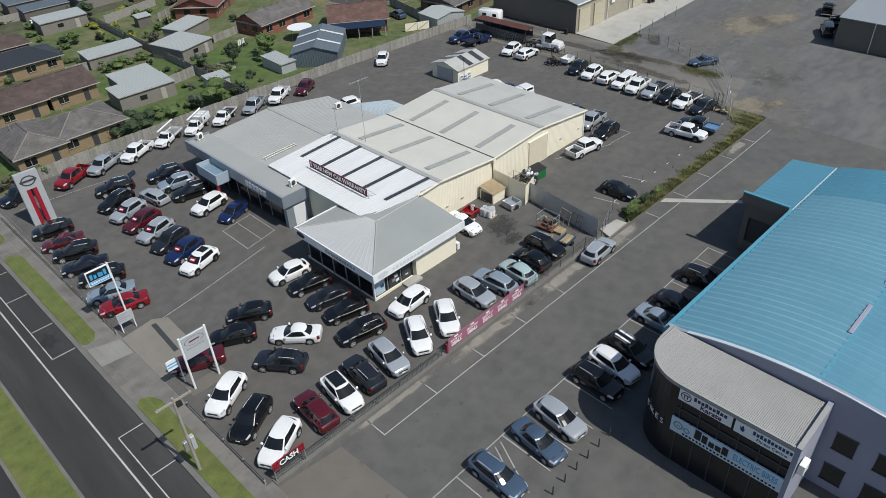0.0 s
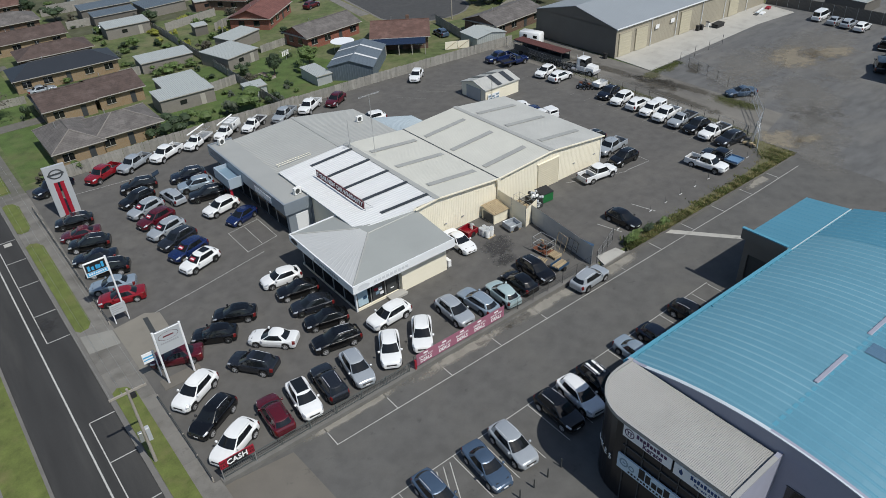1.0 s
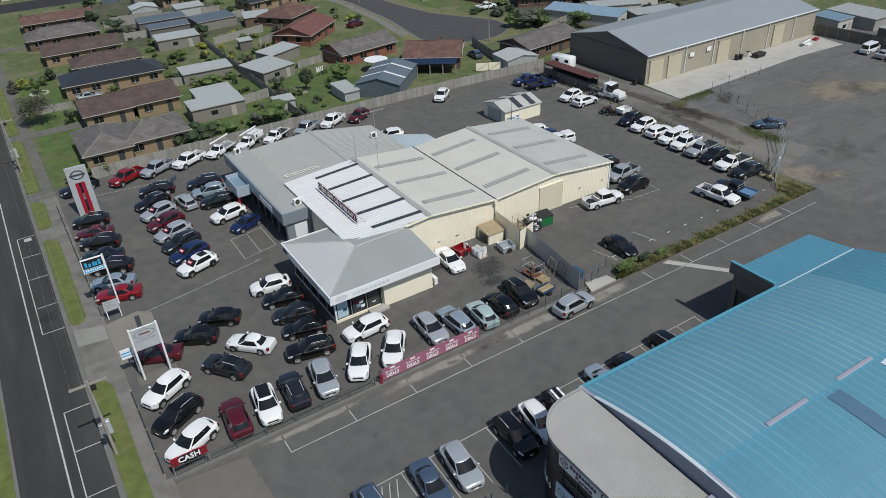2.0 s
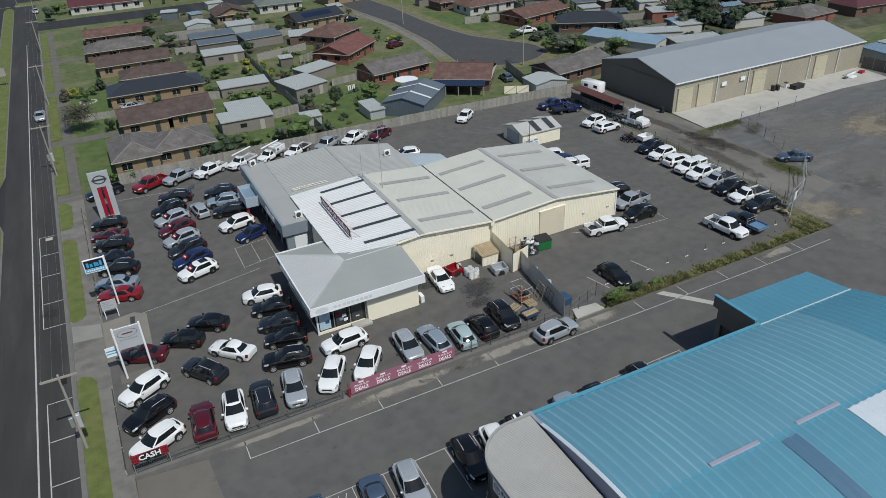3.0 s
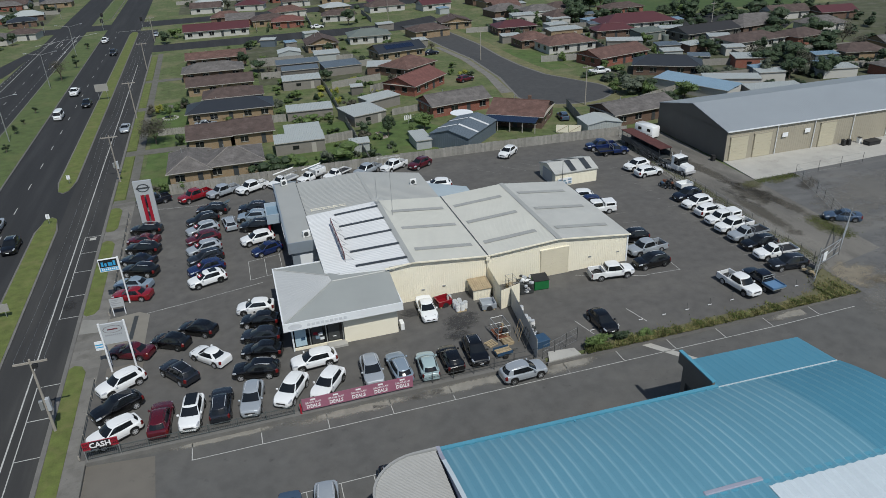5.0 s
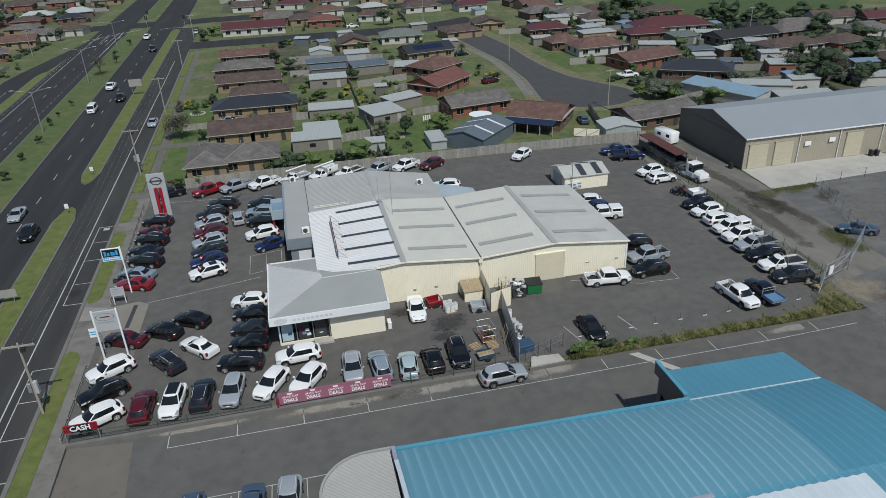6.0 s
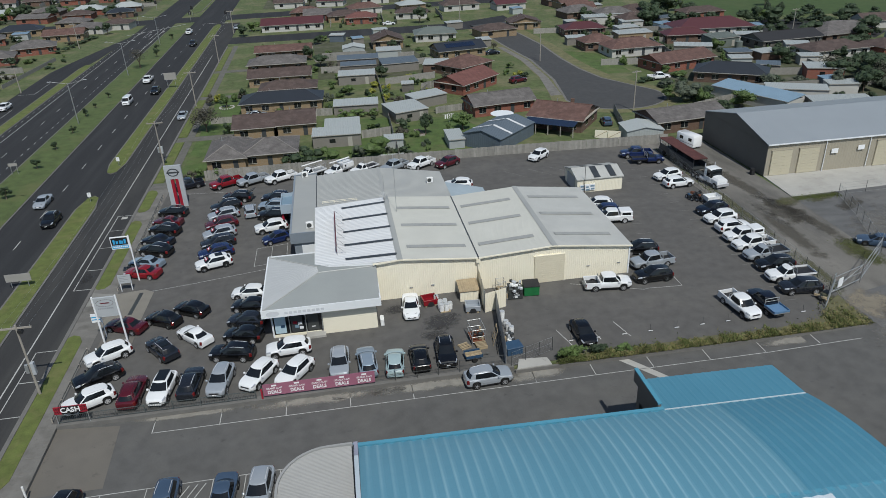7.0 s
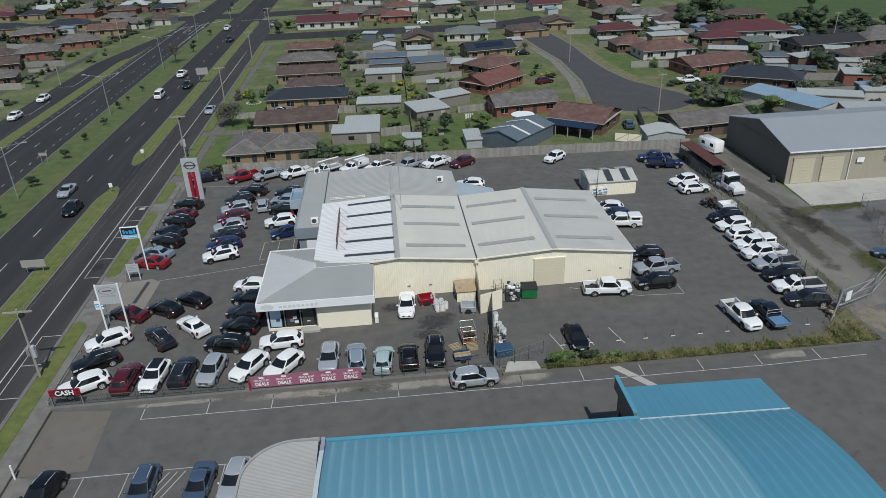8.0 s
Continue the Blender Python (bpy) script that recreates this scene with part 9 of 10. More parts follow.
for i in range(8):
    part("plank", Shape().box(-0.85, -0.5 + i * 0.12, 0.52, 0.9, -0.4 + i * 0.12, 0.6 + 0.06 * (i % 3), (i % 3) * 4 - 4), wood, tr)
for i, (x, y) in enumerate(((35.0, 5.2), (35.1, 3.6))):
    t = thing("window_frame_stack", "dark steel window frame leaning on the sheet fence", "frame", (x, y, 0), 82, group="leaning frames")
    part("frame", Shape().rod((-0.8, 0, 0), (-0.8, -0.5, 1.9), 0.04, 6).rod((0.8, 0, 0), (0.8, -0.5, 1.9), 0.04, 6).rod((-0.8, -0.5, 1.9), (0.8, -0.5, 1.9), 0.04, 6).rod((-0.8, -0.25, 0.95), (0.8, -0.25, 0.95), 0.03, 6).rod((0, 0, 0.02), (0, -0.5, 1.9), 0.03, 6), steel_dark if i else wood, t)
scrap_heap("scrap_heap", "mixed scrap and boxes behind the grey fence", 36.9, 5.0, 0.9, 2.6, 0.7, 16, [plastic_white, steel_dark, wood, sign_silver])
# the crate's dark colour stands for the shadow lying here
t = thing("blue_crate", "blue plastic crate darkened for the shadow behind the fence", "crate", (36.8, 3.0, 0), 8)
part("crate", Shape().box(-0.9, -0.7, 0, 0.9, 0.7, 0.9, 0, 0.04), tarp_blue, t)
part("crate_rim", Shape().box(-0.95, -0.75, 0.82, 0.95, 0.75, 0.92, 0, 0.03), tarp_blue, t)


def skip_bin(x, y, turn, paint, label, fill):
    t = thing("waste_bin", label, "waste bin", (x, y, 0), turn, group="waste bins")
    part("tub", Shape().box(-0.95, -0.75, 0.1, 0.95, 0.75, 1.35, 0, 0.03), paint, t)
    part("lid", Shape().slab((-1.0, -0.8, 1.36), (1.0, -0.8, 1.36), (1.0, 0.8, 1.6), (-1.0, 0.8, 1.6), 0.06), plastic_black, t, "black plastic lid")
    for sx in (-0.98, 0.98):
        part("lift_pocket", Shape().box(sx - 0.08, -0.3, 0.7, sx + 0.08, 0.3, 0.9), paint, t)
    for sx in (-0.8, 0.8):
        part("castor", Shape().rod((sx, -0.6, 0.06), (sx + 0.06, -0.6, 0.06), 0.07, 8), rubber, t)
    return t


skip_bin(42.0, 14.6, -4, bin_green, "green steel waste bin with a black lid", None)
t = thing("wire_bin", "dark steel bin crammed with silver foil wrap", "waste bin", (39.9, 14.3, 0), -5)
part("tub", Shape().box(-0.85, -0.8, 0.1, 0.85, 0.8, 1.5, 0, 0.02), steel_dark, t)
for i in range(26):
    px, py, pz = rng2.uniform(-0.7, 0.7), rng2.uniform(-0.85, 0.7), rng2.uniform(1.2, 2.0)
    part("foil", Shape().box(px - 0.2, py - 0.12, pz - 0.15, px + 0.2, py + 0.12, pz + 0.15, rng2.uniform(0, 180), 0.05), rng2.choice([sign_silver, plastic_white, plastic_black, sign_silver]), t, smooth=60)
for i in range(10):
    part("foil", Shape().box(-0.7 + rng2.uniform(0, 1.3), -0.88, 0.3 + i * 0.1, -0.4 + rng2.uniform(0, 1.1), -0.82, 0.5 + i * 0.1), rng2.choice([sign_silver, plastic_white, plastic_black]), t)
for i in range(2):
    t = thing("mesh_cage", "open wire mesh stillage with cardboard", "stillage", (38.4, 14.2 + i * 1.3, 0), 4, group="wire stillages")
    for sx in (-0.5, 0.5):
        for sy in (-0.5, 0.5):
            part("post", Shape().rod((sx, sy, 0), (sx, sy, 1.9), 0.03, 5), steel_dark, t)
    for z in (0.15, 0.95, 1.85):
        part("rail", Shape().rod((-0.5, -0.5, z), (0.5, -0.5, z), 0.02, 5).rod((-0.5, 0.5, z), (0.5, 0.5, z), 0.02, 5).rod((-0.5, -0.5, z), (-0.5, 0.5, z), 0.02, 5).rod((0.5, -0.5, z), (0.5, 0.5, z), 0.02, 5), steel, t)
    part("carton", Shape().box(-0.45, -0.45, 0.15, 0.45, 0.45, 0.75), wood, t, "brown cardboard cartons")
flat("ramp_concrete", [(36.4, -0.4), (40.2, -0.3), (40.0, 1.0), (37.0, 1.3)], -0.3, 0.16, concrete_pale, "broken concrete ramp slab by the gate", "ramp")

# prime mover, car carrier roof, caravan, motorbikes, trailer
t = thing("truck", "white bonneted truck with chrome tanks on the gravel lane", "truck", (81.0, 42.6, 0), -82)
part("chassis", Shape().box(-4.2, -0.45, 0.7, 1.6, 0.45, 1.0), steel_dark, t)
body, glass = loft_car([(2.6, 0.6, 1.1, 1.3, 0.85, 0.7, ""), (2.5, 0.5, 1.4, 1.75, 1.0, 0.75, ""), (1.0, 0.5, 1.5, 1.9, 1.05, 0.8, "screen"), (0.75, 0.5, 1.55, 2.85, 1.15, 1.05, "side"), (-0.3, 0.5, 1.55, 2.95, 1.15, 1.05, ""), (-0.9, 0.5, 1.55, 2.95, 1.15, 1.05, ""), (-0.95, 0.6, 1.5, 2.9, 1.1, 1.0, "")])
part("cab", body, PAINT["white"], t, smooth=35)
for key, sh in glass.items():
    part("windscreen" if key == "windscreen" else "sill_trim" if key == "sill" else "side_window", sh, plastic_black if key == "sill" else glass_car, t)
part("bull_bar", Shape().box(2.6, -1.1, 0.5, 2.8, 1.1, 1.0, 0, 0.04), alloy, t, "polished bull bar")
for sy in (-0.95, 0.95):
    part("fuel_tank", Shape().rod((-2.0, sy, 0.7), (-0.9, sy, 0.7), 0.33, 14), alloy, t, "polished fuel tank", smooth=40)
    part("exhaust", Shape().rod((-1.05, sy, 1.0), (-1.05, sy, 3.4), 0.08, 8), alloy, t)
for x in (1.9, -2.7, -3.8):
    for sy in (-0.95, 0.95):
        w_ = part("wheel", Shape().rod((x, sy - 0.15, 0.5), (x, sy + 0.15, 0.5), 0.5, 18), rubber, t, smooth=40)
        part("rim", Shape().rod((x, sy - 0.16, 0.5), (x, sy + 0.16, 0.5), 0.26, 12), alloy, w_)
t = thing("car_carrier", "old car carrier trailer under a dark red rusty roof", "trailer", (80.9, 53.6, 0), 92)
part("deck", Shape().box(-6.3, -1.2, 0.9, 6.3, 1.2, 1.1), steel_dark, t)
part("roof", Shape().ribbed((-6.4, -1.25, 2.85), (6.4, -1.25, 2.85), (6.4, 1.25, 2.85), (-6.4, 1.25, 2.85), 0.5, 0.04).box(-6.4, -1.25, 2.75, 6.4, 1.25, 2.84), rust_dark, t, "dark red rusty roof sheet")
for x in (-6.1, -3.0, 0.0, 3.0, 6.1):
    for sy in (-1.15, 1.15):
        part("post", Shape().rod((x, sy, 1.0), (x, sy, 2.8), 0.06, 6), steel_dark, t)
part("side_panel", Shape().box(-6.2, -1.2, 1.1, 6.2, -1.14, 2.0).box(-6.2, 1.14, 1.1, 6.2, 1.2, 2.0), clad_dark, t)
for x in (-4.2, -3.1, 4.6):
    for sy in (-1.0, 1.0):
        part("wheel", Shape().rod((x, sy - 0.13, 0.45), (x, sy + 0.13, 0.45), 0.45, 16), rubber, t)
t = thing("caravan", "white caravan beside the storage shed", "caravan", (86.5, 62.0, -0.1), 105)
part("body", Shape().box(-2.4, -1.1, 0.5, 2.4, 1.1, 2.6, 0, 0.18), PAINT["white"], t, smooth=50)
for x in (-1.4, 0.9):
    for sy in (-1.11, 1.11):
        part("window", Shape().box(x - 0.45, sy - 0.01, 1.5, x + 0.45, sy + 0.01, 2.1), glass_car, t)
part("stripe", Shape().box(-2.3, -1.112, 0.95, 2.3, 1.112, 1.05), ink_grey, t)
for sy in (-0.9, 0.9):
    part("wheel", Shape().rod((0, sy - 0.1, 0.33), (0, sy + 0.1, 0.33), 0.33, 14), rubber, t)
part("drawbar", Shape().rod((2.4, -0.4, 0.5), (3.5, 0, 0.5), 0.05, 6).rod((2.4, 0.4, 0.5), (3.5, 0, 0.5), 0.05, 6), steel, t)
t = thing("box_trailer", "small white box trailer on the lot edge", "trailer", (77.2, 35.6, 0), 4)
part("tub", Shape().box(-1.2, -0.8, 0.5, 1.2, 0.8, 0.6).box(-1.2, -0.8, 0.5, 1.2, -0.74, 1.2).box(-1.2, 0.74, 0.5, 1.2, 0.8, 1.2).box(-1.2, -0.8, 0.5, -1.14, 0.8, 1.2).box(1.14, -0.8, 0.5, 1.2, 0.8, 1.2), PAINT["white"], t)
for sy in (-0.9, 0.9):
    part("wheel", Shape().rod((0, sy - 0.1, 0.3), (0, sy + 0.1, 0.3), 0.3, 14), rubber, t)
for i, (x, y, m_) in enumerate(((74.4, 37.4, tarp_blue), (75.1, 37.0, PAINT["black"]), (75.7, 36.6, rust))):
    t = thing("motorbike", "parked motorbike leaning on its stand", "motorbike", (x, y, 0), 100 - i * 6, group="parked motorbikes")
    for xx in (-0.68, 0.68):
        w_ = part("wheel", Shape().rod((xx, -0.07, 0.32), (xx, 0.07, 0.32), 0.32, 14), rubber, t)
        part("rim", Shape().rod((xx, -0.075, 0.32), (xx, 0.075, 0.32), 0.18, 10), alloy, w_)
    part("tank", Shape().box(-0.1, -0.16, 0.7, 0.45, 0.16, 0.98, 0, 0.06), m_, t, smooth=50)
    part("saddle", Shape().box(-0.7, -0.14, 0.72, -0.1, 0.14, 0.84, 0, 0.04), plastic_black, t)
    part("engine", Shape().box(-0.3, -0.18, 0.25, 0.3, 0.18, 0.7, 0, 0.04), steel_dark, t)
    part("handlebar", Shape().rod((0.5, -0.38, 1.08), (0.5, 0.38, 1.08), 0.025, 6).rod((0.5, 0, 1.08), (0.68, 0, 0.32), 0.035, 6), steel_dark, t)
scrap_heap("engine_parts", "pile of dark engine parts beside the motorbikes", 76.0, 38.2, 1.4, 1.2, 0.9, 14, [steel_dark, plastic_black, rust])
scrap_heap("fence_scrap", "dark scrap lying at the fence end", 75.0, 5.4, 1.4, 1.6, 0.5, 12, [steel_dark, plastic_black, wood])
for x, y in ((116.2, 42.6), (117.2, 42.4), (119.8, 42.6), (89.6, 45.0)):
    t = thing("wheelie_bin", "dark wheeled rubbish bin by the shed wall", "waste bin", (x, y, 0.02 if x > 91 else -0.005), group="wheelie bins")
    part("bin", Shape().box(-0.3, -0.35, 0.0, 0.3, 0.35, 1.0, 0, 0.03), plastic_black if x < 119 else plastic_white, t)
    part("lid", Shape().slab((-0.32, -0.4, 1.02), (0.32, -0.4, 1.02), (0.32, 0.38, 1.1), (-0.32, 0.38, 1.1), 0.04), plastic_black, t)


# ---- plants ----
def leaf_core(shape, c, rx, ry, rz, r_):
    """A small uneven knot of foliage that closes the inside of a crown."""
    ring = []
    for k in range(1, 4):
        ph = math.pi * k / 4
        ring.append([Vector((c[0] + rx * math.sin(ph) * math.cos(a) * r_.uniform(0.75, 1.15), c[1] + ry * math.sin(ph) * math.sin(a) * r_.uniform(0.75, 1.15), max(0.01, c[2] + rz * math.cos(ph) * r_.uniform(0.85, 1.1)))) for a in (0, 1.05, 2.09, 3.14, 4.19, 5.24)])
    top, low = Vector((c[0], c[1], c[2] + rz)), Vector((c[0], c[1], max(0.0, c[2] - rz)))
    for i in range(6):
        j = (i + 1) % 6
        shape.face(top, ring[0][i], ring[0][j])
        shape.face(ring[0][i], ring[1][i], ring[1][j], ring[0][j])
        shape.face(ring[1][i], ring[2][i], ring[2][j], ring[1][j])
        shape.face(ring[2][i], low, ring[2][j])


def leaf_cloud(shape, cx, cy, cz, rx, ry, rz, n, size, r_, full=True):
    """Many small leaf faces over an uneven crown of several lumps."""
    lumps = [(r_.gauss(0, 0.36), r_.gauss(0, 0.36), r_.gauss(0.05, 0.32), r_.uniform(0.3, 0.58)) for _ in range(max(6, n // 70))]
    if full:
        for lx, ly, lz, lr in lumps:
            leaf_core(shape, (cx + rx * lx, cy + ry * ly, cz + rz * lz), rx * lr * 0.78, ry * lr * 0.78, rz * lr * 0.78, r_)
    for i in range(n):
        lx, ly, lz, lr = lumps[i % len(lumps)]
        th, ph = r_.uniform(0, 2 * math.pi), math.acos(r_.uniform(-0.7, 1))
        rr = lr * (0.68 + 0.4 * r_.random())
        px = cx + rx * (lx + rr * math.sin(ph) * math.cos(th))
        py = cy + ry * (ly + rr * math.sin(ph) * math.sin(th))
        pz = cz + rz * (lz + rr * math.cos(ph))
        pz = max(pz, 0.02)
        a, b = r_.uniform(0, math.pi), r_.uniform(-0.9, 0.9)
        u = Vector((math.cos(a), math.sin(a), math.sin(b) * 0.7)) * size * r_.uniform(0.6, 1.3)
        v = Vector((-math.sin(a) * 0.8, math.cos(a) * 0.8, r_.uniform(-0.6, 0.6))) * size * r_.uniform(0.6, 1.2)
        p = Vector((px, py, pz))
        shape.face(p - u * 0.5, p - v * 0.45, p + u * 0.6, p + v * 0.5)


def tree(x, y, h, w, leaf=0, trunk=0.35, dense=900, name="tree", label="garden tree with an uneven leafy crown", z=-0.12, seed=0):
    r_ = random.Random(int(x * 31 + y * 17) + seed)
    t = thing(name, label, "tree", (x, y, z), r_.uniform(0, 360), group="trees")
    th = h * trunk
    s_ = Shape().rod((0, 0, 0), (r_.uniform(-0.1, 0.1), r_.uniform(-0.1, 0.1), th), 0.05 * h * 0.5 + 0.04, 8, 0.03 * h * 0.5 + 0.02)
    lim = s_
    for i in range(6):
        a = i * 1.05 + r_.uniform(-0.3, 0.3)
        lim.rod((0, 0, th * r_.uniform(0.75, 1.0)), (math.cos(a) * w * 0.3, math.sin(a) * w * 0.3, th + (h - th) * r_.uniform(0.35, 0.8)), 0.012 * h + 0.01, 5, 0.008)
    part("trunk", lim, bark, t)
    c_ = Shape()
    leaf_cloud(c_, 0, 0, th + (h - th) * 0.45, w * 0.5, w * 0.5, (h - th) * 0.52, int(dense * 2.2), 0.036 * w + 0.09, r_, leaf != 3)
    part("crown", c_, leaf_mats[leaf], t)
    return t


def bush(x, y, h, w, leaf=0, dense=260, label="leafy green garden bush on the lawn", d=None, z=-0.12):
    r_ = random.Random(int(x * 13 + y * 29))
    c_ = Shape()
    leaf_cloud(c_, 0, 0, h * 0.5, w * 0.52, (d or w) * 0.52, h * 0.52, int(dense * 2.2), 0.045 * min(w, 3) + 0.08, r_)
    ob = solid("bush", c_, leaf_mats[leaf], label, "bush", "bushes")
    ob.matrix_basis = pose(x, y, z - 0.03)
    return ob


# highway median
for x, y, h in ((-38.4, 81.9, 2.2), (-38.7, 94.0, 2.0), (-38.8, 105.7, 1.8), (-40.1, 120.3, 2.2), (-39.2, 137.9, 1.8), (-39.8, 128, 1.4), (-37.6, 193.3, 3.0), (-38.2, 66.0, 2.4), (-38, 52, 2.2), (-40, 205, 2.4), (-39, 228, 2.4)):
    tree(x, y, h, h * 0.85, 1, 0.3, 260, label="young dark green tree on the grassed median", z=0.06)
tree(-39.3, 176.1, 6.5, 5.0, 3, 0.35, 500, label="bare brown tree on the grassed median", z=0.06)
# behind the storage shed
for x, y, h, w, lf in ((143.2, 88.0, 5.6, 6.4, 1), (151.4, 85.8, 5.6, 6.4, 1), (138.8, 91.4, 4.6, 4.6, 4), (150.6, 91.6, 6.6, 5.0, 3), (183.0, 112.5, 7.5, 6.0, 3), (180.0, 104.0, 5.4, 5.0, 3)):
    tree(x, y, h, w, lf, 0.25, 520)
# on the driveway verge
for x, y, h, w, d, lf in ((42.6, 0.55, 1.5, 3.2, 1.5, 0), (45.6, 0.55, 1.2, 2.2, 1.2, 1), (48.4, 0.5, 0.9, 2.0, 1.1, 0)):
    bush(x, y, h, w, lf, 260, "leafy green shrub growing on the driveway verge", d, 0.14)
# beside the houses
tree(-8.6, 99.0, 5.6, 6.6, 3, 0.25, 900, label="twiggy brown tree on the front lawn")
bush(-10.9, 122.6, 2.6, 2.8, 3)
bush(-9.3, 124.0, 2.6, 3.0, 2, label="bright yellow green round bush on the lawn")
tree(-6.5, 118.9, 4.2, 2.2, 0, 0.2, 300, label="slender garden tree in a white stone ring")
t = thing("stone_ring", "ring of white stones round a garden tree", "garden edging", (-6.5, 118.9, -0.12))
for i in range(18):
    a = i * math.pi / 9
    part("stone", Shape().box(1.7 * math.cos(a) - 0.22, 1.7 * math.sin(a) - 0.15, 0, 1.7 * math.cos(a) + 0.22, 1.7 * math.sin(a) + 0.15, 0.18, math.degrees(a), 0.04), concrete_pale, t)
for x, y, h, w, lf in ((-4.7, 124.0, 3.0, 2.4, 0), (-2.9, 127.3, 2.8, 2.4, 1), (-3.5, 95.7, 2.8, 1.8, 1), (5.9, 111.0, 1.6, 3.2, 0), (11.2, 71.0, 2.2, 3.6, 1), (14.2, 71.2, 3.4, 5.6, 1), (18.0, 70.6, 3.3, 5.2, 0), (24.6, 70.8, 2.9, 3.4, 4), (28.4, 71.8, 4.4, 7.0, 0), (32.0, 71.6, 2.0, 3.0, 1), (21.6, 101.6, 1.8, 3.0, 0), (24.9, 101.2, 2.0, 4.6, 0), (28.9, 101.4, 1.6, 3.2, 0),
                        (34.4, 88.6, 2.6, 3.4, 1), (33.2, 83.4, 2.0, 2.6, 3), (32.9, 77.2, 1.8, 1.8, 1), (36.6, 82.0, 1.4, 1.4, 0), (43.3, 81.6, 2.2, 2.6, 0), (62.7, 97.2, 2.8, 4.0, 1), (70.3, 139.4, 1.4, 2.4, 0), (70.5, 128.5, 1.6, 3.0, 2), (71.8, 126.9, 1.6, 2.6, 1), (-5.4, 68.3, 1.8, 2.4, 0), (-2.4, 68.2, 2.0, 2.6, 0), (-7.0, 67.8, 1.6, 2.2, 3), (29.4, 87.8, 1.5, 2.0, 0), (27.2, 91, 1.2, 2.0, 0)):
    bush(x, y, h, w, lf)
for x, y, h, w, lf in ((38.4, 83.6, 4.6, 3.0, 1), (46.6, 84.4, 4.4, 5.0, 0), (100.4, 92.2, 4.6, 7.0, 4), (104.5, 91.0, 4.0, 5.0, 1), (109.5, 83.0, 4.4, 6.2, 0), (98.0, 94.5, 3.2, 4.0, 0), (33.6, 139, 3.4, 4.0, 1), (40.6, 178, 3.6, 3.0, 1), (72, 166, 3.0, 2.6, 3), (54, 200, 3.6, 3.6, 1), (135.3, 190, 6.5, 9.0, 1), (143, 184, 5.5, 7.0, 1), (152.5, 212, 6, 6.5, 0), (148.5, 108, 5.0, 7.5, 3), (156, 104, 5.5, 8.0, 1), (162, 108, 5, 7, 1), (144, 122, 4.6, 6, 1), (172, 182, 6, 5, 1), (178, 186, 7, 3, 1), (182, 184, 7, 3, 1), (60, 178, 3.2, 3.0, 0), (16, 198, 3.2, 4.0, 1), (24, 122, 2.8, 3.2, 0), (-12, 225, 4.2, 5.0, 1), (-10, 236, 3.6, 5.0, 0)):
    tree(x, y, h, w, lf, 0.25, 480)
CLUMPS = {}
for lf in range(5):
    for k in range(3):
        c_ = Shape()
        r_ = random.Random(40 + lf * 7 + k)
        leaf_cloud(c_, 0, 0, 0.42, 0.52, 0.52, 0.5, 520, 0.075, r_)
        CLUMPS[lf, k] = c_.mesh("bush", leaf_mats[lf])
BUSH_WORDS = ("fresh green leafy garden shrub on grass", "dark green garden shrub on grass", "yellow green garden shrub on grass", "brown twiggy garden shrub on grass", "grey green garden shrub on grass")
rng3 = random.Random(21)


def free(x, y, gap=0.5):
    if 69 < x < 100 and 86 < y < 232 or 206 < y < 228 and x < 96 or 262 < y < 298 or -67 < x < -10 or x > 89 and y < 67:
        return False
    return all(math.hypot(x - a, y - b) > r_ + gap for a, b, r_ in TAKEN)


FAR_SHRUBS = Shape()


def scatter(n, x0, x1, y0, y1, low, high, kinds, joined=False):
    done = 0
    for i in range(n * 5):
        x, y = rng3.uniform(x0, x1), rng3.uniform(y0, y1)
        if done >= n or not free(x, y):
            continue
        lf = rng3.choice(kinds)
        w, h = rng3.uniform(low, high) * 1.25, rng3.uniform(low, high)
        if joined:
            leaf_cloud(FAR_SHRUBS, x, y, h * 0.42 - 0.1, w * 0.55, w * 0.55, h * 0.5, 160, 0.13 * w, rng3)
            done += 1
            continue
        ob = tagged(new("bush", CLUMPS[lf, rng3.randrange(3)]), BUSH_WORDS[lf], "bush", "bushes")
        ob.matrix_basis = pose(x, y, -0.14 - 0.08 * h, 0, 0, rng3.uniform(0, 360)) @ Matrix.Diagonal((w, w * rng3.uniform(0.7, 1.5), h, 1))
        done += 1


scatter(80, -4, 68, 100, 262, 1.0, 2.8, (0, 0, 1, 1, 3, 4))
scatter(110, 97, 160, 70, 204, 1.4, 4.2, (0, 1, 1, 1, 1, 4))
scatter(80, 150, 230, 80, 196, 1.8, 4.6, (0, 1, 1, 1, 4), True)
scatter(50, -110, -68, 85, 262, 0.8, 2.6, (0, 1, 1, 1, 3))
scatter(110, -170, 220, 296, 430, 1.8, 4.5, (0, 1, 1, 1, 3), True)
scatter(60, -160, -100, 180, 262, 1.5, 3.6, (0, 1, 1, 1, 3), True)
solid("far_shrubs", FAR_SHRUBS, leaf_mats[1], "dark green shrubs between the far houses", "shrubs", kind="stuff")
scatter(30, 20, 46, 68, 100, 0.8, 1.8, (0, 0, 1, 4))
scatter(26, 15, 48, 100, 140, 1.0, 2.6, (0, 0, 2, 1, 4))
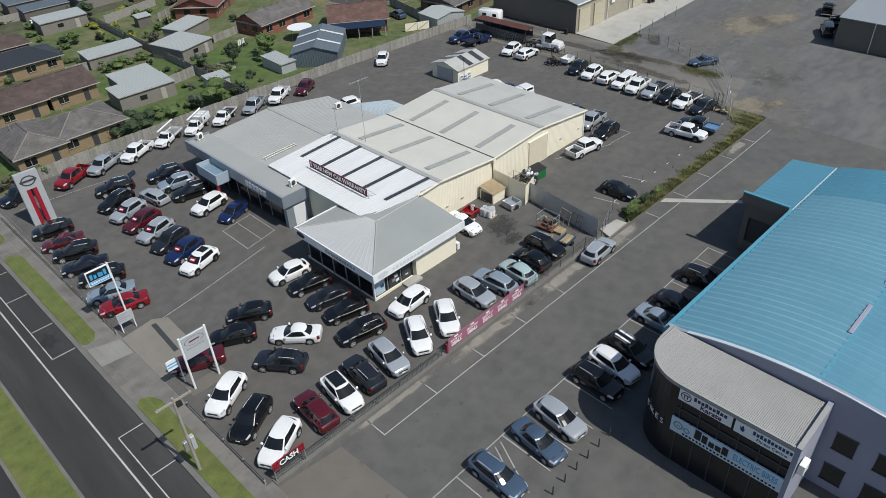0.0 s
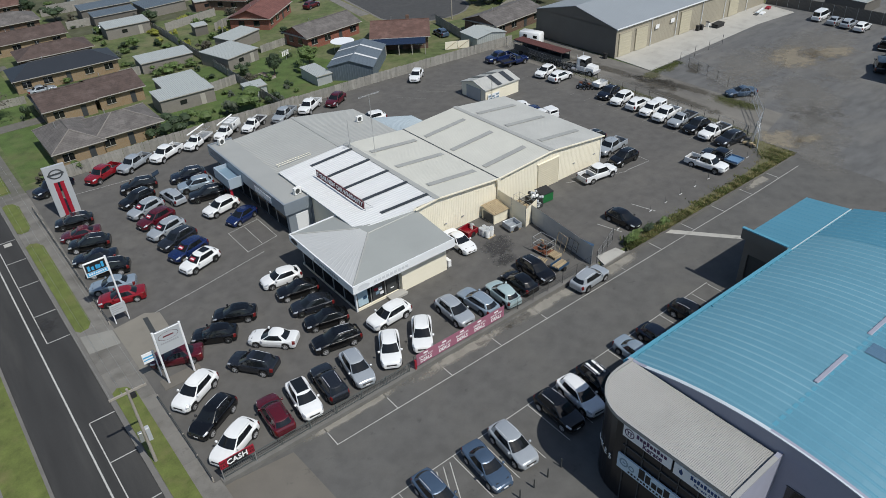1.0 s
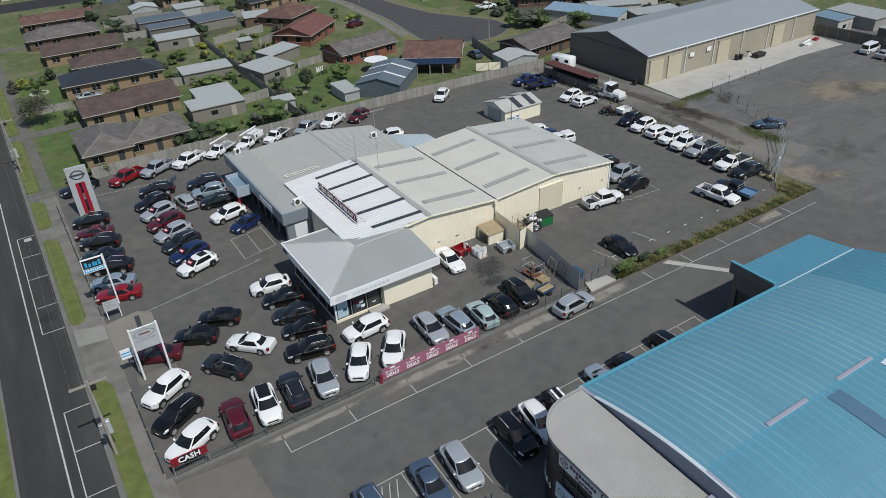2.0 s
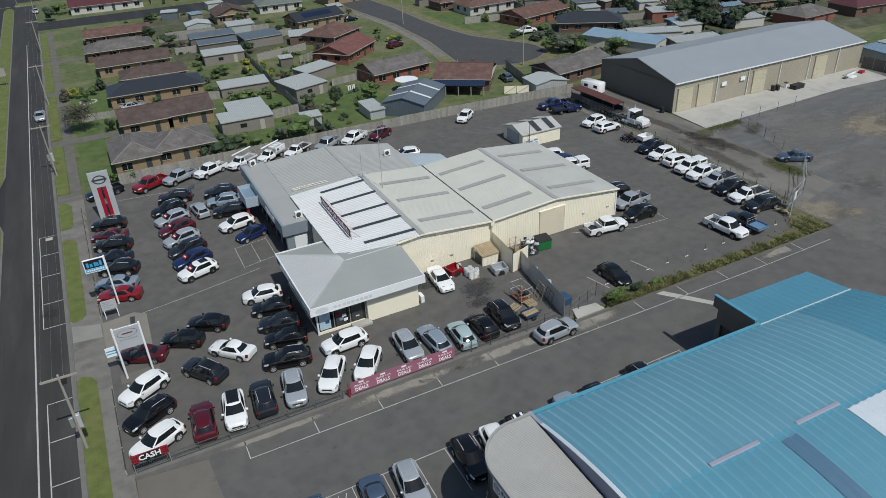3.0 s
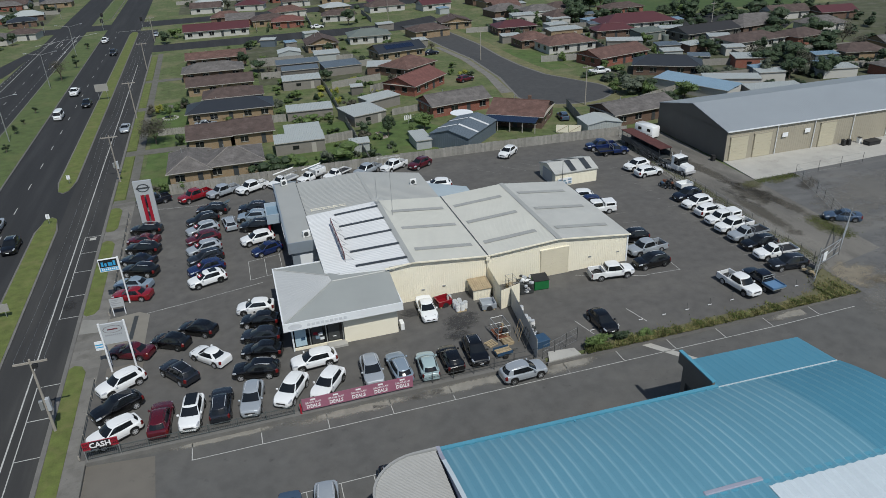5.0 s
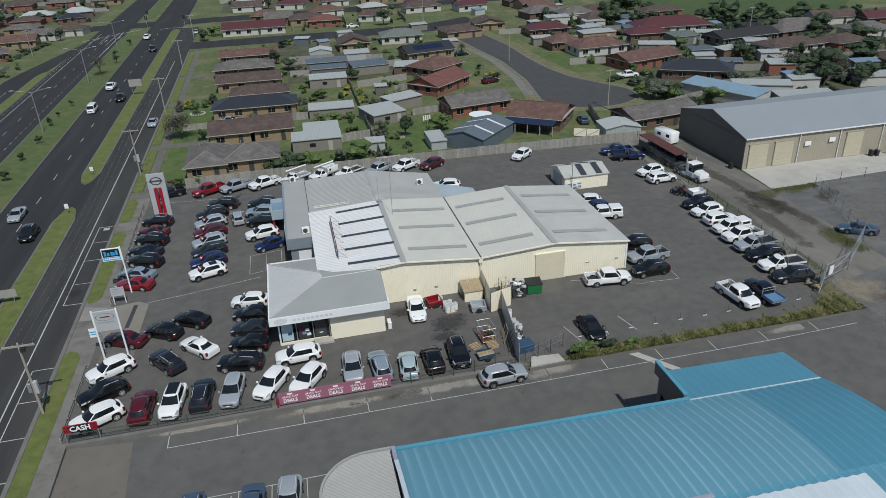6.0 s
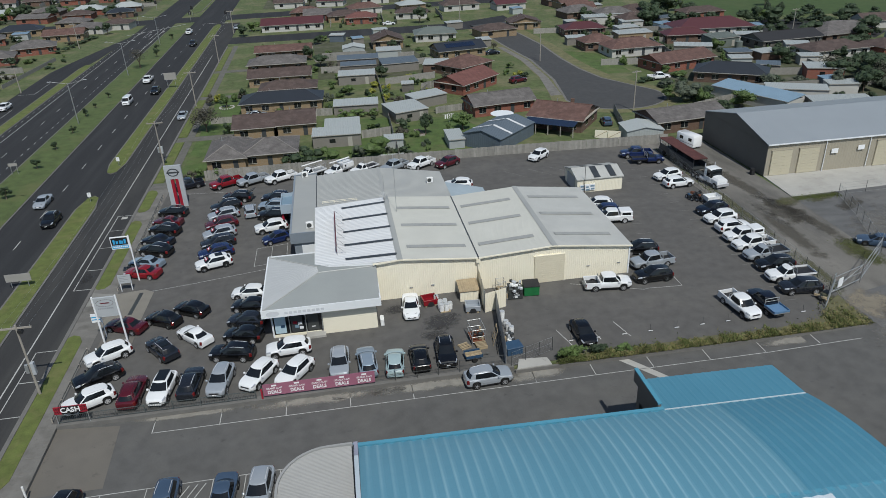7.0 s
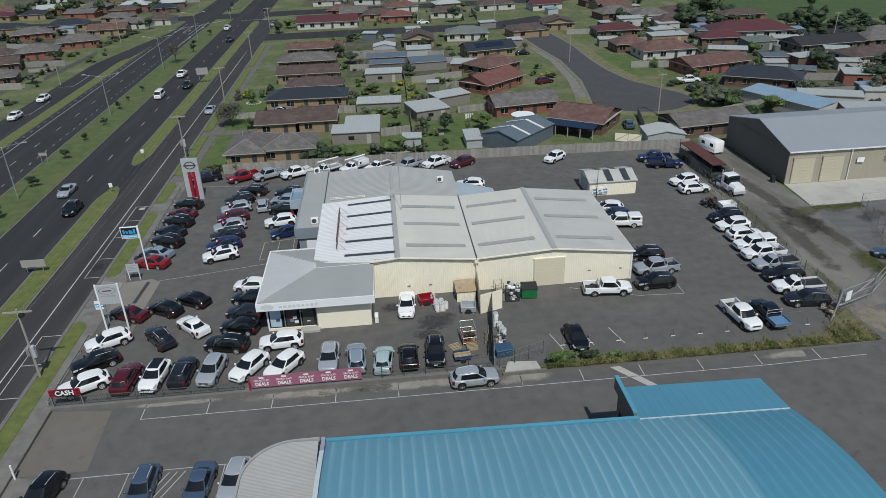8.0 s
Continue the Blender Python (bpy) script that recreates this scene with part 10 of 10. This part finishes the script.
for x, y, h, w in ((-120, 311, 8, 9), (-106, 306, 6.5, 7), (-82, 312, 4.5, 9), (-90, 309, 5, 7), (-140, 306, 7, 8), (176, 178, 6, 8), (168, 182, 5, 7), (164, 156, 5, 7), (172, 150, 6, 8), (180, 140, 6, 8), (188, 128, 6, 9), (176, 112, 6, 9), (168, 104, 5, 8), (192, 150, 6, 8), (186, 162, 5, 7), (200, 172, 6, 9), (170, 130, 5, 7), (150, 212, 8, 10), (142, 205, 7, 9), (158, 206, 6, 8), (147, 101, 5, 8), (153, 98, 6, 8)):
    tree(x, y, h, w, 1, 0.22, 420, label="large dark green garden tree")
done = 0
for i in range(200):
    x, y = rng3.uniform(-160, 220), rng3.uniform(150, 420)
    if done < 40 and free(x, y, 1.0):
        tree(x, y, rng3.uniform(3.5, 7), rng3.uniform(4, 8), rng3.choice([0, 1, 1, 1, 4]), 0.25, 260)
        done += 1
for i in range(9):
    bush(-75.5 + i * 0.5, 214 + i * 3.6, 1.3, 3.4, 1, 110, "clipped dark green hedge piece")


def boundary_fence(xa, ya, xb, yb, h=1.7):
    """A plain timber boundary fence far behind the lot."""
    L = math.hypot(xb - xa, yb - ya)
    nx, ny = -(yb - ya) / L * 0.04, (xb - xa) / L * 0.04
    s_ = Shape().prism([(xa + nx, ya + ny), (xa - nx, ya - ny), (xb - nx, yb - ny), (xb + nx, yb + ny)], -0.12, h)
    for i in range(int(L / 2.4) + 1):
        u = i * 2.4 / L
        s_.box(xa + (xb - xa) * u - 0.07, ya + (yb - ya) * u - 0.07, -0.12, xa + (xb - xa) * u + 0.07, ya + (yb - ya) * u + 0.07, h + 0.1)
    solid("boundary_fence", s_, paling, "weathered grey timber boundary fence between gardens", "fence", "boundary fences")


for x in (-3, 21, 42, 66):
    boundary_fence(x, 232, x + 1, 258)
for y in (150, 171):
    boundary_fence(14 + y * 0.02, y, 31.4, y - 0.8)
for xa, ya, xb, yb in ((118, 74, 120, 96), (120, 96, 160, 92), (96, 134, 118, 130), (118, 130, 122, 160), (122, 160, 160, 150), (122, 112, 146, 106), (146, 106, 150, 128), (104, 170, 122, 166), (92, 190, 110, 187), (128, 180, 160, 172), (36, 100, 44, 121), (34, 130, 48, 134), (36, 152, 50, 154), (-76, 150, -108, 152), (-76, 182, -110, 184), (-72, 130, -100, 131), (-90, 213, -112, 222), (150, 92, 178, 88), (164, 112, 196, 108)):
    boundary_fence(xa, ya, xb, yb)
for xa, ya, xb, yb in ((-74, 160, -72, 200), (-84, 173.6, -76, 174.5), (-76, 152, -90, 150)):
    boundary_fence(xa, ya, xb, yb, 1.0)
for col in range(18):
    for y in (318, 362):
        x = -150 + col * 19.5
        if not -70 < x < -12:
            boundary_fence(x, y, x + 0.5, y + 16)
for x0, x1 in ((-155, -66), (-12, 200)):
    for y in (338, 382):
        boundary_fence(x0, y, x1, y + 1)

# overgrown verge
vg = Shape()
vs = Shape()
r_ = random.Random(3)
for i in range(26000):
    x = r_.uniform(41, 77.4)
    wave = math.sin(x * 1.9) * math.sin(x * 0.53 + 1) + 0.5 * math.sin(x * 4.3 + 2)
    thick = max(0.0, min(1.0, 0.5 + 0.5 * wave))
    deep = (1.0 + 0.9 * thick) if x < 70 else 1.6 + (x - 70) * 0.55
    y = -0.5 + abs(r_.gauss(0, 0.42)) * deep
    if y > 6 or r_.random() > 0.45 + 0.55 * thick:
        continue
    h = r_.uniform(0.03, 0.2) * (0.6 + 1.1 * thick) * (1.8 if x < 43.5 or r_.random() < 0.04 else 1.0)
    a = r_.uniform(0, 6.28)
    w = r_.uniform(0.025, 0.08)
    dx, dy = math.cos(a) * w, math.sin(a) * w
    lx, ly = r_.uniform(-0.22, 0.22), r_.uniform(-0.22, 0.22)
    tgt = vg if r_.random() < (0.9 if x < 44 else 0.25 + 0.55 * thick) else vs
    z = 0.13 if y < 0.9 or x > 73 else 0.0
    tgt.face((x - dx, y - dy, z), (x + dx, y + dy, z), (x + lx + dx * 0.5, y + ly + dy * 0.5, z + h), (x + lx - dx * 0.5, y + ly - dy * 0.5, z + h * 0.9))
solid("verge_weeds", vg, weed_green, "tall green weeds on the driveway verge", "weeds", kind="stuff")
solid("verge_dry_grass", vs, straw, "dry yellow grass on the driveway verge", "dry grass", kind="stuff")
tg = Shape()
for i in range(7000):
    k = i % 3
    y = r_.uniform(6, 62)
    if k == 0:
        x = 77.9 + 0.03 * (y - 6) + abs(r_.gauss(0, 0.5))
    elif k == 1:
        x, y = 88.0 + r_.gauss(0, 0.8), r_.uniform(12, 19) + r_.gauss(0, 0.5)
    else:
        x, y = r_.uniform(90, 98), 33.8 + r_.gauss(0, 0.5) - (98 - r_.uniform(90, 98)) * 0.0
    a, h, w = r_.uniform(0, 6.28), r_.uniform(0.03, 0.12), r_.uniform(0.025, 0.06)
    dx, dy = math.cos(a) * w, math.sin(a) * w
    tg.face((x - dx, y - dy, -0.02), (x + dx, y + dy, -0.02), (x + dx * 0.4 + r_.uniform(-0.1, 0.1), y + dy * 0.4, h), (x - dx * 0.4, y - dy * 0.4, h * 0.9))
solid("lane_tufts", tg, weed_green, "sparse grey green tufts along the gravel lane", "weeds", kind="stuff")

# back garden bits
for x, y, w, d, turn in ((37.2, 84.6, 1.2, 4.2, 10), (34.6, 70.4, 2.6, 0.8, 4)):
    t = thing("garden_bed", "raised timber garden bed on the lawn", "garden bed", (x, y, -0.12), turn, group="garden beds")
    part("bed", Shape().box(-w / 2, -d / 2, 0, w / 2, d / 2, 0.35, 0, 0.03), wood_pole, t)
    part("soil", Shape().box(-w / 2 + 0.12, -d / 2 + 0.12, 0.35, w / 2 - 0.12, d / 2 - 0.12, 0.37), bark, t)
t = thing("shade_sail", "round white sail shade in a backyard", "shade", (55.5, 86.0, -0.12))
part("sail", Shape().rod((0, 0, 2.4), (0, 0, 2.46), 2.5, 20), fascia_white, t)
for sx in (-1, 1):
    part("post", Shape().rod((sx * 2.0, 0, 0), (sx * 2.0, 0, 2.42), 0.05, 6), steel, t)
t = thing("washing_line", "rotary washing line with white cloths", "washing line", (44.6, 90.5, -0.12))
part("post", Shape().rod((0, 0, 0), (0, 0, 2.1), 0.04, 6), steel, t)
part("arm", Shape().rod((-1.4, 0, 2.0), (1.4, 0, 2.0), 0.02, 5).rod((0, -1.4, 2.0), (0, 1.4, 2.0), 0.02, 5), steel, t)
for i in range(4):
    part("cloth", Shape().box(-1.0 + i * 0.5, -0.3 + 0.2 * i, 1.0, -0.7 + i * 0.5, -0.28 + 0.2 * i, 1.98), plastic_white, t)

t = thing("skip_bin", "low dark metal skip bin on the concrete apron", "skip bin", (121.4, 41.2, -0.03), 4)
part("bin", Shape().box(-1.4, -0.7, 0.05, 1.4, 0.7, 0.75).box(-1.5, -0.8, 0.75, 1.5, 0.8, 0.85), plastic_black, t)
for sx in (-1.45, 1.45):
    part("lug", Shape().box(sx - 0.08, -0.3, 0.3, sx + 0.08, 0.3, 0.6), steel_dark, t)
t = thing("water_tank", "green round garden water tank beside a shed", "water tank", (143.5, 143.6, -0.12))
part("tank", Shape().rod((0, 0, 0), (0, 0, 2.0), 1.1, 18), roof_green, t, smooth=40)
part("lid", Shape().rod((0, 0, 2.0), (0, 0, 2.2), 1.1, 18, 0.3), roof_green, t)
